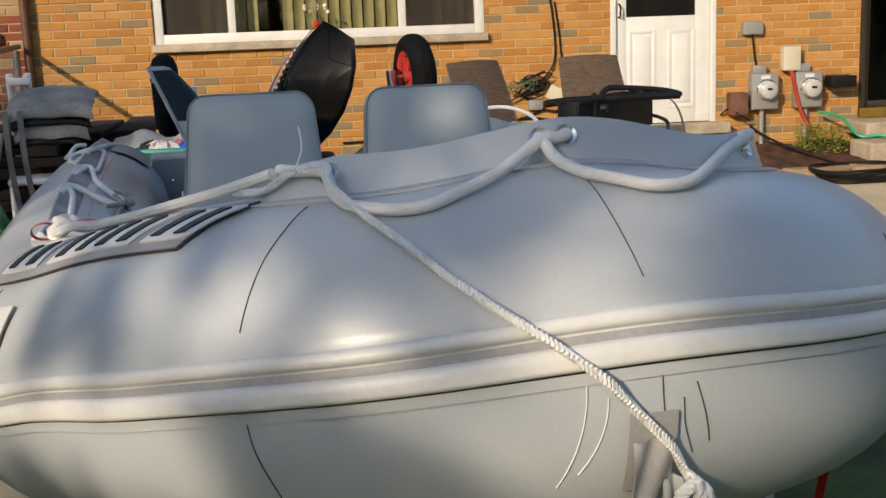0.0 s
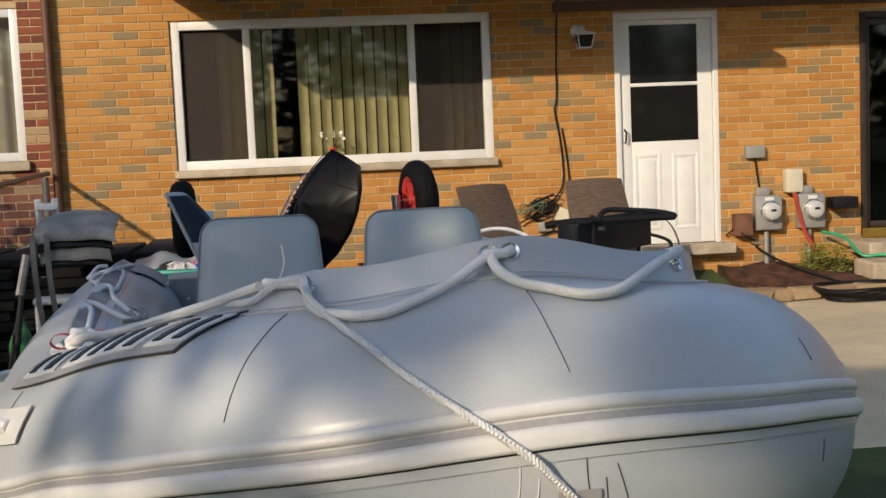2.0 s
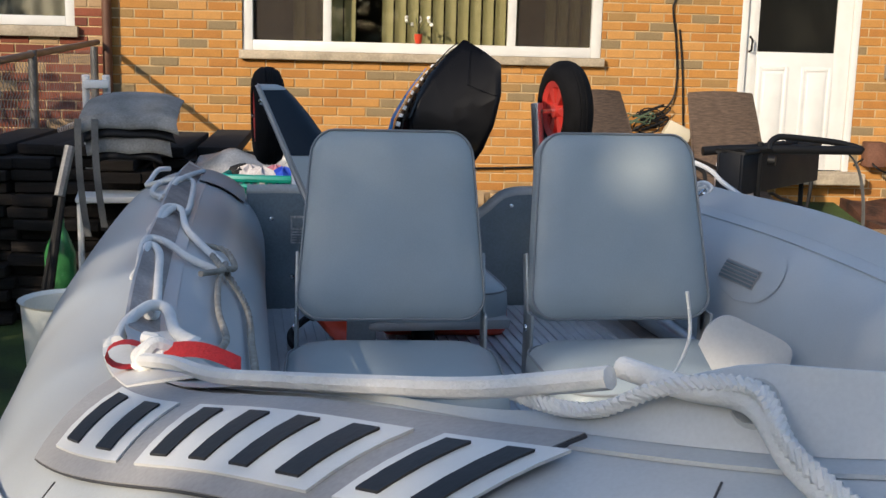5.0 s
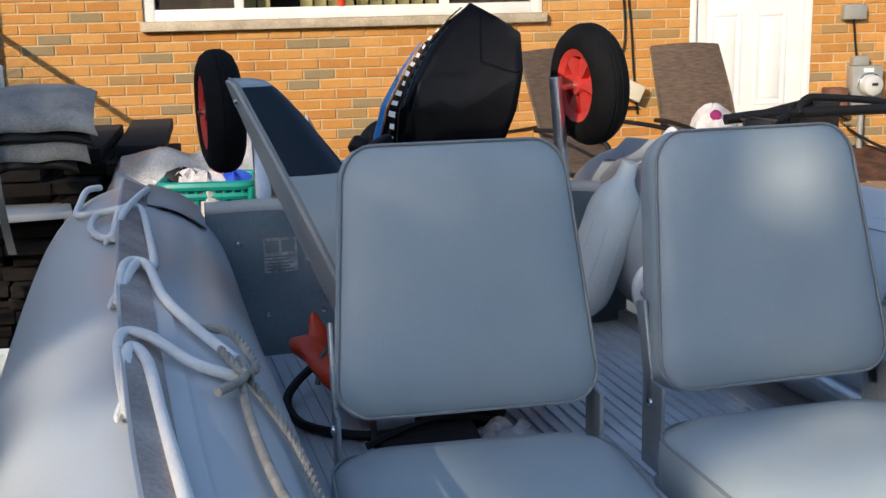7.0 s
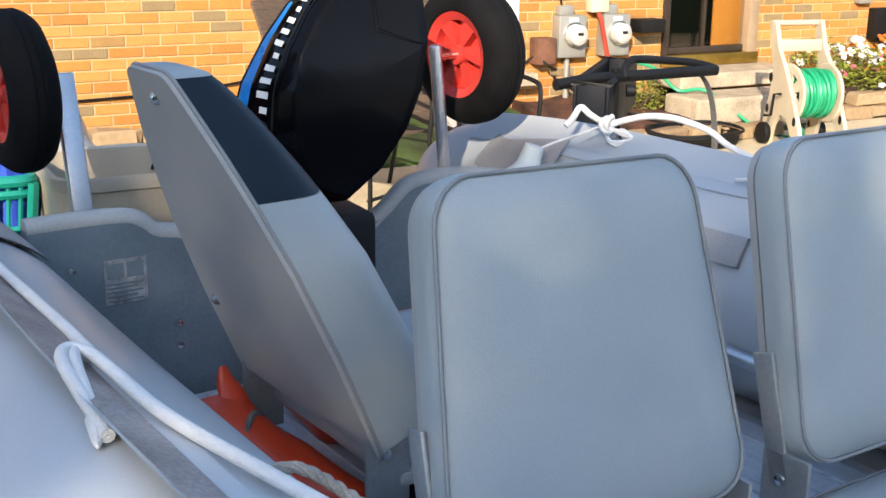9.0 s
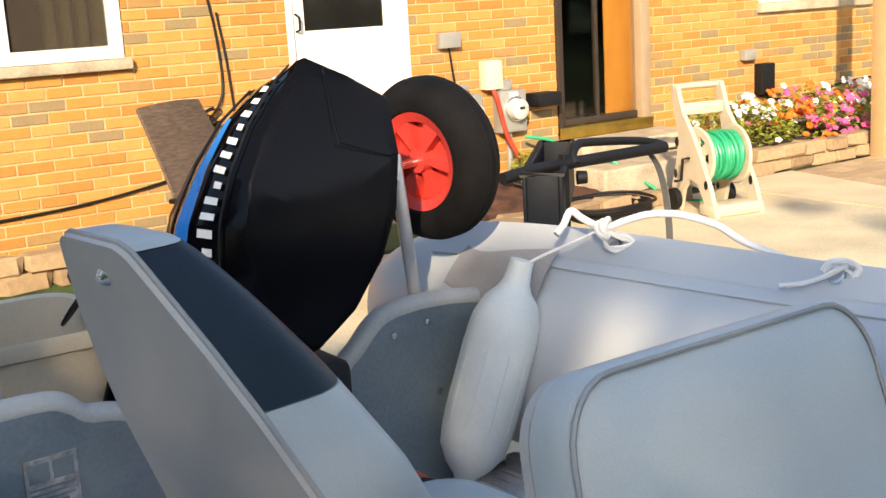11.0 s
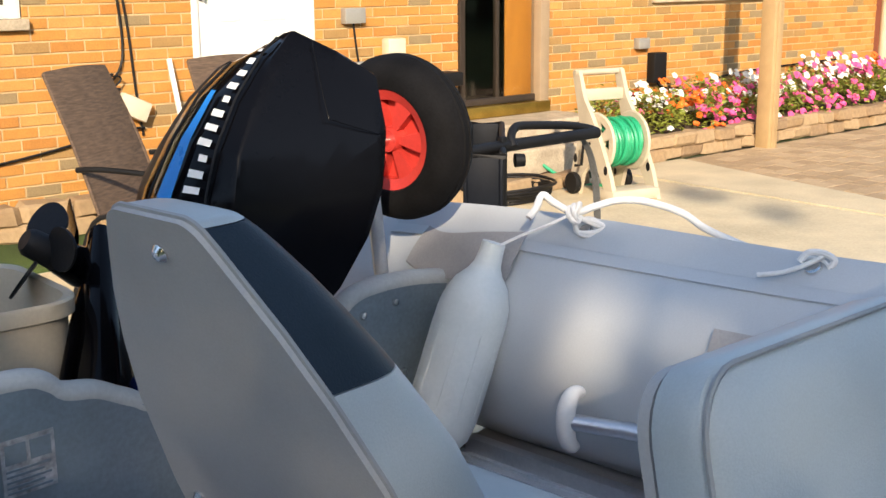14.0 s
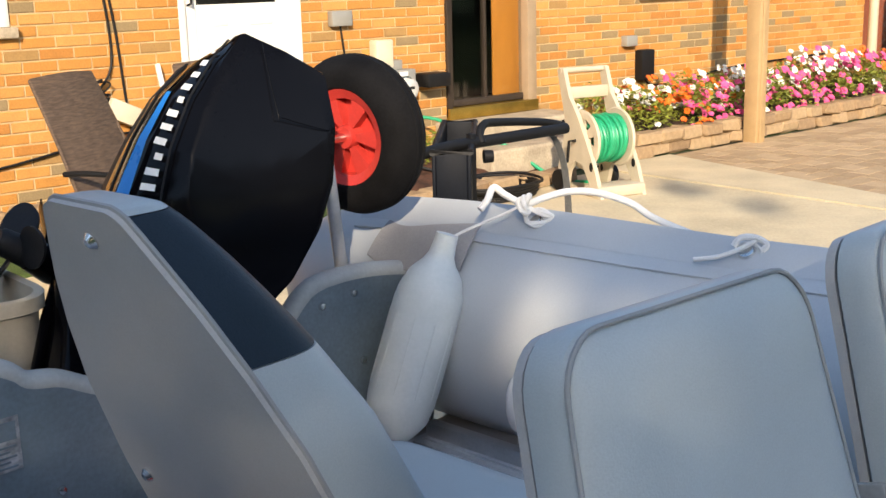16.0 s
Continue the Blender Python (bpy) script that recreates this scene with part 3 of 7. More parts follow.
FULL = [(s, -w + sag(s, 2), z + sag(s, 1), r) for s, w, z, r in HALF] + [(s, w, z, r) for s, w, z, r in reversed(HALF[:-1])]
_p = curve([(s, w, z) for s, w, z, r in FULL], 8)
for q in _p:
    q.y -= 0.0173 * max(0.0, min(1.0, (q.x - 1.5) / 1.7))  # the bow leans a little to the shaded side
_r = [q.x for q in curve([(r, 0, 0) for s, w, z, r in FULL], 8)]
KEEL = []
for i, q in enumerate(_p):
    d = _p[min(i + 1, len(_p) - 1)] - _p[max(i - 1, 0)]
    out = Vector((-d.y, d.x, 0)).normalized()
    KEEL.append((q, -out if (Vector((q.x - 1.2, q.y, 0))).dot(out) < 0 else out, _r[i]))
NK = len(KEEL) - 1


def skin(u, deg, lift=0.0):
    """A place on the tube: u from 0 (shaded stern) to 1 (sunny stern), deg from 0 outward over 90 on top."""
    x = max(0.0, min(1.0, u)) * NK
    i = min(NK - 1, int(x))
    f = x - i
    q = KEEL[i][0].lerp(KEEL[i + 1][0], f)
    o = KEEL[i][1].lerp(KEEL[i + 1][1], f).normalized()
    r = KEEL[i][2] * (1 - f) + KEEL[i + 1][2] * f + lift
    a = radians(deg)
    return B(q.x + o.x * r * math.cos(a), q.y + o.y * r * math.cos(a), q.z + r * math.sin(a))


def band(u0, u1, d0, d1, lift, nu, nv, thick=0.003):
    """A strip glued on the tube."""
    top = sheet(lambda a, b: skin(u0 + (u1 - u0) * a, d0 + (d1 - d0) * b, lift), nu, nv)
    bot = sheet(lambda a, b: skin(u0 + (u1 - u0) * a, d0 + (d1 - d0) * b, lift - thick), nu, nv)
    e = sheet(lambda a, b: skin(u0 + (u1 - u0) * a, d0, lift - thick * b), nu, 1) + sheet(lambda a, b: skin(u0 + (u1 - u0) * a, d1, lift - thick * b), nu, 1)
    return top + bot + e


boat = thing("inflatable_boat", Matrix.Identity(4), label="grey inflatable dinghy with white rubbing strake on a trailer", category="boat")
hull_rings = [[skin(i / NK, 360 * j / 48) for j in range(48)] for i in range(NK + 1)]
hull = part("buoyancy_tube", loft(hull_rings), M_pvc, boat, "soft grey tube, scuffed and dusty")


def rise_at(u):
    """The lower edge of the strake, which climbs over the bow."""
    return -8.43 + 19.1 * math.exp(-((u - 0.5149) / 0.116) ** 2) + 6.5 * (u - 0.5)


def belt(d0, d1, lift):
    return slab(lambda a, b: skin(0.02 + 0.96 * a, rise_at(0.02 + 0.96 * a) + d0 + (d1 - d0) * b, lift), 160, 2, (0, 0, -0.002))


STRAKE = [(0.0, 0.0), (0.015, 0.011), (0.06, 0.0145), (0.12, 0.0155), (0.36, 0.0150), (0.42, 0.0125), (0.47, 0.0055), (0.52, 0.0045), (0.62, 0.0045), (0.67, 0.0055), (0.72, 0.0115), (0.78, 0.0135), (0.90, 0.0130), (0.96, 0.0100), (1.0, 0.0035), (1.02, 0.0)]


def strake_profile(a, b):
    k = b * (len(STRAKE) - 1)
    i = min(len(STRAKE) - 2, int(k))
    f = k - i
    at = STRAKE[i][0] * (1 - f) + STRAKE[i + 1][0] * f
    u = 0.02 + 0.96 * a
    return skin(u, rise_at(u) + 14.8 * at, STRAKE[i][1] * (1 - f) + STRAKE[i + 1][1] * f)


part("rub_strake", sheet(strake_profile, 220, 30), M_strake, hull, "white double-ridged rubbing strake")
# grey belt paints the shade between the two white ridges
part("strake_groove", belt(7.4, 9.3, 0.0065), M_grooveshade, hull)
part("seam_tape", belt(14.4, 22.5, 0.0032), M_pvc, hull)
part("seam_tape", belt(-3.4, 0.2, 0.0030), M_pvc, hull)
SEAMS = [((0.4427, 27), (0.4424, 49), (0.4427, 63), (0.4420, 79)), ((0.4448, 4), (0.4460, -8), (0.4484, -24), (0.45, -50)), ((0.5000, 70), (0.5012, 50), (0.5030, 32), (0.5036, 27)), ((0.5036, 9), (0.5036, 1), (0.5042, -9)), ((0.3450, 16), (0.3446, 30), (0.3427, 48)), ((0.5687, 40), (0.5660, 24), (0.563, 13)), ((0.5615, 1), (0.5615, -8)), ((0.70, 24), (0.70, 60), (0.70, 88)), ((0.5089, 4), (0.5105, -6), (0.5115, -14)), ((0.5068, 0), (0.5072, -8), (0.5089, -17))]
for rows in SEAMS:
    line = curve([(u * 1000, d, 0) for u, d in rows], 8)
    part("seam_line", tube([skin(q.x / 1000, q.y, 0.0006) for q in line], 0.0008, 4), M_seam, hull)
part("scuff_line", tube([skin(0.02 + 0.96 * k / 200, rise_at(0.02 + 0.96 * k / 200) - 0.25, 0.0034) for k in range(201)], 0.0013, 4), M_seam, hull)


def ease(x, a, b):
    f = max(0.0, min(1.0, (x - a) / (b - a)))
    return f * f * (3 - 2 * f)


def flap_edge(u):
    """The angle of the flap's fold, of its free edge, and how far that edge stands off the tube."""
    k, m = ease(u, 0.31, 0.43), ease(u, 0.565, 0.64)
    fold = 98 - 10 * k + 28 * m
    free = 86 + 7 * k + 8 * m
    return fold, free, 0.012 + 0.020 * (1 - ease(u, 0.26, 0.32)) + 0.040 * ease(u, 0.415, 0.445) - 0.018 * m


def flap_at(u, b, lift=0.0):
    fold, free, stand = flap_edge(u)
    p, q = skin(u, fold, 0.004), skin(u, free, stand + 0.004 * math.sin(u * 90))
    return p.lerp(q, b) + (skin(u, 0) - skin(u, 180)).normalized() * lift


part("lashing_flap", slab(lambda a, b: flap_at(0.1 + 0.80 * a, b), 200, 5, (0, 0.003, 0)), M_pvc, boat, "raised flap with rope eyelets")
part("flap_lining", slab(lambda a, b: flap_at(0.112 + 0.165 * a, 0.03 + 0.94 * b, -0.004), 60, 4, (0, 0, -0.002)), M_pvcbrown, boat, "brown inner face of the flap")
part("flap_tape", slab(lambda a, b: skin(0.1 + 0.8 * a, flap_edge(0.1 + 0.8 * a)[0] - 5 + 12 * b, 0.0035), 150, 3, (0, 0, -0.003)), M_pvc, boat)
# strake white instead of flap grey: sunlight on this end is in the colour
part("bow_flap", slab(lambda a, b: skin(0.274 + 0.05 * a + 0.004 * math.sin(3 * b), 78 + 26 * b, 0.009 + 0.012 * b * (1 - 0.5 * a)), 16, 8, (0, 0, -0.004)), M_strake, boat, "stiff end of the bow flap, its sunlit look put into pale colour")
# number panel on the shaded bow


PANEL = ((0.332, 49.5), (0.4185, 56.5), (0.4235, 87.0), (0.306, 86.0))


def skew(a0, a1, b0, b1, lift, nu=8, nv=4, thick=0.003, lean=0.0):
    """A slanting patch of the number panel: a along it, b across it, both from 0 to 1."""
    def at(a, b, h):
        (ua, da), (ub, db), (uc, dc), (ud, dd) = PANEL
        u = (ua + (ub - ua) * a) * (1 - b) + (ud + (uc - ud) * a) * b
        d = (da + (db - da) * a) * (1 - b) + (dd + (dc - dd) * a) * b
        return skin(u, d, h)
    return slab(lambda u, v: at(a0 + (a1 - a0) * u + lean * v, b0 + (b1 - b0) * v, lift), nu, nv, (0, thick * 0.5, -thick))


panel = part("number_panel", skew(0, 1, 0, 1, 0.007, 22, 10), M_pvcdark, boat, "grey registration panel with white plates")
part("edge", tube([skin(PANEL[0][0] + (PANEL[1][0] - PANEL[0][0]) * k / 20, PANEL[0][1] + (PANEL[1][1] - PANEL[0][1]) * k / 20, 0.004) for k in range(21)] + [skin(PANEL[1][0] + (PANEL[2][0] - PANEL[1][0]) * k / 8, PANEL[1][1] + (PANEL[2][1] - PANEL[1][1]) * k / 8, 0.004) for k in range(1, 9)], 0.0022, 5), M_seam, panel)
for a, b, n in ((0.075, 0.300, 2), (0.355, 0.800, 4), (0.845, 1.0, 2)):
    plate = part("plate", skew(a, b, 0.13, 0.74, 0.010, lean=0.03), M_decal, panel)
    for k in range(n):
        part("bar", skew(a + (b - a) * (k + 0.30) / n, a + (b - a) * (k + 0.72) / n, 0.20, 0.67, 0.0125, 3, 3, lean=0.024), M_ink, plate)
# eyelets, ropes
EYES = [0.4425, 0.4943, 0.5005, 0.562, 0.62, 0.68, 0.73, 0.828, 0.8555]
for u in EYES:
    c, o = flap_at(u, 0.55), (flap_at(u + 0.002, 0.5) - flap_at(u - 0.002, 0.5)).cross(flap_at(u, 1) - flap_at(u, 0)).normalized()
    part("eyelet", moved(lathe([(0.009, -0.004), (0.014, -0.006), (0.0165, 0.0), (0.014, 0.006), (0.009, 0.004), (0.008, 0)], 18), Matrix.Translation(c) @ o.to_track_quat("Z", "Y").to_matrix().to_4x4()), M_chrome, boat, "steel eyelet")
E0, E1, E2 = flap_at(0.4425, 0.55, 0.012), flap_at(0.4943, 0.55, 0.012), flap_at(0.562, 0.75, 0.012)


def over(u, d, lift=0.009):
    return skin(u, d, lift)


grab = thing("grab_line", Matrix.Identity(4), label="white braided rope threaded through the bow flap", category="rope")
part("rope", tube(curve([over(0.424, 95, 0.045), flap_at(0.434, 0.9, 0.010), E0 + Vector((0, -0.004, 0.004)), over(0.4490, 79, 0.015), over(0.4540, 72, 0.010), over(0.4590, 68.5, 0.010), over(0.4646, 65.5, 0.010), over(0.4703, 65.5, 0.010), over(0.4766, 70.5, 0.010), over(0.4833, 76, 0.014), over(0.489, 83, 0.022), E1 + Vector((0, -0.004, 0.002)), flap_at(0.4975, 0.55, 0.011), flap_at(0.5005, 0.6, 0.006), flap_at(0.5010, 0.6, -0.02)], 10), 0.0080, 10), M_rope, grab)
part("rope", tube(curve([flap_at(0.4935, 0.55, -0.02), E1, over(0.4953, 80, 0.016), over(0.4990, 71.5, 0.010), over(0.5047, 66.5, 0.010), over(0.5104, 63.0, 0.010), over(0.5160, 63.5, 0.010), over(0.5210, 66.5, 0.010), over(0.5265, 72, 0.011), over(0.5350, 80, 0.018), over(0.546, 87, 0.03), E2 + Vector((0, -0.004, 0.012)), flap_at(0.564, 0.8, -0.02)], 10), 0.0080, 10), M_rope, grab)
painter = thing("bow_line", Matrix.Identity(4), label="three-strand laid white rope running down to the bow ring", category="rope")
part("rope", strands([over(0.408, 93, 0.024), flap_at(0.422, 0.95, 0.014), flap_at(0.432, 1.0, 0.016), E0 + Vector((0.0, -0.006, 0.014)), over(0.4480, 80, 0.028), over(0.4547, 71, 0.014), over(0.4635, 57, 0.010), over(0.4703, 45, 0.010), over(0.4760, 35, 0.010), over(0.4823, 25, 0.024), over(0.4880, 17, 0.027), over(0.4937, 9, 0.025), over(0.4974, 2, 0.014), over(0.5010, -5, 0.011), over(0.5047, -13, 0.012), over(0.5075, -21, 0.014)], 0.0064, 48), M_rope, painter)
part("whipping", tube(curve([flap_at(0.432, 1.0, 0.012), flap_at(0.432, 1.0, 0.010) + Vector((0.012, 0, 0.03)), flap_at(0.432, 1.0, 0.008) + Vector((0.008, 0, 0.062))], 6), 0.0013, 5), M_rope, painter)
ring_at = skin(0.5075, -26, 0.016)
part("knot", strands([ring_at + Vector((0.0, -0.012, 0.02)), ring_at + Vector((0.022, -0.02, 0.0)), ring_at + Vector((0.022, -0.014, -0.022)), ring_at + Vector((0.0, -0.02, -0.03)), ring_at + Vector((-0.014, -0.02, -0.01)), ring_at + Vector((0.01, -0.024, 0.01)), ring_at + Vector((0.02, -0.02, -0.08))], 0.0085, 7), M_rope, painter)
patch = part("bow_ring_patch", band(0.4985, 0.5057, -27, -3, 0.005, 8, 8), M_pvcdark, boat, "worn cloth patch of the towing ring")
part("ring", tube([ring_at + Vector((0.028 * math.cos(a) - 0.025, -0.004, 0.024 * math.sin(a) - 0.02)) for a in (k * math.pi / 10 for k in range(20))], 0.004, 8, True), M_chrome, patch, "steel towing ring")
for k, (u, d0, d1) in enumerate(((0.4925, 6, -24), (0.4955, 2, -20))):
    part("scratch", tube([skin(u - 0.004 * (q / 10) ** 2, d0 + (d1 - d0) * q / 10, 0.0006) for q in range(11)], 0.0011, 4), M_strake, hull, "pale scuff on the tube")
part("cloth_fold", slab(lambda a, b: skin(0.4988 + 0.0062 * a, -10 - 17 * b, 0.010 + 0.022 * b * (1 - 0.4 * a) + 0.004 * math.sin(9 * a + 4 * b)), 10, 12, (0, 0.003, 0)), M_pvcdark, patch, "torn cloth fold hanging off the ring patch")
part("cloth_fold", slab(lambda a, b: skin(0.5035 + 0.0030 * a, -21 - 10 * b, 0.016 + 0.014 * math.sin(3 * b) + 0.005 * math.sin(8 * a)), 8, 8, (0, 0.003, 0)), M_trim, patch, "torn cloth fold hanging off the ring patch")
part("tag", slab(lambda a, b: skin(0.4972 + 0.0035 * a, -26 - 5 * b, 0.022 + 0.004 * a), 4, 4, (0, 0.002, 0)), M_redweb, patch, "red warning tag")
strap = thing("bow_strap", Matrix.Identity(4), label="red webbing tie-down hooked to the bow ring", category="strap")
part("webbing", slab(lambda a, b: (ring_at + Vector((-0.05, -0.012, -0.05))).lerp(Vector((-2.27, -8.85, GZ + 0.02)), a) + Vector((0.026 * (b - 0.5), 0, 0.012 * math.sin(3 * a))), 10, 2, (0, 0.002, 0)), M_redweb, strap)
part("hook", tube(curve([ring_at + Vector((-0.03, -0.012, -0.05)), ring_at + Vector((-0.04, -0.015, -0.02)), ring_at + Vector((-0.06, -0.014, -0.03)), ring_at + Vector((-0.05, -0.012, -0.055))], 6), 0.0035, 8), M_chrome, strap)
# rope laced along the shaded tube
lace = thing("side_line", Matrix.Identity(4), label="white cord knotted along the shaded side tube", category="rope")


def laced(rows, r, name, material, turns=0, label=""):
    p = curve([skin(u, d, h) for u, d, h in rows], 12)
    return part(name, strands(p, r * 0.95, turns) if turns else tube(p, r * 0.80, 10), material, lace, label)


laced([(0.112, 72, 0.02), (0.118, 66, 0.03), (0.128, 61, 0.014), (0.137, 62, 0.012), (0.146, 76, 0.020), (0.150, 87, 0.030), (0.144, 92, 0.02), (0.147, 75, 0.016), (0.155, 73, 0.012), (0.163, 83, 0.014), (0.153, 89, 0.032), (0.138, 95, 0.022), (0.126, 100, 0.016)], 0.0105, "cord", M_rope)
laced([(0.164, 84, 0.014), (0.151, 87, 0.030), (0.145, 96, 0.014), (0.165, 100, 0.014), (0.181, 100, 0.014), (0.183, 93, 0.026), (0.194, 86, 0.013)], 0.0105, "cord", M_rope)
laced([(0.196, 86, 0.012), (0.184, 89, 0.030), (0.183, 97, 0.026), (0.194, 102, 0.014), (0.205, 112, 0.014), (0.211, 124, 0.014)], 0.0105, "cord", M_rope)
laced([(0.217, 122, 0.013), (0.217, 107, 0.014), (0.212, 94, 0.026), (0.213, 86, 0.030), (0.228, 86, 0.012)], 0.0105, "cord", M_rope)
laced([(0.230, 86, 0.012), (0.217, 88, 0.030), (0.219, 93, 0.024), (0.232, 95, 0.014), (0.255, 96.5, 0.014), (0.262, 94, 0.022)], 0.0105, "cord", M_rope)
laced([(0.283, 83, 0.013), (0.270, 87, 0.024), (0.262, 94, 0.036), (0.262, 100, 0.034), (0.276, 102, 0.024), (0.291, 102, 0.030), (0.303, 103, 0.034)], 0.0115, "cord", M_rope)
laced([(0.204, 112, 0.012), (0.204, 123, 0.024), (0.213, 128, 0.028), (0.218, 122, 0.026), (0.212, 117, 0.022), (0.216, 127, 0.013), (0.226, 139, 0.012), (0.245, 142, 0.012), (0.27, 138, 0.012), (0.29, 130, 0.012)], 0.0072, "tail", M_ropeold, 22, "worn brown laid cord")
laced([(0.224, 113, 0.013), (0.219, 122, 0.024), (0.212, 124, 0.020), (0.224, 122, 0.013), (0.240, 123, 0.012), (0.256, 126, 0.012), (0.285, 116, 0.016), (0.302, 108, 0.024)], 0.0080, "tail", M_ropeold, 0, "dirty old cord")
for u, d in ((0.163, 83), (0.195, 86), (0.229, 86), (0.282, 82)):
    part("cord_end", tube([skin(u - 0.002, d, 0.012), skin(u, d - 1.5, 0.011), skin(u + 0.001, d - 2.6, 0.009), skin(u + 0.0015, d - 3.2, 0.007)], 0.0085, 8, radii=[0.0085, 0.0078, 0.0058, 0.002]), M_rope, lace)
bowknot = thing("red_tie", Matrix.Identity(4), label="red webbing strap tied to the bow handle", category="strap")
c = skin(0.311, 90, 0.016)
part("webbing", slab(lambda a, b: skin(0.313 + 0.012 * a, 86 + 22 * a + 1.2 * math.sin(5 * a), 0.026 + 0.010 * math.sin(math.pi * a)) + FWD * 0.022 * (b - 0.5) + Vector((0, 0, 0.012 * (0.5 - b))), 14, 3, (0, 0.002, 0.001)), M_redweb, bowknot)
part("loop", slab(lambda a, b: c + RGT * (-0.035 + 0.024 * math.cos(6.28 * a)) + FWD * (0.022 * (b - 0.5) + 0.01) + Vector((0, 0, 0.012 + 0.016 * math.sin(6.28 * a))), 14, 2, (0.001, 0.002, 0)), M_redweb, bowknot)
part("knot", tube(curve([c + RGT * -0.008 + FWD * 0.012 + Vector((0, 0, 0.022)), c + RGT * -0.02 + FWD * 0.022 + Vector((0, 0, 0.014)), c + RGT * -0.012 + FWD * 0.034 + Vector((0, 0, 0.004)), c + RGT * 0.008 + FWD * 0.03 + Vector((0, 0, 0.016)), c + RGT * 0.003 + FWD * 0.012 + Vector((0, 0, 0.028)), c + RGT * -0.014 + FWD * 0.0 + Vector((0, 0, 0.03))], 6), 0.0085, 8), M_rope, bowknot)
part("cord", tube(curve([c + RGT * -0.015 + FWD * 0.03 + Vector((0, 0, 0.01)), skin(0.33, 88, 0.03), skin(0.345, 89, 0.022), over(0.365, 90, 0.018), over(0.385, 90, 0.020), over(0.405, 91, 0.026), over(0.424, 92, 0.040)], 8), 0.0085, 8), M_rope, bowknot)
part("cord", tube(curve([skin(0.303, 103, 0.034), c + RGT * 0.03 + FWD * 0.01 + Vector((0, 0, 0.015)), c + RGT * 0.0 + FWD * 0.03 + Vector((0, 0, 0.03)), c + RGT * -0.02 + FWD * 0.03 + Vector((0, 0, 0.0))], 8), 0.0095, 8), M_rope, bowknot)
handle_u = 0.331
part("carry_handle", tube(curve([skin(handle_u - 0.020, 30, 0.004), skin(handle_u - 0.014, 30, 0.026), skin(handle_u, 30, 0.031), skin(handle_u + 0.014, 30, 0.026), skin(handle_u + 0.020, 30, 0.004)], 6), 0.014, 8) + band(handle_u - 0.030, handle_u + 0.030, 22, 38, 0.008, 8, 4), M_strake, boat, "white rubber carry handle")
# inner side of the sunny tube: air valve, oar and patch
part("round_patch", slab(lambda a, b: skin(0.7915 + 0.0105 * math.sqrt(max(0, 1 - (2 * b - 1) ** 2)) * (2 * a - 1), 148 + 18 * (2 * b - 1), 0.0035), 12, 16, (0, 0, -0.002)), M_pvc, boat)
valve = part("valve_patch", band(0.7872, 0.7992, 146, 157.5, 0.006, 10, 6), M_pvcdark, boat, "ribbed grey rubber pad")
for k in range(5):
    part("rib", band(0.7876, 0.7988, 147 + 2.1 * k, 148.3 + 2.1 * k, 0.010, 8, 1), M_trans, valve)
part("oar_clip", band(0.8262, 0.8348, 144, 158, 0.012, 8, 6, 0.010), M_pvcdark, boat, "grey rubber oar clip")
part("scuffed_patch", slab(lambda a, b: skin(0.8620 + 0.0230 * a, 122 + 24 * b - 5 * (2 * a - 1) ** 2, 0.010 + 0.022 * (1 - b) * (1 - a) + 0.006 * math.sin(6 * a)), 14, 8, (0, 0, -0.004)), M_pvcdark, boat, "lifted scuffed patch")
part("scuffed_patch", band(0.105, 0.14, 100, 135, 0.010, 10, 8), M_pvcdark, boat, "lifted scuffed patch")
oar = part("oar", tube([Vector((-2.050, -5.19, 0.484)), Vector((-1.985, -5.30, 0.478)), Vector((-1.90, -5.9, 0.46)), Vector((-1.84, -6.35, 0.45))], 0.0165, 14), M_alu, boat, "aluminium oar shaft lying along the tube")
gp = curve([(-2.012, -5.19, 0.532), (-2.028, -5.19, 0.536), (-2.043, -5.19, 0.528), (-2.053, -5.19, 0.505), (-2.054, -5.19, 0.484), (-2.052, -5.19, 0.462), (-2.044, -5.19, 0.440), (-2.034, -5.19, 0.430), (-2.024, -5.19, 0.432)], 5)
part("grip", tube(gp, 0.015, 12, radii=[0.011 + 0.008 * math.sin(math.pi * k / (len(gp) - 1)) for k in range(len(gp))]), M_strake, oar, "white T-shaped oar grip")

# floor and transom
FZ = 0.30
part("floor_board", moved(box(-0.12, -0.57, FZ - 0.03, 2.75, 0.57, FZ - 0.004), Matrix(((FWD.x, RGT.x, 0, ORG.x), (FWD.y, RGT.y, 0, ORG.y), (0, 0, 1, 0), (0, 0, 0, 1)))), M_floor, boat, "ribbed aluminium floor")
ribs = []
BM = Matrix(((FWD.x, RGT.x, 0, ORG.x), (FWD.y, RGT.y, 0, ORG.y), (0, 0, 1, 0), (0, 0, 0, 1)))
for k in range(36):
    w = -0.55 + k * 0.031
    ribs += moved(box(-0.10, w, FZ - 0.006, 2.7, w + 0.016, FZ + 0.002), BM)
part("floor_rib", ribs, M_floor, boat)
for w in (-0.575, 0.545):
    part("side_rail", moved(box(-0.1, w, FZ - 0.01, 2.5, w + 0.03, FZ + 0.035, 0.004), BM), M_alu, boat)
bottom = slab(lambda a, b: B(-0.15 + 3.2 * a, (-0.8 + 1.6 * b) * (1 if a < 0.7 else 1 - (a - 0.7) ** 2 * 6), 0.31 + 0.2 * max(0, a - 0.6) - 0.09 * (1 - abs(2 * b - 1))), 20, 8, (0, 0, 0.008))
part("hull_bottom", bottom, M_pvcdark, boat)
TS = -0.16
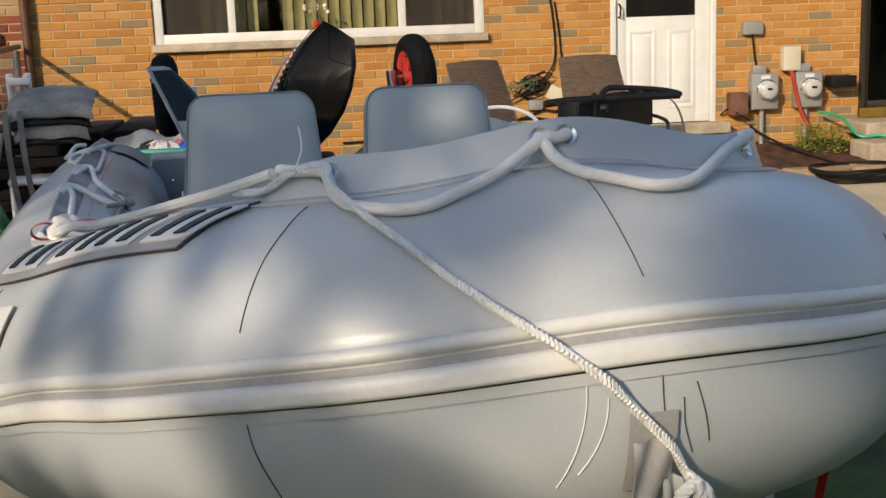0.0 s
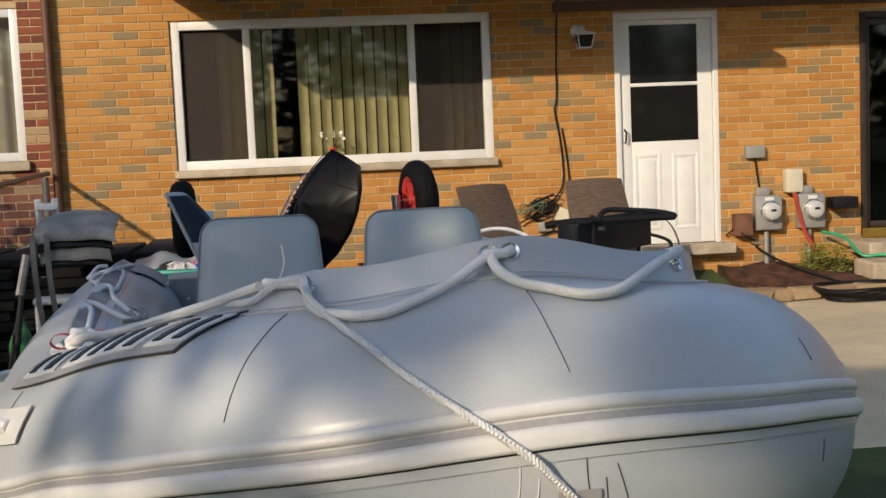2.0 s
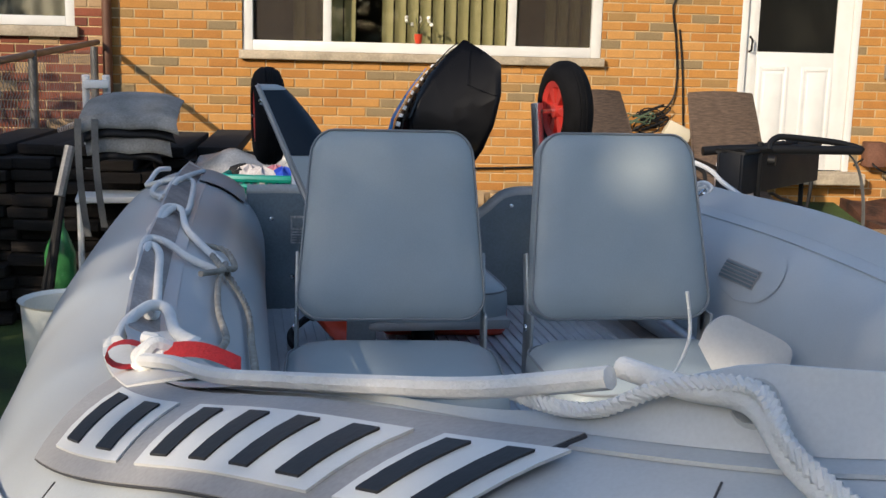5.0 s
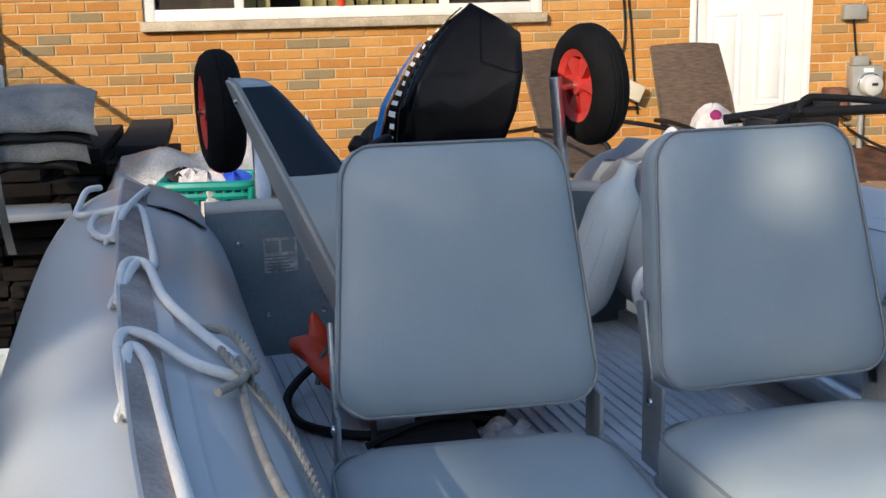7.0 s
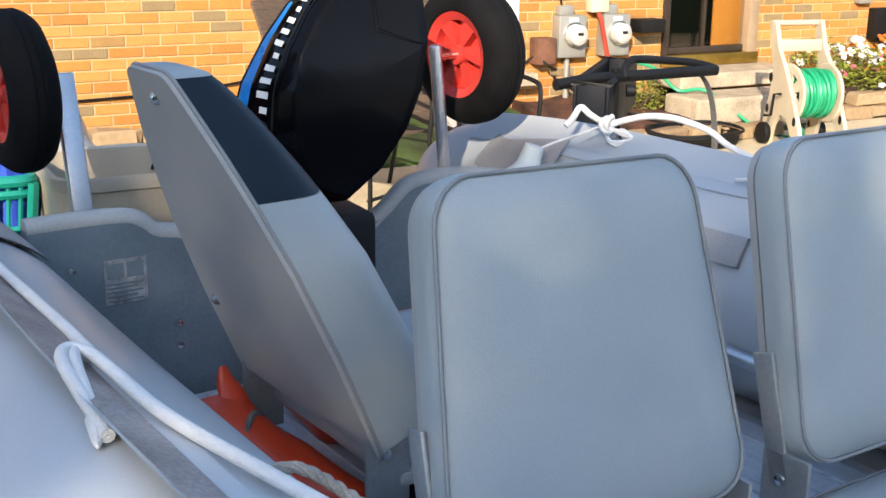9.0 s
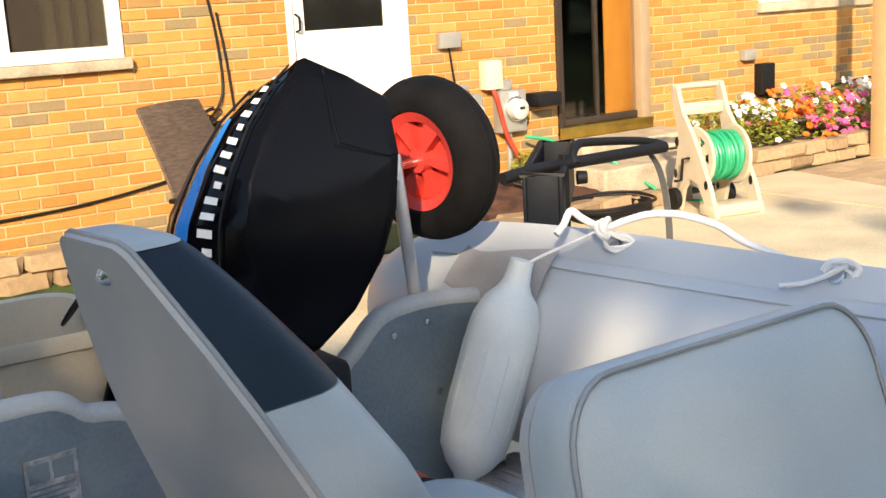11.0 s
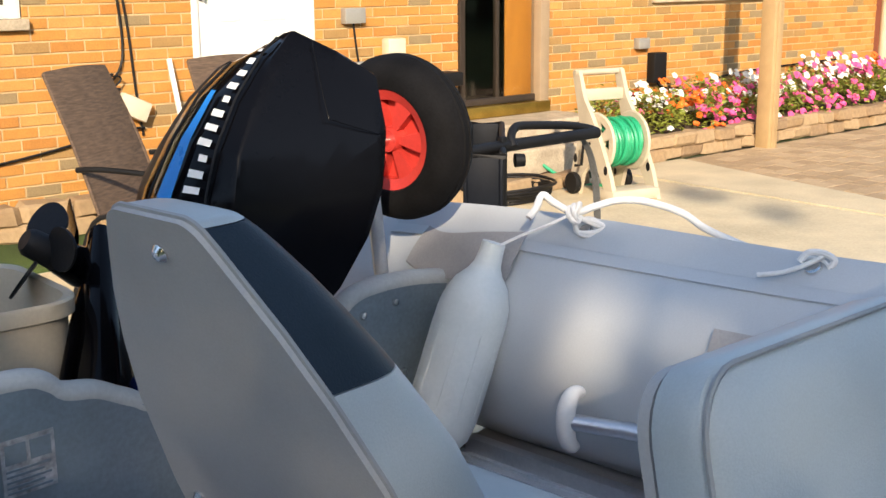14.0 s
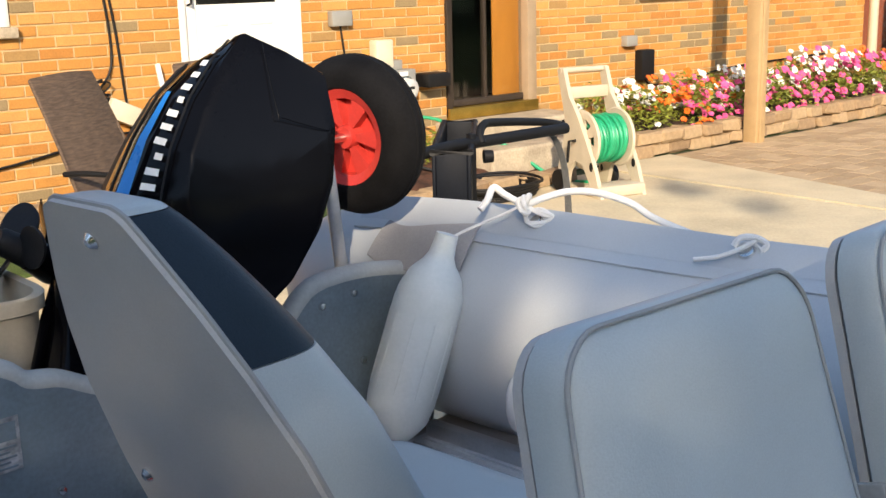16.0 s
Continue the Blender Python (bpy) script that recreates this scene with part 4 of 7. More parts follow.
tr_out = [(-0.60, 0.25), (0.60, 0.25), (0.60, 0.66), (0.44, 0.685), (0.30, 0.68), (0.22, 0.62), (0.14, 0.585), (-0.15, 0.585), (-0.22, 0.608), (-0.28, 0.638), (-0.34, 0.652), (-0.40, 0.688), (-0.60, 0.69)]
tm = Matrix(((RGT.x, FWD.x, 0, ORG.x), (RGT.y, FWD.y, 0, ORG.y), (0, 0, 1, 0), (0, 0, 0, 1)))
transom = part("transom", moved(extrude(tr_out, 0.045, "y", TS - 0.045), tm), M_trans, boat, "slate-grey plywood transom", False)
top_line = [B(TS - 0.022, w, z) for w, z in tr_out[2:]]
part("edge_trim", tube(curve(top_line, 5), 0.0235, 10), M_trim, transom)
for w, z in ((-0.52, 0.60), (-0.30, 0.45), (-0.30, 0.40), (0.31, 0.645), (0.40, 0.655), (0.42, 0.50), (-0.45, 0.40)):
    part("bolt", moved(lathe([(0.0, 0.008), (0.007, 0.006), (0.009, 0.0), (0.009, -0.002)], 10), Matrix.Translation(B(TS, w, z)) @ FWD.to_track_quat("Z", "Y").to_matrix().to_4x4()), M_chrome, transom)
plate = part("maker_plate", moved(box(-0.455, TS + 0.001, 0.515, -0.365, TS + 0.003, 0.610), tm), M_plate, transom, "worn silver capacity plate")
for k in range(2):
    part("bar", moved(box(-0.449 + 0.042 * k, TS + 0.003, 0.570, -0.414 + 0.042 * k, TS + 0.0045, 0.602), tm), M_trans, plate)
for k in range(5):
    part("bar", moved(box(-0.449, TS + 0.003, 0.521 + 0.009 * k, -0.374 - 0.012 * (k % 2), TS + 0.0045, 0.5245 + 0.009 * k), tm), M_trans, plate)


# ---- seats ----
def pad(w, h, thick, taper, bulge=0.02, r=0.06):
    """A cushion standing in the x-z plane, its face towards -y; also its piping line."""
    rings = []
    for y, inset in ((0.0, 0.012), (-0.006, 0.002), (-thick * 0.5, 0.0), (-thick * 0.85, 0.002), (-thick, 0.010), (-thick - bulge * 0.6, 0.035), (-thick - bulge * 0.95, 0.08), (-thick - bulge, 0.14)):
        rings.append([(a, y, b) for a, b in rounded(w - 2 * inset, h - 2 * inset, max(0.012, r - inset * 0.4), 6, taper)])
    pipe = [(a, -thick + 0.002, b) for a, b in rounded(w - 0.008, h - 0.008, r, 6, taper)]
    return loft(rings), tube(pipe, 0.0028, 6, True)


def boat_seat(name, label, recline, width, height, dark=False, low=0.26):
    s = thing(name, Matrix.Identity(4), label=label, category="boat seat", group="boat chairs")
    g, p = pad(width + 0.03, 0.41, 0.088, 1.0, 0.030, 0.085)
    raise_by = 0.075 if dark else 0.0
    lay = Matrix.Translation((0.012 if dark else 0.0, -0.050 if dark else -0.035, low - 0.136 + raise_by)) @ Matrix.Rotation(radians(-90), 4, "X")
    cushion = part("seat_cushion", moved(g, lay), M_vinylgrey, s)
    part("piping", moved(p, lay), M_piping, cushion)
    for k in (-1, 1):
        part("pan_lip", box(k * (width / 2 - 0.07) - 0.085, -0.246, low - 0.150 + raise_by, k * (width / 2 - 0.07) + 0.085, -0.16, low - 0.118 + raise_by, 0.012), M_shell, s)
    part("seat_base", box(-width / 2 - 0.004, -0.232, low - 0.152 + raise_by, width / 2 + 0.004, 0.15, low - 0.126 + raise_by, 0.010), M_shell, s)
    lean = Matrix.Translation((0, 0.19, low)) @ Matrix.Rotation(radians(-recline), 4, "X") @ Matrix.Translation((0, 0, height / 2))
    if not dark:
        g, p = pad(width, height, 0.06, 0.84, 0.02)
        back = part("backrest", moved(g, lean), M_vinylgrey, s)
        part("piping", moved(p, lean), M_piping, back)
    else:
        def along(d, table):
            for (a, p), (b, q) in zip(table, table[1:]):
                if d <= b:
                    return p + (q - p) * max(0.0, (d - a)) / (b - a)
            return table[-1][1]

        def slice_at(v):
            d = height * (1 - v)
            w = along(d, [(0, 0.056), (0.004, 0.068), (0.012, 0.078), (0.03, 0.090), (0.06, 0.108), (0.12, 0.143), (0.2, 0.180), (0.3, 0.214), (0.45, 0.236), (0.64, 0.235)])
            t = along(d, [(0, 0.046), (0.006, 0.060), (0.018, 0.068), (0.04, 0.078), (0.08, 0.092), (0.17, 0.116), (0.30, 0.140), (0.45, 0.150), (0.64, 0.15)])
            ring = []
            for k in range(36):
                a = math.pi * k / 35
                e = 0.42
                ring.append((w * math.copysign(abs(math.cos(a)) ** e, math.cos(a)), -t * math.sin(a) ** e, height * (v - 0.5) - 0.42 * t * math.sin(a) ** e * min(1.0, 4 * v)))
            return ring

        def zone(v0, v1, n):
            return loft([slice_at(v0 + (v1 - v0) * k / n) for k in range(n + 1)])
        back = part("backrest", moved(zone(0.0, 0.692, 20), lean), M_vinylgrey, s)
        part("dark_panel", moved(zone(0.695, 0.982, 16), lean), M_vinyldark, back, "charcoal vinyl upper panel")
        part("top_cap", moved(zone(0.984, 1.0, 8), lean), M_vinylgrey, back)
        part("piping", moved(tube([(q[0], 0.002, q[2]) for q in (slice_at(1 - (1 - k / 60) ** 1.6)[0] for k in range(61))] + [(q[0], 0.002, q[2]) for q in (slice_at(1 - (k / 60) ** 1.6)[-1] for k in range(61))], 0.0035, 6), lean), M_piping, back)
    outline = rounded(width - 0.012, height - 0.012, 0.055, 6, 0.84) if not dark else [(q[0], q[2]) for q in (slice_at(1 - (1 - k / 60) ** 1.6)[0] for k in range(61))] + [(q[0], q[2]) for q in (slice_at(1 - (k / 60) ** 1.6)[-1] for k in range(61))]
    part("back_shell", moved(extrude(outline, 0.012, "y", 0.0), lean), M_shell, s, "moulded plastic back shell")
    if dark:
        for x, z in ((0.0, 0.430), (0.19, -0.24)):
            part("screw", moved(lathe([(0.0, 0.009), (0.006, 0.008), (0.011, 0.002), (0.011, 0)], 10), lean @ Matrix.Translation((x, 0.012, z * height)) @ Matrix.Rotation(radians(-90), 4, "X")), M_chrome, s)
    for k in (-1, 1):
        x = k * (width / 2 - 0.006)
        br = part("hinge_bracket", box(x - 0.004, 0.13, low - 0.13, x + 0.004, 0.21, low + 0.03, 0.003) + moved(box(x - 0.004, -0.035, -0.03, x + 0.004, 0.0, 0.16, 0.003), Matrix.Translation((0, 0.20, low)) @ Matrix.Rotation(radians(-recline), 4, "X")), M_bracket, s)
        part("bolt", lathe([(0.0, 0.006), (0.008, 0.004), (0.009, 0)], 10, Matrix.Translation((x + k * 0.004, 0.175, low - 0.01)) @ Matrix.Rotation(radians(90 * k), 4, "Y")), M_chrome, br)
    part("swivel_plate", box(-0.09, -0.13, low - 0.170 + raise_by, 0.09, 0.05, low - 0.153 + raise_by, 0.004), M_alu, s)
    part("pedestal", lathe([(0.10, 0), (0.10, 0.012), (0.04, 0.02), (0.034, 0.05), (0.034, low - 0.170 + raise_by), (0.0, low - 0.170 + raise_by)], 20, Matrix.Translation((0, -0.04, 0))), M_blackmatt, s)
    return s


left_seat = boat_seat("boat_chair", "grey vinyl folding boat seat facing the bow", 16, 0.45, 0.45)
left_seat.matrix_basis = pose(-2.684, -6.345, FZ, 0, 0, 1)
right_seat = copy_thing(left_seat, pose(-2.128, -6.315, FZ, 0, 0, 5))
tagged(right_seat, label="grey vinyl folding boat seat, its cushion catching the sun")
helm = boat_seat("helm_chair", "grey and charcoal boat seat swivelled sideways by the motor", 23, 0.44, 0.628, True, 0.20)
helm.matrix_basis = pose(-2.613, -5.491, FZ, 0, 0, 97)
flap = thing("plastic_sheet", Matrix.Identity(4), label="pale bent plastic sheet wedged between seat and tube", category="plastic sheet")
edge = [(q[0], q[2]) for q in curve([(-2.045, 0, 0.60), (-2.025, 0, 0.645), (-1.985, 0, 0.664), (-1.93, 0, 0.642), (-1.875, 0, 0.616), (-1.848, 0, 0.597), (-1.842, 0, 0.570), (-1.862, 0, 0.510), (-1.882, 0, 0.455), (-1.905, 0, 0.412), (-1.93, 0, 0.405), (-1.97, 0, 0.47)], 5)]
part("sheet", moved(extrude(edge, 0.005, "y", 0.0), Matrix.Translation((0, -6.49, 0))), M_strake, flap)
tin = thing("tin_can", Matrix.Translation((-2.15, -6.44, FZ)), label="dark blue printed tin under the seat", category="can")
part("can", lathe([(0.0, 0), (0.05, 0), (0.051, 0.004), (0.05, 0.008), (0.05, 0.125), (0.051, 0.13), (0.048, 0.133), (0, 0.131)], 24), M_can, tin)
for k in range(4):
    part("bar", lathe([(0.0503, 0.03 + 0.02 * k), (0.0508, 0.03 + 0.02 * k), (0.0508, 0.036 + 0.02 * k), (0.0503, 0.036 + 0.02 * k)], 24), M_decal, tin)
fuel = thing("fuel_tank", Matrix.Translation((-2.49, -5.12, FZ)), label="red plastic fuel tank on the boat floor", category="fuel tank")
part("tank", box(-0.21, -0.19, 0, 0.19, 0.17, 0.14, 0.035, 4), M_redplastic, fuel)
part("cap", lathe([(0, 0.03), (0.03, 0.03), (0.032, 0.0), (0.0, 0.0)], 16, Matrix.Translation((0.1, 0, 0.14))), M_blackmatt, fuel)
part("grip", tube(curve([(-0.10, 0, 0.13), (-0.09, 0, 0.165), (0.0, 0, 0.17), (0.02, 0, 0.13)], 5), 0.010, 8), M_redplastic, fuel)
vest = thing("folded_vest", Matrix.Identity(4), label="folded orange-red life vest tucked beside the helm seat", category="life vest")


def puffy(points, widths, flat, n=14):
    """A stuffed roll of cloth along a line, wider than it is thick, softly creased."""
    p = curve(points, 5)
    rings = []
    for i, c in enumerate(p):
        f = i / (len(p) - 1) * (len(widths) - 1)
        j = min(len(widths) - 2, int(f))
        w = widths[j] + (widths[j + 1] - widths[j]) * (f - j)
        d = (p[min(i + 1, len(p) - 1)] - p[max(i - 1, 0)]).normalized()
        side = d.cross(Vector((0, 0, 1))).normalized()
        up = side.cross(d)
        rings.append([c + side * w * math.cos(a) * (1 + 0.08 * math.sin(3 * a + i)) + up * w * flat * math.sin(a) * (1 + 0.12 * math.sin(2 * a + 0.7 * i)) for a in (2 * math.pi * q / n for q in range(n))])
    return loft(rings)


part("panel", puffy([(-2.945, -5.33, 0.455), (-2.905, -5.38, 0.450), (-2.85, -5.45, 0.405), (-2.79, -5.53, 0.360), (-2.72, -5.62, 0.335)], [0.012, 0.045, 0.048, 0.052, 0.050, 0.03], 0.55), M_redplastic, vest)
part("panel", puffy([(-2.895, -5.335, 0.520), (-2.890, -5.35, 0.485), (-2.880, -5.385, 0.445)], [0.006, 0.022, 0.035], 0.6), M_redplastic, vest)
part("strap", tube(curve([(-2.90, -5.47, 0.39), (-2.885, -5.44, 0.445), (-2.86, -5.41, 0.452), (-2.835, -5.40, 0.42)], 5), 0.007, 6), M_strapgrey, vest, "grey tie strap")
fhose = thing("fuel_hose", Matrix.Identity(4), label="black fuel hose lying on the boat floor", category="hose")
part("hose", tube(curve([(-2.55, -5.33, FZ + 0.05), (-2.80, -5.20, FZ + 0.10), (-2.90, -5.25, FZ + 0.06), (-2.964, -5.36, FZ + 0.03), (-2.955, -5.47, FZ + 0.015), (-2.90, -5.56, FZ + 0.015), (-2.78, -5.62, FZ + 0.015), (-2.62, -5.60, FZ + 0.015)], 8), 0.011, 8), M_blackmatt, fhose)

rag = thing("floor_rag", Matrix.Translation((-2.52, -5.70, FZ)), label="crumpled pale rag lying on the boat floor", category="rag")
part("cloth", slab(lambda u, v: (0.11 * (u - 0.5) + 0.02 * math.sin(7 * v), 0.10 * (v - 0.5) + 0.015 * math.sin(9 * u), 0.012 + 0.030 * abs(math.sin(5 * u + 3 * v)) * math.sin(math.pi * u) + 0.012 * math.sin(11 * v) ** 2), 14, 14, (0, 0, -0.003)), M_cloth, rag)
kit = thing("dark_kit_bag", Matrix.Translation((-2.70, -5.70, FZ)), label="dark open kit bag under the boat seat", category="bag")
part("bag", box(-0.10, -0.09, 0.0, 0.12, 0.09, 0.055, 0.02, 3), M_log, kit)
part("strap", tube(curve([(-0.12, -0.06, 0.05), (0.02, 0.0, 0.075), (0.16, 0.09, 0.03)], 6), 0.008, 6), M_blackmatt, kit)

# ---- fender ----
fend = thing("boat_fender", Matrix.Translation((0, 0, 0)), label="white ribbed cylindrical fender leaning in the boat corner", category="fender")
f0, f1 = Vector((-2.135, -4.875, 0.315)), Vector((-1.995, -4.93, 0.777))
fm = Matrix.Translation(f0) @ (f1 - f0).to_track_quat("Z", "Y").to_matrix().to_4x4()
L = (f1 - f0).length
prof = [(0.0, 0), (0.018, 0), (0.024, 0.02), (0.048, 0.045), (0.068, 0.08), (0.074, 0.12), (0.074, L - 0.155), (0.070, L - 0.125), (0.057, L - 0.088), (0.036, L - 0.062), (0.028, L - 0.045), (0.025, L - 0.02), (0.024, L), (0.0, L)]
part("fender_body", lathe([(r * (1 + 0.0), z) for r, z in prof], 32, fm), M_fender, fend)
for k in range(10):
    a = k * math.pi / 5
    part("ridge", tube([fm @ Vector((0.0732 * math.cos(a), 0.0732 * math.sin(a), z)) for z in (0.14, 0.25, L - 0.18)], 0.0022, 5), M_fender, fend)
part("cord", tube(curve([f1 + Vector((0.0, 0.004, -0.015)), (-1.96, -4.955, 0.785), (-1.90, -4.995, 0.812), (-1.856, -5.018, 0.833)], 6), 0.0032, 6), M_rope, fend)
lift = thing("sunny_line", Matrix.Identity(4), label="white rope knotted along the sunny side tube", category="rope")
k0, k1 = flap_at(0.8555, 0.75, 0.006), flap_at(0.828, 0.6, 0.006)
part("rope", tube(curve([(-1.938, -4.971, 0.826), (-1.919, -4.972, 0.843), (-1.892, -4.964, 0.866), (-1.877, -4.985, 0.850), (-1.851, -5.016, 0.832), (-1.807, -5.031, 0.841), (-1.752, -5.046, 0.848), (-1.691, -5.072, 0.841), (-1.633, -5.119, 0.816), (-1.600, -5.169, 0.780), skin(0.838, 48, 0.010), skin(0.832, 38, 0.009)], 8), 0.0078, 10), M_rope, lift)
for j in range(3):
    part("knot", tube([Vector((-1.851, -5.018, 0.832)) + Vector((0.013 * math.cos(a) + 0.006 * j - 0.006, 0.010 * math.sin(a + j), 0.014 * math.sin(a) + 0.004 * (j - 1))) for a in (q * math.pi / 8 for q in range(16))], 0.0058, 8, True), M_rope, lift)
for j in range(2):
    part("loop", tube(curve([(-1.848, -5.014 - 0.004 * j, 0.826), (-1.852, -5.020, 0.800 - 0.004 * j), (-1.842, -5.034, 0.785 + 0.006 * j), (-1.822, -5.055, 0.789 + 0.006 * j), (-1.812, -5.060, 0.803), (-1.822, -5.045, 0.813 - 0.006 * j), (-1.838, -5.026, 0.818)], 6, True), 0.0052, 8, True), M_rope, lift)
part("loop", tube(curve([(-1.787, -5.497, 0.806), (-1.776, -5.506, 0.822), (-1.762, -5.528, 0.823), (-1.753, -5.545, 0.812), (-1.760, -5.542, 0.799)], 6), 0.0065, 8), M_rope, lift)
part("tail", tube(curve([(-1.763, -5.530, 0.818), (-1.778, -5.514, 0.806), (-1.790, -5.500, 0.797), (-1.810, -5.476, 0.786), (-1.832, -5.441, 0.779)], 6), 0.0048, 8), M_rope, lift)
for c in (k0, k1):
    part("eyelet", tube([c + Vector((0.0, 0.027 * math.cos(a), 0.015 * math.sin(a))) for a in (q * math.pi / 12 for q in range(24))], 0.0035, 6, True), M_white, boat)
for c in (flap_at(0.73, 0.6), flap_at(0.68, 0.6), flap_at(0.62, 0.6)):
    for j in range(2):
        part("knot", tube([c + Vector((0.020 * math.cos(a), 0.016 * math.sin(a), 0.011 * math.sin(a + j) - 0.010 * j)) for a in (q * math.pi / 6 for q in range(12))], 0.006, 8, True), M_rope, lift)

# ---- launching wheels ----
def wheel_at(name, hub, axle, foot, label):
    w = thing(name, Matrix.Identity(4), label=label, category="wheel", group="launching wheels")
    m = Matrix.Translation(hub) @ Vector(axle).normalized().to_track_quat("Z", "Y").to_matrix().to_4x4()
    R, T = 0.175, 0.050
    prof = [(R * 0.56, -T * 0.75), (R * 0.62, -T), (R * 0.75, -T * 1.08), (R * 0.9, -T * 0.85), (R * 0.975, -T * 0.5), (R, -T * 0.25), (R * 0.985, -T * 0.22), (R * 0.985, -T * 0.16), (R, -T * 0.12), (R, T * 0.12), (R * 0.985, T * 0.16), (R * 0.985, T * 0.22), (R, T * 0.25), (R * 0.975, T * 0.5), (R * 0.9, T * 0.85), (R * 0.75, T * 1.08), (R * 0.62, T), (R * 0.56, T * 0.75)]
    part("tyre", lathe(prof, 48, m, False), M_rubber, w, "black pneumatic tyre")
    rim = part("rim", lathe([(R * 0.48, -0.036), (R * 0.60, -0.046), (R * 0.62, -0.04), (R * 0.575, 0), (R * 0.62, 0.04), (R * 0.60, 0.046), (R * 0.48, 0.036), (R * 0.47, 0), (R * 0.48, -0.036)], 40, m, False), M_rim, w, "red plastic rim")
    part("hub", lathe([(0.0, -0.045), (0.024, -0.045), (0.028, -0.03), (0.028, 0.03), (0.024, 0.045), (0, 0.045)], 18, m), M_rim, rim)
    part("web", lathe([(0.0, -0.010), (R * 0.56, -0.010), (R * 0.56, 0.010), (0.0, 0.010)], 32, m), M_rim, rim)
    for k in range(6):
        a = k * math.pi / 3
        out = [(0.020, -0.006), (R * 0.52, -0.024), (R * 0.52, 0.024), (0.020, 0.006)]
        part("spoke", moved(extrude(out, 0.070, "z", -0.035), m @ Matrix.Rotation(a, 4, "Z")), M_rim, rim)
    ax = Vector(axle).normalized()
    end = Vector(hub) + ax * 0.105
    part("axle", tube([Vector(hub) - ax * 0.06, end], 0.009, 10), M_chrome, w)
    d = Vector(foot) - end
    mm = Matrix.Translation(end) @ d.to_track_quat("Z", "Y").to_matrix().to_4x4()
    part("leg", moved(box(-0.022, -0.014, -0.03, 0.022, 0.014, d.length, 0.004), mm), M_alu, w, "square aluminium leg")
    return w


wheel_at("launching_wheel", (-2.045, -4.693, 0.972), (-0.97, -0.22, -0.04), (-2.118, -4.735, 0.55), "pneumatic launching wheel with red rim, folded up")
wheel_at("launching_wheel", (-3.098, -4.60, 0.924), (0.985, 0.15, 0.02), (-2.985, -4.70, 0.50), "pneumatic launching wheel with red rim, folded up")

# ---- outboard motor ----
motor = thing("outboard_motor", Matrix.Identity(4), label="glossy black outboard motor tilted up on the transom", category="outboard motor")
# outlines of the cover from its front face back, each from the peak round by the sunny side
FACE = [(-2.424, -4.875, 1.218), (-2.36, -4.92, 1.180), (-2.303, -4.958, 1.138), (-2.303, -4.985, 1.04), (-2.325, -5.0, 0.94), (-2.36, -5.0, 0.855), (-2.42, -4.99, 0.765), (-2.49, -4.97, 0.70), (-2.565, -4.95, 0.72), (-2.60, -4.945, 0.82), (-2.598, -4.94, 0.935), (-2.575, -4.925, 1.015), (-2.53, -4.905, 1.095), (-2.475, -4.885, 1.17)]
BELLY = [(-2.42, -4.80, 1.192), (-2.365, -4.80, 1.155), (-2.322, -4.80, 1.11), (-2.317, -4.80, 1.02), (-2.337, -4.80, 0.93), (-2.37, -4.80, 0.85), (-2.43, -4.80, 0.75), (-2.52, -4.80, 0.66), (-2.635, -4.80, 0.70), (-2.685, -4.80, 0.84), (-2.655, -4.80, 0.94), (-2.602, -4.79, 1.03), (-2.547, -4.79, 1.105), (-2.472, -4.80, 1.168)]
REAR = [(-2.385, -4.60, 1.135), (-2.355, -4.60, 1.11), (-2.335, -4.60, 1.06), (-2.335, -4.60, 0.98), (-2.35, -4.60, 0.90), (-2.38, -4.60, 0.82), (-2.43, -4.60, 0.72), (-2.50, -4.60, 0.66), (-2.58, -4.60, 0.70), (-2.618, -4.60, 0.84), (-2.588, -4.60, 0.925), (-2.535, -4.60, 1.005), (-2.482, -4.60, 1.072), (-2.42, -4.60, 1.125)]
CX, CZ = -2.47, 0.93
FC = (-4.9625, -0.2568, 0.191, -0.4106, 0.5501, -0.0114)  # depth of the domed face


def mixed(a, b, f, k=1.0, dy=0.0, mid=None):
    """The outline between two others, shrunk by k, towards a point of depth mid if given."""
    out = []
    for p, q in zip(a, b):
        v = Vector(p).lerp(Vector(q), f)
        y = v.y if mid is None else mid + (v.y - mid) * k
        out.append(Vector((CX + (v.x - CX) * k, y + dy, CZ + (v.z - CZ) * k)))
    return out


def cornered(p):
    return [p[i].lerp(p[(i + 1) % len(p)], f) for i in range(len(p)) for f in (0.05, 0.5, 0.95)]


def domed(k):
    """A ring of the softly domed front face."""
    out = []
    for p in mixed(FACE, BELLY, 0, k):
        x, z = p.x + 2.45, p.z - 0.95
        out.append(Vector((p.x, FC[0] + FC[1] * x + FC[2] * z + FC[3] * x * x + FC[4] * z * z + FC[5] * x * z - 0.004 * (1 - k), p.z)))
    return out


CR = [domed(k) for k in (0.02, 0.25, 0.5, 0.7, 0.85, 0.93)] + [mixed(FACE, BELLY, 0, 0.975, 0.002), mixed(FACE, BELLY, 0.05, 0.99, 0.0), mixed(FACE, BELLY, 0.34, 1.0), mixed(FACE, BELLY, 0.40, 1.005), mixed(FACE, BELLY, 0.8), mixed(BELLY, REAR, 0.1), mixed(BELLY, REAR, 0.5, 1.01), mixed(BELLY, REAR, 1.0)]
cowl = part("cowl", loft([cornered(r) for r in CR]), M_black, motor, "glossy black engine cover")


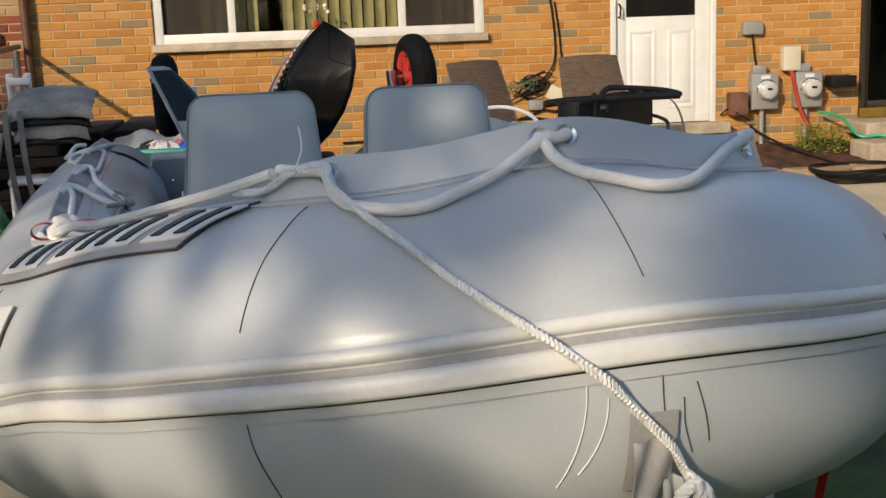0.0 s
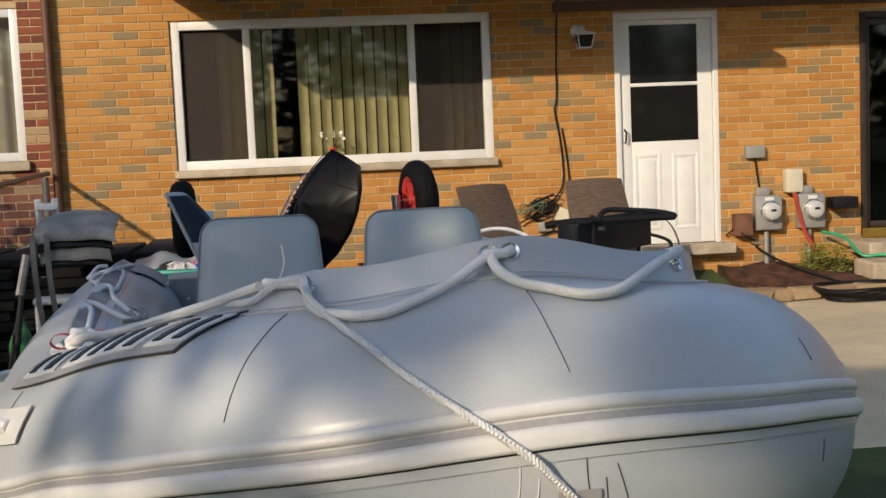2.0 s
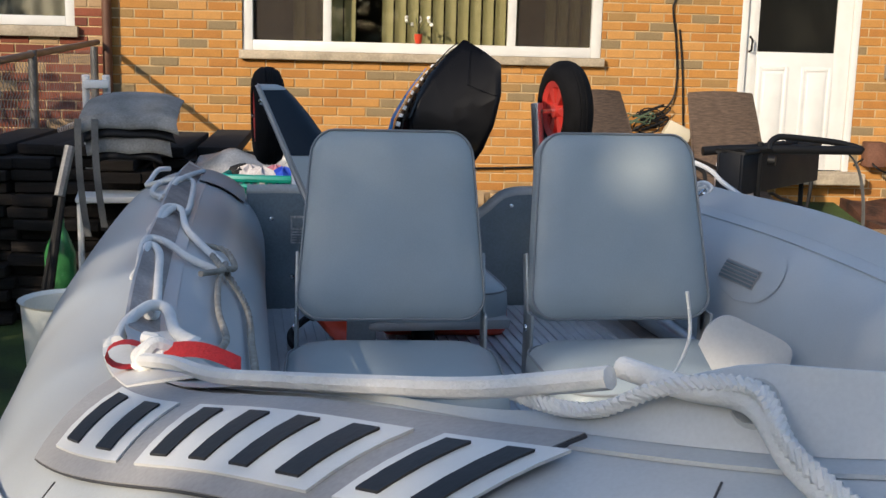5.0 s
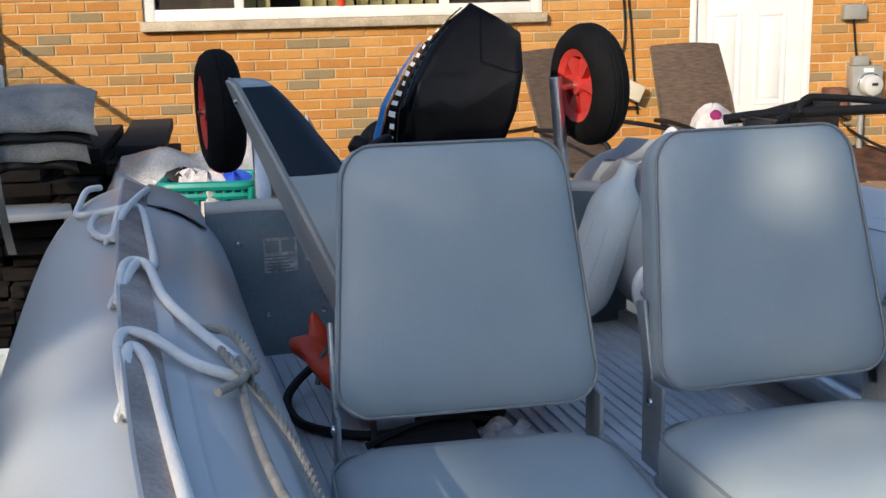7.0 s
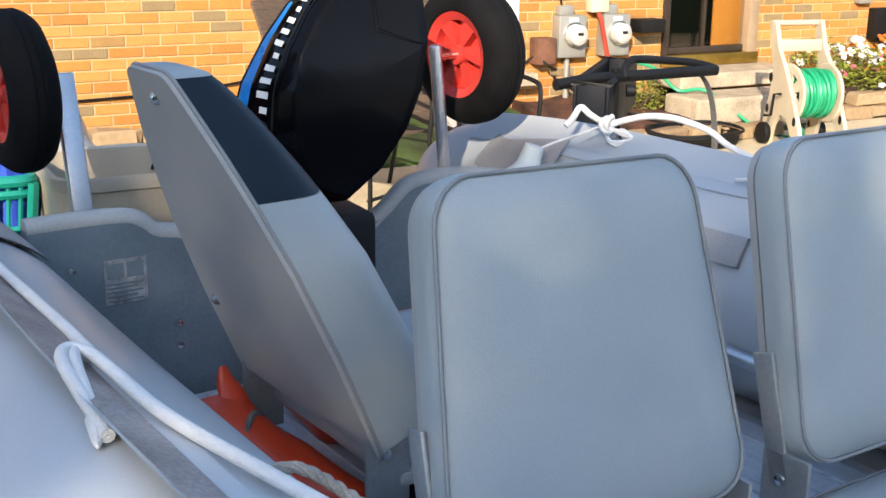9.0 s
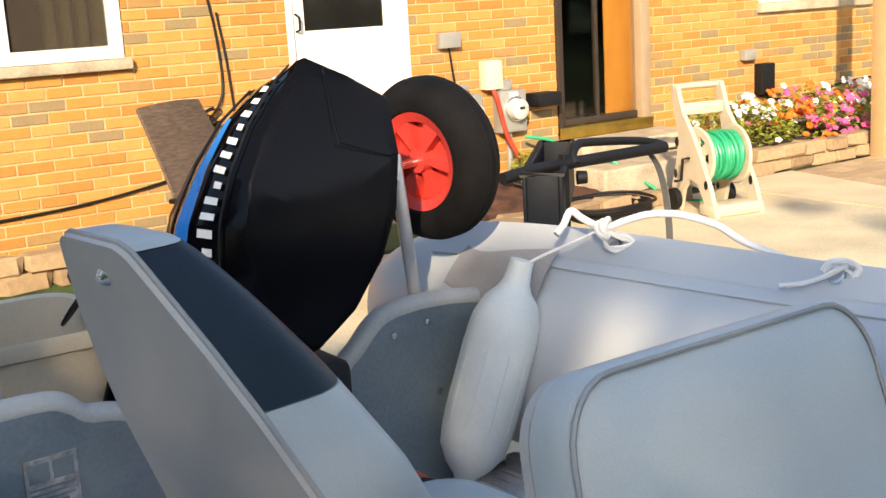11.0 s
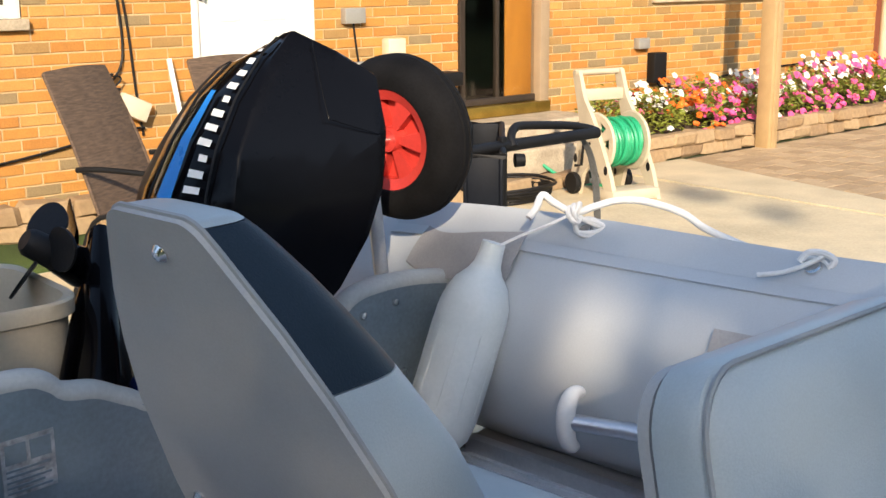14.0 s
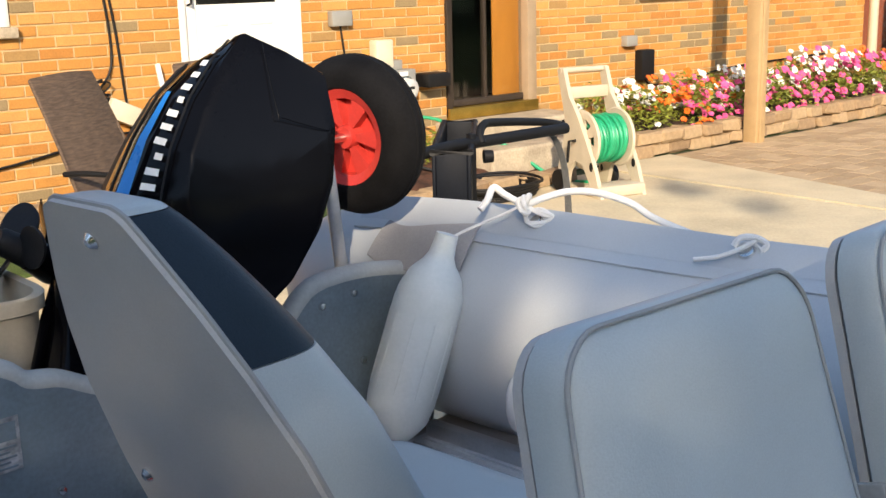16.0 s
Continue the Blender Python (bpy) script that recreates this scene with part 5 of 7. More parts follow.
def cowl_side(u, v, lift):
    """A place on the cover's shaded flank: u runs from its foot to its peak, v from the front edge (0) over the belly (1) to the rear (2)."""
    a, b = (FACE, BELLY) if v <= 1 else (BELLY, REAR)
    f = v if v <= 1 else v - 1
    x = 8.6 + 5.2 * u
    i = int(x)
    p, q = Vector(a[i % 14]).lerp(Vector(a[(i + 1) % 14]), x - i), Vector(b[i % 14]).lerp(Vector(b[(i + 1) % 14]), x - i)
    c = p.lerp(q, f)
    return c + (c - Vector((CX + 0.03, c.y, CZ - 0.03))).normalized() * (lift + 0.004)


part("stripe", sheet(lambda u, v: cowl_side(0.10 + 0.56 * u, 0.80 + 0.26 * v - 0.16 * u * v + 0.02 * u, 0.004), 30, 3), M_blue, cowl, "bright blue side stripe")
for k in range(7):
    u0 = 0.12 + 0.112 * k
    part("bar", sheet(lambda u, v: cowl_side(u0 + 0.026 * u, 0.44 + 0.23 * v, 0.004), 3, 3), M_decal, cowl)
    part("bar", sheet(lambda u, v: cowl_side(u0 + 0.058 * (1 + 0.0 * v) + 0.024 * u, 0.44 + (0.23 if k % 2 else 0.14) * v, 0.004), 3, 3), M_decal, cowl)
part("trim_line", tube([cowl_side(0.02 + 0.94 * k / 24, 0.33, 0.004) for k in range(25)], 0.0022, 5), M_blackmatt, cowl)
part("trim_line", tube([cowl_side(0.02 + 0.80 * k / 24, 1.35, 0.004) for k in range(25)], 0.0030, 5), M_blackmatt, cowl)
part("rear_band", slab(lambda u, v: cowl_side(0.0 + 0.92 * u, 1.70 + 0.28 * v, 0.004), 24, 3, (0.0, 0.002, -0.002)), M_blackmatt, cowl)


part("panel_line", tube(curve([(-2.405, -4.904, 1.192), (-2.415, -4.958, 1.075), (-2.405, -4.964, 1.062), (-2.33, -4.986, 1.035), (-2.318, -4.987, 1.040)], 4), 0.0009, 5), M_black, cowl)
part("lower_cover", loft([mixed(REAR, REAR, 0, 0.97, 0.004), mixed(REAR, REAR, 0, 0.90, 0.03), mixed(REAR, REAR, 0, 0.72, 0.07), mixed(REAR, REAR, 0, 0.4, 0.11)]), M_blackmatt, motor)


def ell(c, d, a, b, n=16):
    d = Vector(d).normalized()
    s = d.cross(Vector((0, 0, 1))).normalized()
    t = s.cross(d)
    return [Vector(c) + s * a * math.cos(q) + t * b * math.sin(q) for q in (2 * math.pi * k / n for k in range(n))]


c0 = Vector((-2.66, -4.52, 0.47))
c1 = Vector((-2.53, -4.27, 0.75))
leg_d = c1 - c0
part("leg", loft([ell(c0 - leg_d * 0.1, leg_d, 0.05, 0.09), ell(c0, leg_d, 0.07, 0.12), ell(c0.lerp(c1, 0.4), leg_d, 0.05, 0.10), ell(c0.lerp(c1, 0.8), leg_d, 0.042, 0.085), ell(c1, leg_d, 0.03, 0.07)]), M_black, motor, "glossy black drive leg")
part("leg_fin", loft([ell(c0 + Vector((-0.10, 0.0, -0.02)), leg_d, 0.016, 0.05), ell(c0.lerp(c1, 0.5) + Vector((-0.06, 0, 0)), leg_d, 0.014, 0.045), ell(c1 + Vector((-0.01, 0, 0)), leg_d, 0.01, 0.03)]), M_black, motor)
gc = Vector((-2.585, -4.28, 0.705))
g_d = Vector((-0.83, 0.0, 0.55)).normalized()
part("gearcase", loft([ell(gc - g_d * 0.12, g_d, 0.015, 0.015), ell(gc - g_d * 0.08, g_d, 0.035, 0.035), ell(gc, g_d, 0.045, 0.045), ell(gc + g_d * 0.06, g_d, 0.036, 0.036)]), M_black, motor)
prop = part("propeller", loft([ell(gc + g_d * 0.06, g_d, 0.034, 0.034), ell(gc + g_d * 0.13, g_d, 0.030, 0.030), ell(gc + g_d * 0.14, g_d, 0.022, 0.022)]), M_blackmatt, motor)
for k in range(3):
    m = Matrix.Translation(gc + g_d * 0.09) @ g_d.to_track_quat("Z", "Y").to_matrix().to_4x4() @ Matrix.Rotation(k * 2 * math.pi / 3 + 0.2, 4, "Z") @ Matrix.Rotation(radians(28), 4, "X")
    part("blade", moved(extrude([(0.072 + 0.055 * math.cos(q), 0.046 * math.sin(q) * (1 - 0.15 * math.cos(q))) for q in (j * math.pi / 12 for j in range(24))], 0.006, "z", -0.003), m), M_blackmatt, prop)
part("skeg", loft([ell(gc + Vector((0, 0.02, 0.04)), (0.1, 0.9, 0.4), 0.006, 0.05), ell(gc + Vector((0.02, 0.09, 0.10)), (0.1, 0.9, 0.4), 0.005, 0.04)]), M_black, motor)
part("clamp_bracket", box(-2.58, -4.93, 0.45, -2.40, -4.62, 0.66, 0.02), M_blackmatt, motor)
part("tiller", tube(curve([(-2.66, -4.9, 0.86), (-2.70, -5.0, 0.86), (-2.72, -5.06, 0.855)], 4), 0.018, 10), M_blackmatt, motor)
cover = thing("blue_bucket", Matrix.Translation((-2.60, -4.62, 0.36)), label="bright blue bucket behind the transom", category="bucket")
part("bucket", lathe([(0.0, 0), (0.07, 0), (0.09, 0.16), (0.095, 0.165), (0.085, 0.16), (0.066, 0.01), (0, 0.01)], 20), M_bluecloth, cover)
part("stand", box(-0.1, -0.1, GZ - 0.40, 0.1, 0.1, 0.0, 0.01), M_blackmatt, cover)

# ---- trailer under the boat ----
trailer = thing("boat_trailer", Matrix.Identity(4), label="galvanised boat trailer carrying the dinghy", category="trailer")
for w in (-0.42, 0.42):
    part("bunk", moved(box(-0.3, w - 0.05, 0.20, 2.6, w + 0.05, 0.27, 0.01), BM), M_log, trailer)
    part("rail", moved(box(-0.2, w - 0.03, 0.08, 2.3, w + 0.03, 0.16, 0.006), BM), M_galv, trailer)
    for s in (0.1, 1.6):
        part("upright", moved(box(s, w - 0.03, 0.15, s + 0.06, w + 0.03, 0.21, 0.004), BM), M_galv, trailer)
    part("tyre", lathe([(0.12, -0.06), (0.2, -0.07), (0.235, -0.05), (0.245, 0), (0.235, 0.05), (0.2, 0.07), (0.12, 0.06)], 32, Matrix.Translation(B(0.7, w * 1.9, GZ + 0.245)) @ RGT.to_track_quat("Z", "Y").to_matrix().to_4x4()), M_rubber, trailer)
part("axle", tube([B(0.7, -0.8, 0.095), B(0.7, 0.8, 0.095)], 0.03, 10), M_galv, trailer)
for s in (-0.1, 2.2):
    part("crossbar", moved(box(s, -0.45, 0.09, s + 0.06, 0.45, 0.15, 0.005), BM), M_galv, trailer)
part("tongue", tube([B(2.2, 0, 0.12), B(3.4, 0, 0.10), B(3.75, 0, 0.08)], 0.035, 10), M_galv, trailer)
part("jack", tube([B(3.3, 0.1, GZ), B(3.3, 0.1, 0.25)], 0.025, 10), M_galv, trailer)
part("winch_post", tube([B(3.2, 0, 0.1), B(3.3, 0, 0.42)], 0.03, 8), M_galv, trailer)
for w, s in ((0.86, 2.55), (-0.80, 2.7)):
    st = thing("tie_strap", Matrix.Identity(4), label="red webbing strap from the tube to the trailer", category="strap", group="tie straps")
    part("webbing", slab(lambda a, b: B(s, w, 0.50).lerp(B(s - 0.05, w * 0.88, GZ + 0.02), a) + FWD * 0.03 * (b - 0.5), 6, 2, (0.002, 0, 0)), M_redweb, st)


# ---- patio chairs ----
def sling_chair(name, label):
    c = thing(name, Matrix.Identity(4), label=label, category="chair", group="patio chairs")
    def back(u, v):
        z = 0.42 + 0.62 * v
        w = 0.24 - 0.02 * v + 0.012 * math.sin(3 * v)
        return ((u - 0.5) * 2 * w, 0.20 + 0.20 * v + 0.05 * v * v - 0.02 * math.sin(math.pi * u), z + 0.012 * math.sin(math.pi * u) * v)
    part("backrest", slab(back, 10, 12, (0, 0.006, 0)), M_sling, c, "brown mesh sling back")
    part("seat", slab(lambda u, v: ((u - 0.5) * 0.48, -0.28 + 0.48 * v, 0.40 - 0.03 * math.sin(math.pi * v) + 0.02 * v), 8, 8, (0, 0, -0.006)), M_sling, c)
    for k in (-1, 1):
        part("leg", tube(curve([(0.26 * k, 0.36, 0.0), (0.26 * k, 0.22, 0.38), (0.26 * k, 0.0, 0.40), (0.26 * k, -0.27, 0.39), (0.26 * k, -0.30, 0.36), (0.26 * k, -0.30, 0.0)], 5), 0.012, 8), M_blackmatt, c)
        part("side_tube", tube(curve([(0.245 * k, 0.19, 0.40), (0.24 * k, 0.31, 0.72), (0.222 * k, 0.455, 1.03)], 5), 0.009, 8), M_sling, c)
        part("arm", tube(curve([(0.28 * k, 0.27, 0.62), (0.29 * k, 0.1, 0.63), (0.29 * k, -0.22, 0.61), (0.28 * k, -0.30, 0.55), (0.26 * k, -0.30, 0.36)], 5), 0.013, 8), M_blackmatt, c)
    part("crossbar", tube([(-0.26, -0.29, 0.12), (0.26, -0.29, 0.12)], 0.01, 8), M_blackmatt, c)
    part("crossbar", tube([(-0.222, 0.455, 1.03), (0.222, 0.455, 1.03)], 0.009, 8), M_sling, c)
    return c


ch1 = sling_chair("patio_chair", "brown mesh sling patio chair with black frame")
ch1.matrix_basis = pose(-1.085, -1.785, GZ, 0, 0, 29)
copy_thing(ch1, pose(-0.36, -1.66, GZ, 0, 0, 8))

# ---- black cart beside the boat ----
cart = thing("hand_cart", Matrix.Identity(4), label="black folded hand cart with a padded handle", category="cart")
slant = pose(-1.24, -4.08, 0.0, 0, 0, 46.6)
part("tray", moved(box(0, -0.055, 0.605, 0.80, 0.055, 0.612, 0.002) + box(0, -0.06, 0.60, 0.80, -0.048, 0.775, 0.004) + box(0, 0.048, 0.60, 0.80, 0.06, 0.775, 0.004) + box(0, -0.048, 0.60, 0.012, 0.048, 0.775, 0.004) + box(0.788, -0.048, 0.60, 0.80, 0.048, 0.775, 0.004), slant), M_navy, cart, "dark sheet-metal tray")
part("rim", moved(tube([(0, -0.058, 0.778), (0.80, -0.058, 0.772), (0.80, 0.058, 0.772), (0, 0.058, 0.778)], 0.011, 8, True), slant), M_blackmatt, cart)
part("bar", tube(curve([(-1.34, -4.02, 0.772), (-1.19, -4.01, 0.783), (-0.92, -4.0, 0.784), (-0.651, -4.0, 0.786)], 5), 0.019, 12), M_blackmatt, cart, "foam-covered pull bar")
part("handle", tube(curve([(-1.055, -4.02, 0.780), (-1.048, -4.0, 0.806), (-1.015, -3.98, 0.830), (-0.96, -3.97, 0.834), (-0.75, -3.97, 0.815), (-0.66, -3.985, 0.796), (-0.648, -4.0, 0.786)], 6), 0.014, 10), M_blackmatt, cart)
part("post", box(-1.103, -4.018, 0.50, -1.079, -3.994, 0.815, 0.004), M_blackmatt, cart)
part("leg", tube([(-1.091, -4.006, 0.52), (-1.088, -4.006, GZ)], 0.012, 8), M_blackmatt, cart)
part("leg", tube([(-1.12, -4.0, 0.715), (-1.165, -4.0, 0.60), (-1.30, -4.0, GZ)], 0.013, 8), M_blackmatt, cart)
part("leg", moved(tube([(0.76, 0, 0.61), (0.77, 0, GZ)], 0.012, 8), slant), M_blackmatt, cart)
part("crossbar", moved(tube([(0.1, 0, 0.05), (0.76, 0, 0.05)], 0.010, 8), slant), M_blackmatt, cart)
part("strap", slab(lambda u, v: (-0.70 + 0.10 * math.sin(1.6 * v), -3.98 + 0.03 * u, 0.77 - 0.30 * v * v - 0.06 * v), 2, 12, (0.003, 0, 0)), M_strapgrey, cart)
part("knob", lathe([(0, 0.03), (0.02, 0.03), (0.022, 0), (0, 0)], 12, pose(-1.06, -4.03, 0.74, 90, 0, 60)), M_blackmatt, cart)
bundle = thing("cloth_bundle", Matrix.Translation((-0.47, -1.80, 0.248)), label="white cloth bundle with a purple ribbon on the patio chair", category="cloth")
part("cloth", loft([[(r * (0.125 + 0.016 * math.sin(5 * a + 9 * z) + 0.008 * math.sin(11 * a - 7 * z)) * math.cos(a), r * (0.115 + 0.014 * math.sin(4 * a + 12 * z)) * math.sin(a), z + 0.012 * math.sin(3 * a)) for a in (k * 2 * math.pi / 30 for k in range(30))] for r, z in ((0.75, 0.0), (0.95, 0.05), (1.0, 0.12), (0.98, 0.19), (0.88, 0.25), (0.66, 0.30), (0.38, 0.33), (0.1, 0.34))]), M_cloth, bundle)
part("ribbon", lathe([(0, 0.03), (0.03, 0.02), (0.035, 0), (0, -0.01)], 9, pose(-0.02, -0.075, 0.285, 50, 10, 0)), M_purple, bundle)

# ---- meters and cables on the wall ----
def meter(name, x):
    m = thing(name, Matrix.Translation((x, 0, 0.34)), label="grey electricity meter box with a round glass dial", category="electricity meter", group="electricity meters")
    part("box", box(0, -0.10, 0, 0.235, 0.0, 0.30, 0.008), M_meter, m)
    part("glass", lathe([(0.078, 0), (0.08, 0.03), (0.072, 0.075), (0.05, 0.09), (0, 0.092)], 28, pose(0.125, -0.10, 0.165, 90, 0, 0)), M_meterglass, m, "round glass meter")
    part("ring", lathe([(0.078, 0), (0.09, 0.0), (0.09, 0.016), (0.078, 0.018)], 28, pose(0.125, -0.10, 0.165, 90, 0, 0)), M_chrome, m)
    part("display", box(0.10, -0.1955, 0.165, 0.145, -0.193, 0.185), M_ink, m)
    part("label", box(0.08, -0.102, 0.255, 0.16, -0.1005, 0.285), M_decal, m)
    part("conduit", tube([(0.11, -0.04, 0.0), (0.11, -0.04, -0.22), (0.11, -0.04, -0.40)], 0.022, 10), M_meter, m)
    part("hub", box(0.02, -0.07, 0.30, 0.14, 0, 0.37, 0.01), M_meter, m)
    return m


meter("electricity_meter", 1.275)
meter("electricity_meter", 1.665)
jb = thing("junction_box", Matrix.Translation((1.208, 0, 0.97)), label="small grey junction box on the brick wall", category="junction box")
part("box", box(0, -0.06, 0, 0.173, 0, 0.105, 0.006), M_meter, jb)
tb = thing("telephone_box", Matrix.Translation((1.555, 0, 0.655)), label="cream plastic telephone box on the brick wall", category="utility box")
part("box", box(0, -0.09, 0, 0.155, 0, 0.205, 0.012), M_cream, tb)
rb = thing("rusty_box", Matrix.Translation((1.085, 0, 0.30)), label="rusty brown utility box by the door", category="utility box")
part("box", box(0, -0.13, 0, 0.15, 0, 0.19, 0.01), M_rust, rb)
rc = thing("red_cable", Matrix.Identity(4), label="red insulated cable hanging below the cream box", category="cable")
part("cable", tube(curve([(1.63, -0.06, 0.66), (1.64, -0.09, 0.60), (1.66, -0.10, 0.50), (1.70, -0.12, 0.32), (1.78, -0.16, 0.14), (1.80, -0.2, 0.05)], 6), 0.018, 8), M_redcable, rc)
wc = thing("wall_cable", Matrix.Identity(4), label="thin black cables running down the brick wall", category="cable")
for pts in (((-0.40, -0.012, 2.6), (-0.43, -0.012, 1.9), (-0.44, -0.012, 1.55), (-0.46, -0.014, 1.45), (-0.42, -0.012, 1.2), (-0.40, -0.012, 0.9), (-0.45, -0.03, 0.74), (-0.62, -0.05, 0.60), (-0.8, -0.05, 0.50)), ((-0.40, -0.01, 1.3), (-0.36, -0.01, 1.0), (-0.33, -0.01, 0.6), (-0.30, -0.01, 0.35)), ((-0.7, -0.03, 0.55), (-0.5, -0.03, 0.42), (-0.3, -0.03, 0.40)), ((-2.2, -0.02, 0.22), (-1.4, -0.02, 0.25), (-0.8, -0.02, 0.33), (-0.5, -0.02, 0.42)), ((1.30, -0.02, 0.97), (1.33, -0.02, 0.75), (1.35, -0.02, 0.66)), ((1.02, -0.03, 0.30), (1.1, -0.06, 0.36), (1.15, -0.16, 0.30), (1.25, -0.1, 0.26))):
    part("cable", tube(curve(pts, 6), 0.008, 6), M_blackmatt, wc)
ol = thing("outdoor_socket", Matrix.Translation((-0.62, 0, 0.40)), label="tilted cream extension box tangled in cords", category="socket")
part("box", moved(box(0, -0.10, 0, 0.20, -0.01, 0.12, 0.01), pose(0.12, 0, 0.12, 0, 25, 0)), M_cream, ol)
part("plate", box(-0.02, -0.05, 0.02, 0.10, 0, 0.10, 0.005), M_meter, ol)
tang = []
for k in range(9):
    cx, cz = -0.62 + 0.02 * (k % 4), 0.60 + 0.015 * k
    tang += tube([(cx + (0.10 + 0.02 * math.sin(k)) * math.cos(a), -0.05 - 0.012 * (k % 3), cz - 0.03 + 0.05 * math.sin(a + k)) for a in (q * math.pi / 8 for q in range(16))], 0.006, 6, True)
cords = thing("cord_tangle", Matrix.Identity(4), label="tangle of black and green cords hung on the wall", category="cable")
for g in tang:
    part("cord", [g], M_blackmatt, cords)
for k in range(3):
    part("cord", tube([(-0.70 + (0.10 + 0.015 * k) * math.cos(a), -0.085 - 0.01 * math.sin(3 * a + k), 0.63 + 0.035 * math.sin(a + k) + 0.02 * math.sin(3 * a + 2 * k)) for a in (q * math.pi / 12 for q in range(24))], 0.005, 6, True), M_cordgreen, cords, "faded green cord")
stick = thing("white_stake", Matrix.Translation((-0.07, -0.25, GZ)), label="white plastic stake leaning on the wall", category="stake")
part("stake", moved(box(-0.015, -0.01, 0, 0.015, 0.01, 0.98, 0.004), pose(0, 0, 0, -12, -3, 0)), M_white, stick)
lamp = thing("wall_lantern", Matrix.Translation((-0.20, 0, 1.97)), label="white wall lantern beside the door", category="wall lamp")
part("backplate", lathe([(0.06, 0), (0.058, 0.012), (0.03, 0.02), (0, 0.02)], 20, pose(-0.04, 0, 0.14, 90, 0, 0)), M_white, lamp)
part("arm", tube(curve([(-0.04, -0.01, 0.15), (-0.03, -0.06, 0.19), (0.0, -0.09, 0.15), (0.0, -0.09, 0.12)], 5), 0.009, 8), M_white, lamp)
rim = lambda k, z: [(k * a, -0.09 + k * b, z) for a, b in ((-1, -1), (1, -1), (1, 1), (-1, 1))]
part("roof", loft([rim(0.085, 0.10), rim(0.08, 0.115), rim(0.02, 0.135)]), M_white, lamp, smooth=False)
part("glass", loft([rim(0.048, 0.0), rim(0.068, 0.10)]), M_glassdark, lamp, smooth=False)
for a, b in ((-1, -1), (1, -1), (1, 1), (-1, 1)):
    part("bar", tube([(0.05 * a, -0.09 + 0.05 * b, -0.004), (0.071 * a, -0.09 + 0.071 * b, 0.10)], 0.005, 6), M_white, lamp)
part("foot", loft([rim(0.052, -0.008), rim(0.052, 0.0)]), M_white, lamp, smooth=False)
ob = thing("wall_socket", Matrix.Translation((4.27, 0, 0.66)), label="grey weatherproof socket on the brick wall", category="socket")
part("box", box(0, -0.07, 0, 0.14, 0, 0.09, 0.006), M_meter, ob)
sp = thing("black_transformer", Matrix.Translation((4.45, 0, 0.36)), label="black garden-light transformer on the wall", category="utility box")
part("box", box(0, -0.09, 0, 0.17, 0, 0.26, 0.012), M_blackmatt, sp)
part("cable", tube(curve([(0.1, -0.04, 0.0), (0.2, -0.03, -0.05), (0.6, -0.02, -0.06), (1.4, -0.02, 0.02), (3.0, -0.02, 0.05)], 6), 0.008, 6), M_blackmatt, sp)
# black block in place of the shadow cast beside the second meter
tray = thing("open_box", Matrix.Translation((2.0, 0, 0.50)), label="black box standing in for the meter's shadow on the wall", category="utility box")
part("flap", box(-0.05, -0.18, 0, 0.17, -0.02, 0.10, 0.01), M_blackmatt, tray)

# ---- hose reel ----
reel = thing("hose_reel", pose(2.33, -1.50, GZ - 0.0, 0, 0, -13), label="beige plastic hose reel cart wound with green hose", category="hose reel")
for x in (-0.17, 0.17):
    outl = [(-0.27, 0.0), (-0.18, 0.0), (-0.13, 0.10), (-0.06, 0.20), (0.03, 0.22), (0.10, 0.14), (0.14, 0.0), (0.24, 0.0), (0.23, 0.16), (0.17, 0.34), (0.15, 0.50), (0.20, 0.67), (0.24, 0.81), (0.17, 0.82), (0.10, 0.64), (0.0, 0.52), (-0.10, 0.36), (-0.20, 0.18)]
    part("side_frame", moved(extrude(outl, 0.03, "x", x - 0.015), Matrix.Identity(4)), M_beige, reel)
    dm = pose(x * 0.82, 0.0, 0.36, 0, 90, 0)
    disc = part("disc", lathe([(0.145, -0.012), (0.19, -0.012), (0.20, 0), (0.19, 0.012), (0.145, 0.012), (0.145, -0.012)], 36, dm, False), M_beige, reel)
    part("hub", lathe([(0.0, -0.014), (0.075, -0.014), (0.08, 0), (0.075, 0.014), (0, 0.014)], 24, dm), M_beige, disc)
    for k in range(6):
        part("spoke", moved(extrude([(0.07, -0.024), (0.150, -0.040), (0.150, 0.040), (0.07, 0.024)], 0.018, "z", -0.009), dm @ Matrix.Rotation(k * math.pi / 3, 4, "Z")), M_beige, disc)
    # solid black plugs give the darkness of openings; the plate isn't cut
    for y, z, r in ((0.165, 0.45, 0.022), (0.185, 0.24, 0.020), (-0.16, 0.20, 0.020), (0.20, 0.12, 0.016)):
        part("slot", lathe([(0.0, -0.0165), (r, -0.0165), (r, 0.0165), (0.0, 0.0165)], 16, pose(x, y, z, 0, 90, 0) @ Matrix.Diagonal((1.5, 1, 1, 1))), M_blackmatt, reel, "black plug standing in for the dark of an opening in the side frame")
for k in range(9):
    for r in (0.10, 0.125, 0.15):
        x = -0.115 + 0.0285 * k
        part("hose_turn", tube([(x + 0.010 * math.sin(a + 1.7 * k + 40 * r), (r + 0.006 * math.sin(2.3 * k)) * math.cos(a), 0.36 + (r + 0.006 * math.sin(2.3 * k)) * math.sin(a)) for a in (q * math.pi / 12 for q in range(24))], 0.0135, 7, True), M_green, reel, "wound green garden hose")
part("handle", tube([(-0.19, 0.205, 0.805), (0.19, 0.205, 0.805)], 0.020, 10) + box(-0.17, 0.135, 0.62, 0.17, 0.165, 0.70, 0.01), M_beige, reel)
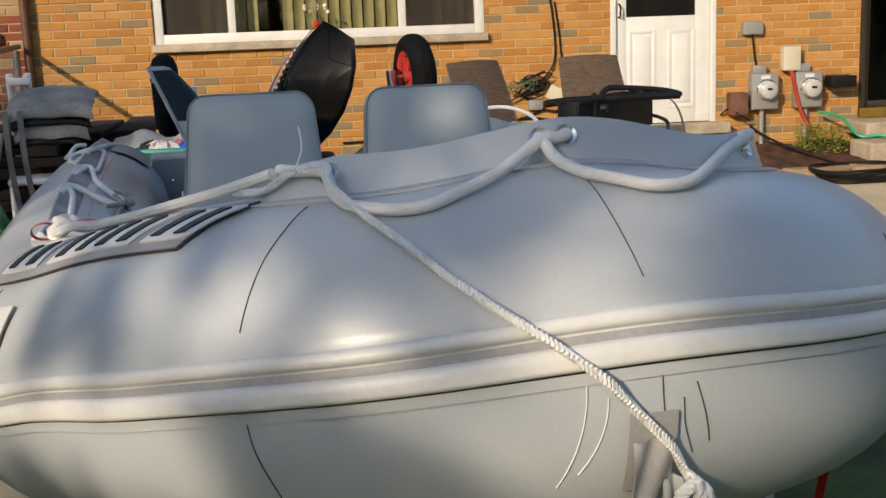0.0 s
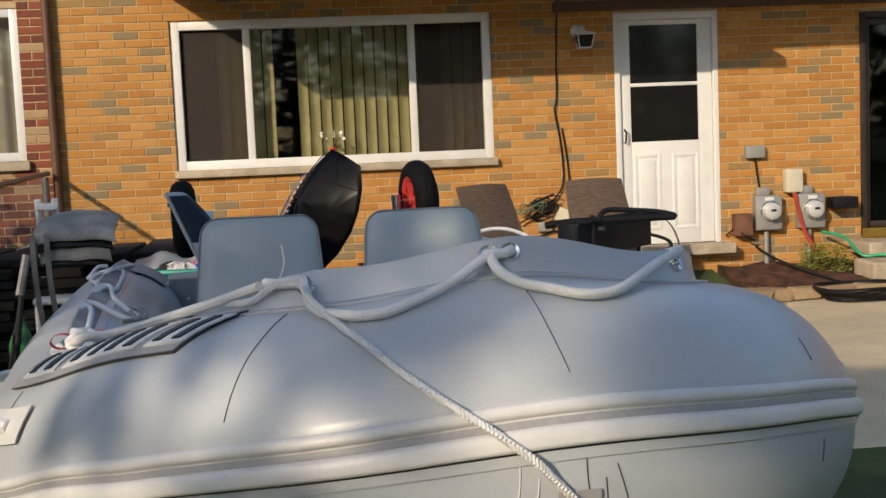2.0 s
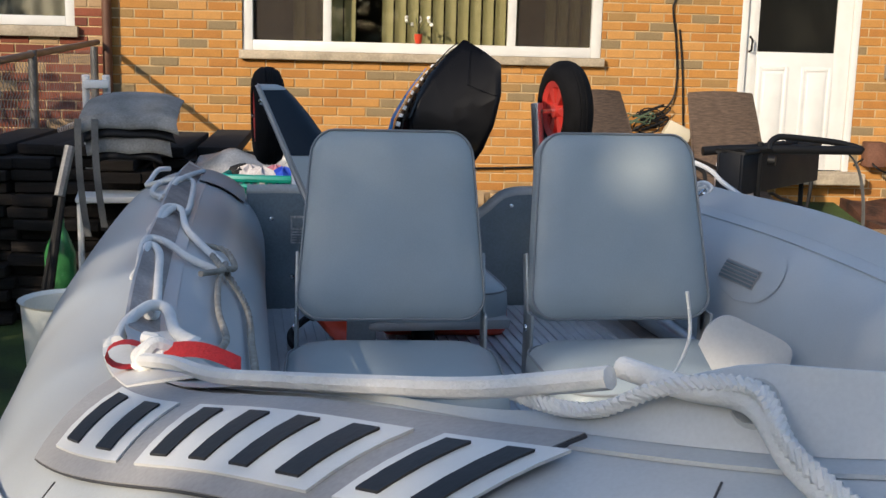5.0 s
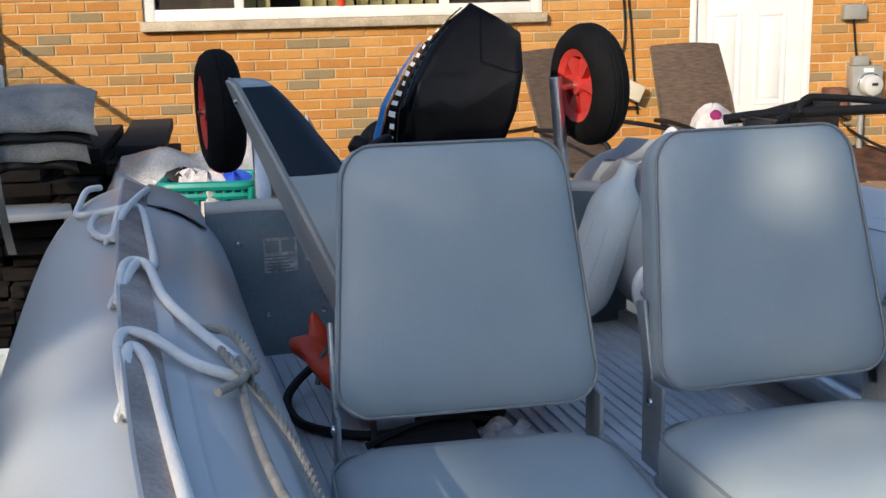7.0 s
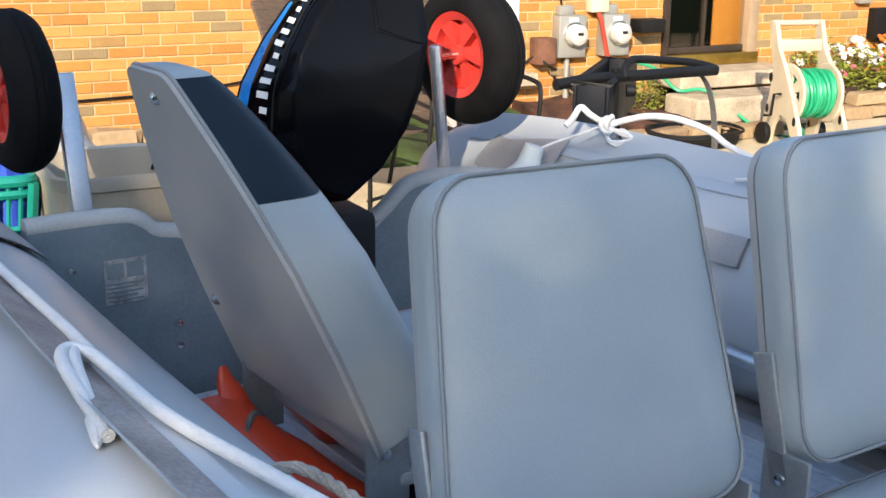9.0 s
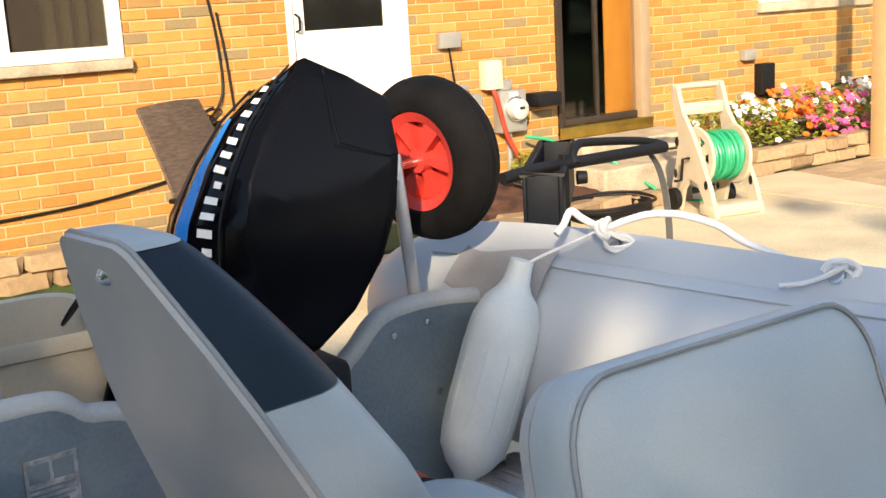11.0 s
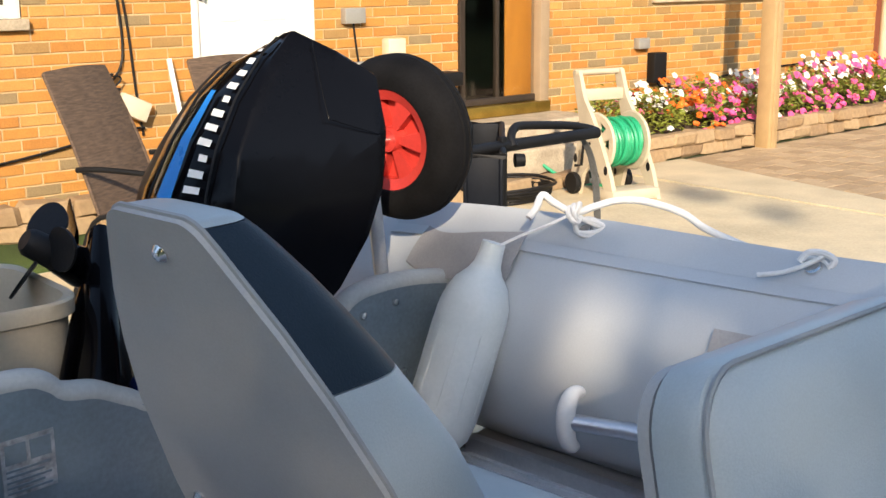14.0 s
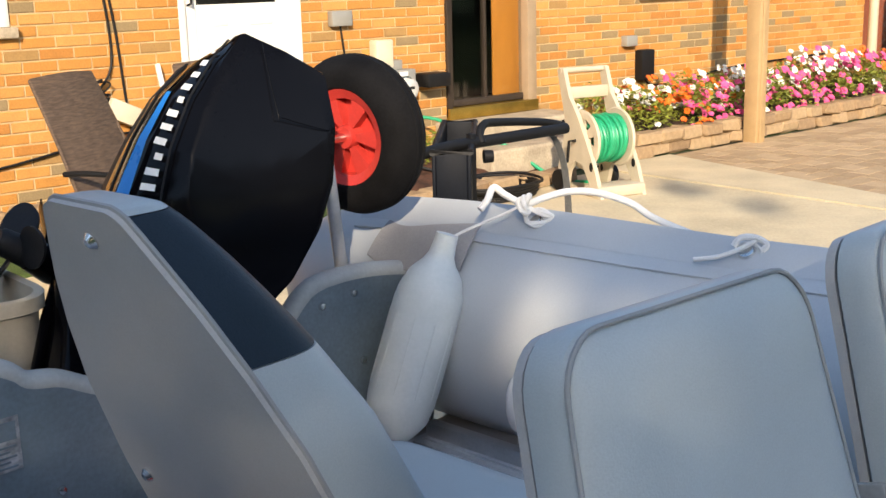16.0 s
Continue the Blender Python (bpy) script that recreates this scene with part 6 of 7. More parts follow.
part("tray", box(-0.19, -0.26, 0.0, 0.19, -0.08, 0.08, 0.02), M_beige, reel)
for x in (-0.21, 0.21):
    part("wheel", lathe([(0, -0.02), (0.07, -0.02), (0.075, 0), (0.07, 0.02), (0, 0.02)], 24, pose(x, 0.17, 0.075, 0, 90, 0)), M_blackmatt, reel)
part("crank", tube([(-0.2, 0, 0.36), (-0.25, 0, 0.36), (-0.25, 0.02, 0.22), (-0.30, 0.02, 0.22)], 0.01, 8), M_blackmatt, reel)
gh = thing("garden_hose", Matrix.Identity(4), label="green garden hose running over the steps", category="hose")
part("hose", tube(curve([(1.86, -0.12, 0.30), (1.98, -0.3, 0.26), (2.05, -0.5, 0.12), (2.25, -0.6, 0.11), (2.45, -0.95, GZ + 0.02), (2.5, -1.3, GZ + 0.02), (2.40, -1.40, GZ + 0.10)], 8), 0.013, 8), M_green, gh)
bh = thing("cable_coil", Matrix.Translation((1.71, -1.13, GZ)), label="coiled black cable lying on the patio", category="cable")
for k in range(7):
    part("cable", tube([((0.26 + 0.015 * k) * math.cos(a) + 0.02 * math.sin(k), (0.22 + 0.01 * k) * math.sin(a), 0.012 + 0.016 * k + 0.006 * math.sin(3 * a + k)) for a in (q * math.pi / 16 for q in range(32))], 0.010, 6, True), M_blackmatt, bh)
part("lead", tube(curve([(0.2, 0.1, 0.05), (0.0, 0.5, 0.1), (-0.3, 0.9, 0.24), (-0.42, 1.2, 0.36)], 8), 0.011, 6), M_blackmatt, bh)


# ---- plants ----
def leaves(n, center, size, leaf, seed, flat=0.6):
    """Many small folded leaves in a clump."""
    rnd = random.Random(seed)
    vs, fs = [], []
    for _ in range(n):
        d = Vector((rnd.gauss(0, 1), rnd.gauss(0, 1), rnd.gauss(0, 1))).normalized() * rnd.uniform(0.35, 1.0) ** 0.6
        c = Vector(center) + Vector((d.x * size[0], d.y * size[1], d.z * size[2]))
        m = Euler((rnd.uniform(-1, 1) * flat + 0.3, rnd.uniform(-1, 1) * flat, rnd.uniform(0, 6.28))).to_matrix()
        l = leaf * rnd.uniform(0.6, 1.3)
        k = len(vs)
        vs += [c + m @ Vector(q) for q in ((0, -l, 0), (l * 0.45, 0, l * 0.15), (0, l, -l * 0.2), (-l * 0.45, 0, l * 0.15))]
        fs += [(k, k + 1, k + 2), (k, k + 2, k + 3)]
    return [(vs, fs)]


shrub = thing("shrub", Matrix.Translation((1.80, -0.34, 0.0)), label="small yellow-green shrub in the mulch bed", category="shrub")
tw = []
for k in range(9):
    a = k * 0.7
    tw += tube([(0, 0, -0.12), (0.08 * math.cos(a), 0.06 * math.sin(a), 0.02), (0.18 * math.cos(a), 0.12 * math.sin(a), 0.12)], 0.005, 5)
part("branch", tw, M_bark, shrub)
part("crown", leaves(900, (0, 0, 0.06), (0.25, 0.19, 0.17), 0.018, 3) + leaves(250, (-0.1, 0, 0.12), (0.14, 0.12, 0.13), 0.018, 4), M_leaf, shrub)
rnd = random.Random(5)
edge = thing("bed_edging", Matrix.Identity(4), label="rough tan stones edging the mulch bed", category="stones")


def stone_mesh(seed, sx, sy, sz):
    r = random.Random(seed)
    bm = bmesh.new()
    bmesh.ops.create_cube(bm, size=1)
    bmesh.ops.bevel(bm, geom=bm.edges[:], offset=0.14, segments=1, affect="EDGES")
    for v in bm.verts:
        v.co = Vector((v.co.x * sx, v.co.y * sy, v.co.z * sz)) + Vector((r.uniform(-1, 1), r.uniform(-1, 1), r.uniform(-1, 1))) * 0.012
    me = bpy.data.meshes.new("stone")
    bm.to_mesh(me)
    bm.free()
    me.materials.append(M_edgestone)
    return me


STONES = [stone_mesh(k, 0.28, 0.17, 0.10) for k in range(6)]


def stone(parent, x, y, z, rz, k=0, scale=1.0):
    ob = new("stone", STONES[k % 6])
    ob.parent = parent
    ob.matrix_basis = pose(x, y, z, 0, 0, rz) @ Matrix.Diagonal((scale, scale, scale, 1))


for k in range(6):
    stone(edge, 1.05 + 0.27 * k, -1.02 + 0.03 * math.sin(k), GZ + 0.05, rnd.uniform(-8, 8), k)
stone(edge, 0.62, -1.35, GZ + 0.05, 10, 1, 2.0)

bed = thing("flower_bed", Matrix.Identity(4), label="raised stone-edged bed full of pink, white and orange petunias", category="flower bed")
part("soil", slab(lambda u, v: (3.55 + 4.6 * u, -0.72 + 0.72 * v, GZ + 0.16 + 0.08 * v), 20, 5, (0, 0, -0.16)), M_soil, bed)
for row in range(2):
    for k in range(18):
        stone(bed, 3.55 + 0.26 * k + 0.13 * row, -0.76 - 0.02 * row * 0 + rnd.uniform(-0.02, 0.02), GZ + 0.05 + 0.10 * row, rnd.uniform(-6, 6), k + row)
fol = []
for k in range(26):
    x = 3.5 + 0.185 * k
    fol += leaves(330, (x, -0.42 + 0.12 * math.sin(k * 2.1), GZ + 0.32 + 0.06 * math.sin(k * 1.3)), (0.20, 0.33, 0.21), 0.026, 40 + k)
part("foliage", fol, M_leaf, bed)
tagged(bed.children[-1], kind="stuff")


def bloom(n, pick, seed):
    r = random.Random(seed)
    vs, fs = [], []
    done = 0
    while done < n:
        x = r.uniform(3.5, 8.1)
        y, z = r.uniform(-0.78, -0.15), 0
        if r.random() > pick(x, y):
            continue
        z = GZ + 0.30 + 0.20 * (y + 0.78) + r.uniform(-0.06, 0.16) + (0.1 if x > 6.4 else 0)
        if y < -0.68:
            z = GZ + r.uniform(0.16, 0.34)
        rr = r.uniform(0.028, 0.044)
        m = Euler((r.uniform(0.6, 1.3), 0, r.uniform(-0.8, 0.3))).to_matrix()
        k = len(vs)
        c = Vector((x, y, z))
        vs.append(c + m @ Vector((0, 0, -0.012)))
        for j in range(10):
            a = j * math.pi / 5
            q = rr * (1.0 if j % 2 == 0 else 0.82)
            vs.append(c + m @ Vector((q * math.cos(a), q * math.sin(a), 0.006 * (j % 2))))
        fs += [(k, k + 1 + j, k + 1 + (j + 1) % 10) for j in range(10)]
        done += 1
    return [(vs, fs)]


gauss = lambda x, c, w: math.exp(-((x - c) / w) ** 2)
for nm, mt, n, pk, lb in (("pink_blossom", M_pink, 250, lambda x, y: 0.04 + (0.9 if y < -0.6 else 0.25) * (gauss(x, 4.75, 0.35) + gauss(x, 6.0, 0.5) + gauss(x, 7.2, 0.6)), "magenta-pink petunias"), ("orange_blossom", M_orange, 75, lambda x, y: gauss(x, 4.35, 0.25) + 0.4 * gauss(x, 5.0, 0.2) + 0.25 * gauss(x, 7.6, 0.3), "orange petunias"), ("white_blossom", M_petalwhite, 190, lambda x, y: (0.9 if y > -0.62 else 0.25) * (gauss(x, 4.0, 0.35) + gauss(x, 5.0, 0.4) + gauss(x, 5.8, 0.4) + gauss(x, 6.9, 0.4)), "white petunias")):
    o = part(nm, bloom(n, pk, len(nm)), mt, bed, lb)
    tagged(o, kind="stuff")

# ---- paved drive, posts and gate ----
drive = solid("drive_bed", box(3.02, -4.6, GZ - 0.1, 10.3, -0.84, GZ - 0.004), M_soil, smooth=False, label="sand bed under the brick-paved drive", category="drive", kind="structure")
for x, y, t in ((4.90, -0.94, 2.6), (7.85, -1.06, 2.6)):
    p = thing("carport_post", Matrix.Translation((x, y, GZ)), label="square tan-painted wooden post on the paved drive", category="post", group="carport posts")
    part("post", box(-0.065, -0.065, 0.0, 0.065, 0.065, t, 0.006), M_post, p)
    part("trim", box(-0.03, -0.075, 0.0, 0.03, -0.066, t, 0.004), M_post, p)


def mesh_fence(parent, a, b, z0, z1, step=0.06, r=0.002):
    """Chain-link wire between two places: zigzag wires that meet peak to peak."""
    a, b = Vector(a), Vector(b)
    n = int(2 * (b - a).length / step)
    d = (b - a) / n
    side = d.normalized().cross(Vector((0, 0, 1)))
    rows = int(2 * (z1 - z0) / step)
    geo = []
    for i in range(n):
        geo += tube([a + d * (i + (k + i) % 2) + side * (0.003 if k % 2 else -0.003) + Vector((0, 0, z0 + (z1 - z0) * k / rows)) for k in range(rows + 1)], r, 3)
    return part("wire_mesh", geo, M_galv, parent, "galvanised diamond wire mesh")


fence = thing("chain_link_fence", Matrix.Identity(4), label="weathered chain-link fence between the yards", category="fence", kind="structure")
FA, FB = Vector((-4.73, -6.2, 0)), Vector((-4.68, -0.10, 0))
mesh_fence(fence, FA, FB, GZ + 0.04, 1.05)
part("top_rail", tube([FA + Vector((0, 0, 0.92)), (-4.71, -3.0, 1.0), (-4.70, -1.6, 1.05), FB + Vector((0, 0, 1.10))], 0.021, 10), M_galv, fence)
for y in (-5.9, -3.75, -1.72, -0.12):
    part("post", tube([(-4.70, y, GZ), (-4.70, y, 1.07)], 0.027, 10), M_galv, fence)
part("low_rail", tube([(-4.9, -2.9, 0.42), (-4.75, -0.3, 0.55)], 0.02, 8), M_white, fence)
hedge = thing("dark_hedge", Matrix.Identity(4), label="shaded green shrubs beyond the fence", category="hedge")
hg = []
for k in range(9):
    hg += leaves(620, (-5.35 - 0.25 * (k % 3), -5.8 + 0.6 * k, 0.22 + 0.08 * (k % 2)), (0.45, 0.45, 0.46), 0.05, 90 + k)
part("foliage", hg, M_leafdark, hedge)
part("branch", tube([(-5.6, -5.6, GZ), (-5.6, -4, 0.2)], 0.03, 6) + tube([(-5.7, -2, GZ), (-5.6, -1.4, 0.3)], 0.03, 6), M_bark, hedge)
gate = thing("chain_link_gate", Matrix.Identity(4), label="chain-link gate across the drive", category="gate", kind="structure")
mesh_fence(gate, (8.25, -0.15, 0), (11.0, -2.6, 0), GZ + 0.05, 1.3, 0.09)
part("gate_post", tube([(8.22, -0.1, GZ), (8.22, -0.1, 1.9)], 0.05, 12), M_beige, gate, "pale painted gate post")
part("gate_frame", tube([(8.25, -0.15, 1.3), (11.0, -2.6, 1.3)], 0.02, 8) + tube([(8.25, -0.15, GZ + 0.05), (11.0, -2.6, GZ + 0.05)], 0.02, 8), M_galv, gate)

# ---- beyond the gate ----
solid("side_drive", extrude([(10.31, -7.0), (24.0, -7.0), (24.0, 1.49), (8.3, 1.49), (8.3, -0.835), (10.31, -0.835)], 0.097, "z", GZ - 0.1), M_concrete, smooth=False, label="pale concrete drive beyond the gate", category="drive", kind="structure")
bin1 = thing("barrel", Matrix.Translation((11.3, 1.17, GZ)), label="dark blue barrel with a yellow-green label", category="barrel")
part("barrel", lathe([(0, 0), (0.2, 0), (0.21, 0.02), (0.21, 1.0), (0.2, 1.05), (0, 1.05)], 24), M_navy, bin1)
part("label", slab(lambda u, v: (0.2125 * math.cos(3.3 + 1.5 * u), 0.2125 * math.sin(3.3 + 1.5 * u), 0.44 + 0.24 * v), 12, 2, (0, 0, 0.002)), M_yellow, bin1, "yellow-green paper label")
for k in range(3):
    part("bar", slab(lambda u, v: (0.2145 * math.cos(3.5 + 1.1 * u), 0.2145 * math.sin(3.5 + 1.1 * u), 0.49 + 0.06 * k + 0.028 * v), 10, 2, (0, 0, 0.002)), M_tealbin, bin1)
bin2 = thing("teal_bin", Matrix.Translation((11.9, 1.16, GZ)), label="teal plastic bin behind the gate", category="bin")
part("bin", lathe([(0, 0), (0.22, 0), (0.25, 0.8), (0.265, 0.8), (0.265, 0.86), (0, 0.86)], 24), M_tealbin, bin2)
truck = thing("pickup_truck", pose(12.86, -0.95, GZ, 0, 0, 35), label="dark parked vehicle behind the chain-link gate", category="vehicle")
part("body", box(-0.95, -1.62, 0.42, 0.95, 1.62, 1.15, 0.12, 3) + box(-0.85, -0.9, 1.1, 0.85, 0.9, 1.75, 0.2, 3), M_black, truck)
for x in (-0.9, 0.9):
    for y in (-1.2, 1.2):
        wt = part("wheel", lathe([(0.2, -0.11), (0.34, -0.12), (0.38, -0.09), (0.385, 0), (0.38, 0.09), (0.34, 0.12), (0.2, 0.11)], 32, pose(x, y, 0.385, 0, 90, 0)), M_rubber, truck)
        part("rim", lathe([(0, -0.06), (0.06, -0.09), (0.21, -0.10), (0.215, 0.10), (0.06, 0.09), (0, 0.06)], 24, pose(x, y, 0.385, 0, 90, 0)), M_alu, wt)
nb = thing("neighbour_house", Matrix.Translation((15.5, 1.5, GZ)), label="red brick neighbouring house with white trim", category="house")
part("wall", box(-4.5, 0, 0, 6, 6, 3.2), M_red, nb, smooth=False)
part("roof", loft([[(-4.8, -0.3, 3.2), (6.3, -0.3, 3.2), (6.3, 6.3, 3.2), (-4.8, 6.3, 3.2)], [(-4.8, 3, 5), (6.3, 3, 5), (6.3, 3.1, 5), (-4.8, 3.1, 5)]]), M_roof, nb, smooth=False)
part("trim", box(-3.2, -0.05, 0.0, -2.9, 0.0, 2.4, 0.01), M_white, nb)

# ---- shaded corner by the fence ----
pile = thing("timber_stack", Matrix.Identity(4), label="dark stack of old timber against the fence", category="timber stack")
rnd = random.Random(9)
for k in range(15):
    for j in range(6):
        x = -4.55 + 0.20 * j + rnd.uniform(-0.03, 0.03)
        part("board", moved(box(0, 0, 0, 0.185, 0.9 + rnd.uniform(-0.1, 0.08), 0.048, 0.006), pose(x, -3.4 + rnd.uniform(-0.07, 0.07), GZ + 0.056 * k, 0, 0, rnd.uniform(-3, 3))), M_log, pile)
chair = thing("white_chair", pose(-3.965, -3.42, GZ, 0, 0, 10), label="white plastic garden chair holding a folded canvas", category="chair")
for x in (-0.045, 0.045):
    part("post", tube([(x, 0.2, 0), (x, 0.16, 0.75), (x, 0.10, 1.15)], 0.018, 8), M_white, chair)
for k in range(4):
    part("slat", box(-0.058, 0.095 - 0.012 * k, 0.70 + 0.13 * k, 0.058, 0.12 - 0.012 * k, 0.74 + 0.13 * k, 0.008), M_white, chair)
part("seat", box(-0.09, -0.20, 0.60, 0.26, 0.18, 0.63, 0.01), M_white, chair)
for x, y in ((-0.07, -0.18), (0.24, -0.18), (0.24, 0.15)):
    part("leg", tube([(x, y, 0), (x, y, 0.605)], 0.014, 8), M_white, chair)
bag = thing("folded_canvas", Matrix.Identity(4), label="folded grey canvas cover with hanging straps", category="canvas cover")


def drape(x0, x1, z0, back, reach, drop, seed):
    """A fold of canvas: flat on top, rolled over the front and hanging."""
    def at(u, v):
        x = x0 + (x1 - x0) * u
        wav = 0.006 * math.sin(7 * u + seed) + 0.003 * math.sin(15 * u + 3 * v + seed)
        droop = 0.035 * abs(2 * u - 1) ** 3
        if v < 0.55:
            f = v / 0.55
            return (x + 0.02 * f, back - reach * f, z0 - droop - 0.075 * f * f + wav * f)
        f = (v - 0.55) / 0.45
        return (x + 0.02 + 0.015 * f, back - reach - 0.035 * math.sin(math.pi * 0.5 * f) + wav, z0 - droop - 0.075 - drop * f * (1 - 0.25 * abs(2 * u - 1)))
    return slab(at, 22, 22, (0, 0.004, -0.008))


part("cover", drape(-3.98, -3.57, 0.935, -3.42, 0.36, 0.055, 0.5), M_tarp, bag)
part("dark_lining", drape(-3.965, -3.585, 0.890, -3.45, 0.325, 0.045, 2.0), M_blackmatt, bag, "black lining between the folds")
part("under_fold", drape(-3.955, -3.60, 0.862, -3.46, 0.318, 0.085, 1.2), M_tarp, bag)
part("under_fold", drape(-3.93, -3.64, 0.80, -3.47, 0.30, 0.05, 2.6), M_blackmatt, bag)
for x, l in ((-3.965, 0.50), (-3.895, 0.46)):
    part("strap", slab(lambda u, v: (x + 0.028 * u + 0.03 * v * v, -3.825 - 0.02 * math.sin(3 * v), 0.84 - l * v), 2, 10, (0, 0.003, 0)), M_strapgrey, bag)
jug = thing("plastic_tub", Matrix.Translation((-3.72, -5.0, GZ)), label="translucent white plastic tub beside the boat", category="tub")
part("tub", lathe([(0, 0), (0.12, 0), (0.15, 0.48), (0.16, 0.49), (0.14, 0.48), (0.11, 0.01), (0, 0.01)], 24), M_fender, jug)
bottle = thing("green_bottle", Matrix.Translation((-3.935, -4.24, GZ)), label="green plastic bottle standing beside the boat", category="bottle")
part("bottle", lathe([(0, 0), (0.055, 0), (0.06, 0.02), (0.06, 0.50), (0.03, 0.58), (0.02, 0.60), (0.02, 0.63), (0, 0.63)], 18), M_greenglass, bottle)
pole = thing("folded_stroller", Matrix.Identity(4), label="folded black tube frame leaning by the boat", category="frame")
part("tube", tube([(-3.95, -4.6, GZ), (-3.86, -4.4, 0.72)], 0.014, 8) + tube([(-4.02, -4.5, GZ), (-3.90, -4.3, 0.6)], 0.014, 8), M_blackmatt, pole)
part("grip", tube([(-3.88, -4.44, 0.60), (-3.85, -4.38, 0.78)], 0.02, 8), M_galv, pole)
basket = thing("laundry_basket", pose(-3.155, -4.07, -0.010, 0, 0, -6), label="teal plastic basket of clothes behind the boat", category="basket")
BW, BD = 0.30, 0.24
part("rim", tube([(a, b, 0.655) for a, b in rounded(BW, BD, 0.04, 4)], 0.016, 8, True), M_teal, basket)
part("band", tube([(a * 0.98, b * 0.98, 0.622) for a, b in rounded(BW, BD, 0.04, 4)], 0.012, 6, True), M_teal, basket)
part("band", tube([(a * 0.92, b * 0.92, 0.53) for a, b in rounded(BW, BD, 0.04, 4)], 0.010, 6, True), M_teal, basket)
for k in range(40):
    t = k / 40 * 4
    side, f = int(t), t - int(t)
    a, b = ((-0.5 + f, -0.5), (0.5, -0.5 + f), (0.5 - f, 0.5), (-0.5, 0.5 - f))[side]
    part("bar", tube([(a * BW, b * BD, 0.65), (a * BW * 0.86, b * BD * 0.86, 0.45)], 0.006 if k % 10 else 0.014, 5), M_teal, basket)
part("bottom", box(-0.135, -0.105, 0.44, 0.135, 0.105, 0.455, 0.005), M_teal, basket)
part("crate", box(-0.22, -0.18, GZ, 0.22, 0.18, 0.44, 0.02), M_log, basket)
for k, (mt, x, y) in enumerate(((M_cloth, -0.08, 0.0), (M_pinkcloth, 0.05, 0.04), (M_bluecloth, 0.11, -0.05), (M_cloth, 0.0, -0.07), (M_blackmatt, -0.13, 0.05))):
    c = thing("garment", pose(-3.155, -4.07, -0.010, 0, 0, -6) @ Matrix.Translation((x * 0.75, y * 0.8, 0.46)), label=("crumpled pale cloth", "crumpled pink cloth", "crumpled blue cloth", "crumpled white cloth", "crumpled dark cloth")[k] + " in the teal basket", category="clothes")
    part("cloth", loft([[(r * (0.07 + 0.018 * math.sin(3 * a + k)) * math.cos(a), r * (0.07 + 0.015 * math.sin(4 * a)) * math.sin(a), z + 0.01 * math.sin(5 * a + k)) for a in (q * math.pi / 9 for q in range(18))] for r, z in ((0.8, 0.0), (1.0, 0.1), (0.95, 0.17), (0.6, 0.215), (0.1, 0.23))]), mt, c)
tarp = thing("silver_tarp", Matrix.Identity(4), label="crumpled silver tarpaulin heaped behind the basket", category="tarpaulin")
part("sheet", slab(lambda u, v: (-3.66 + 1.05 * u, -3.85 + 0.9 * v, GZ + (0.80 + 0.10 * u) * min(1.0, 6 * u + 0.15, 5 * (1 - u) + 0.15) ** 0.6 * (0.72 + 0.28 * math.sin(math.pi * min(1, 1.3 * v))) + 0.03 * math.sin(21 * u + 5 * v) + 0.03 * math.sin(17 * v - 8 * u) + 0.02 * math.sin(40 * u * v)), 40, 30, (0, 0, -0.004)), M_silver, tarp)
tubd = thing("white_tub", Matrix.Translation((-2.835, -4.27, GZ + 0.045)), label="pale plastic tub behind the transom", category="tub")
tr = lambda w, h, z: [(a, b, z) for a, b in rounded(w, h, 0.085, 6)]
part("tub", loft([tr(0.28, 0.34, 0.18), tr(0.285, 0.345, 0.20), tr(0.33, 0.395, 0.76), tr(0.35, 0.415, 0.765), tr(0.352, 0.417, 0.795), tr(0.345, 0.41, 0.80), tr(0.318, 0.383, 0.795), tr(0.31, 0.375, 0.74), tr(0.27, 0.33, 0.22)]), M_beige, tubd)
part("foot", box(-0.12, -0.14, -0.045, 0.12, 0.14, 0.18, 0.02), M_blackmatt, tubd)
lowwall = thing("low_stone_wall", Matrix.Identity(4), label="low tan stone edging beside the lawn", category="stones")
for k in range(9):
    for r in range(2):
        stone(lowwall, -2.7 + 0.28 * k + 0.14 * r, -0.50, GZ + 0.12 + 0.1 * r, rnd.uniform(-5, 5), k + r)

# ---- shade tree behind the camera ----
# unseen tree, added to cast the dappled shade over the boat
tree = thing("shade_tree", Matrix.Translation((-10.4, -14.5, GZ)), label="unseen broad leafy tree added for dappled shade, with gaps in its crown", category="tree")
part("trunk", tube(curve([(0, 0, 0), (0.05, 0, 1.0), (-0.05, 0.05, 2.0), (0.05, 0, 3.6), (0.0, 0.1, 5.2)], 5), 0.2, 12, radii=[0.22 - 0.007 * k for k in range(21)]), M_bark, tree)
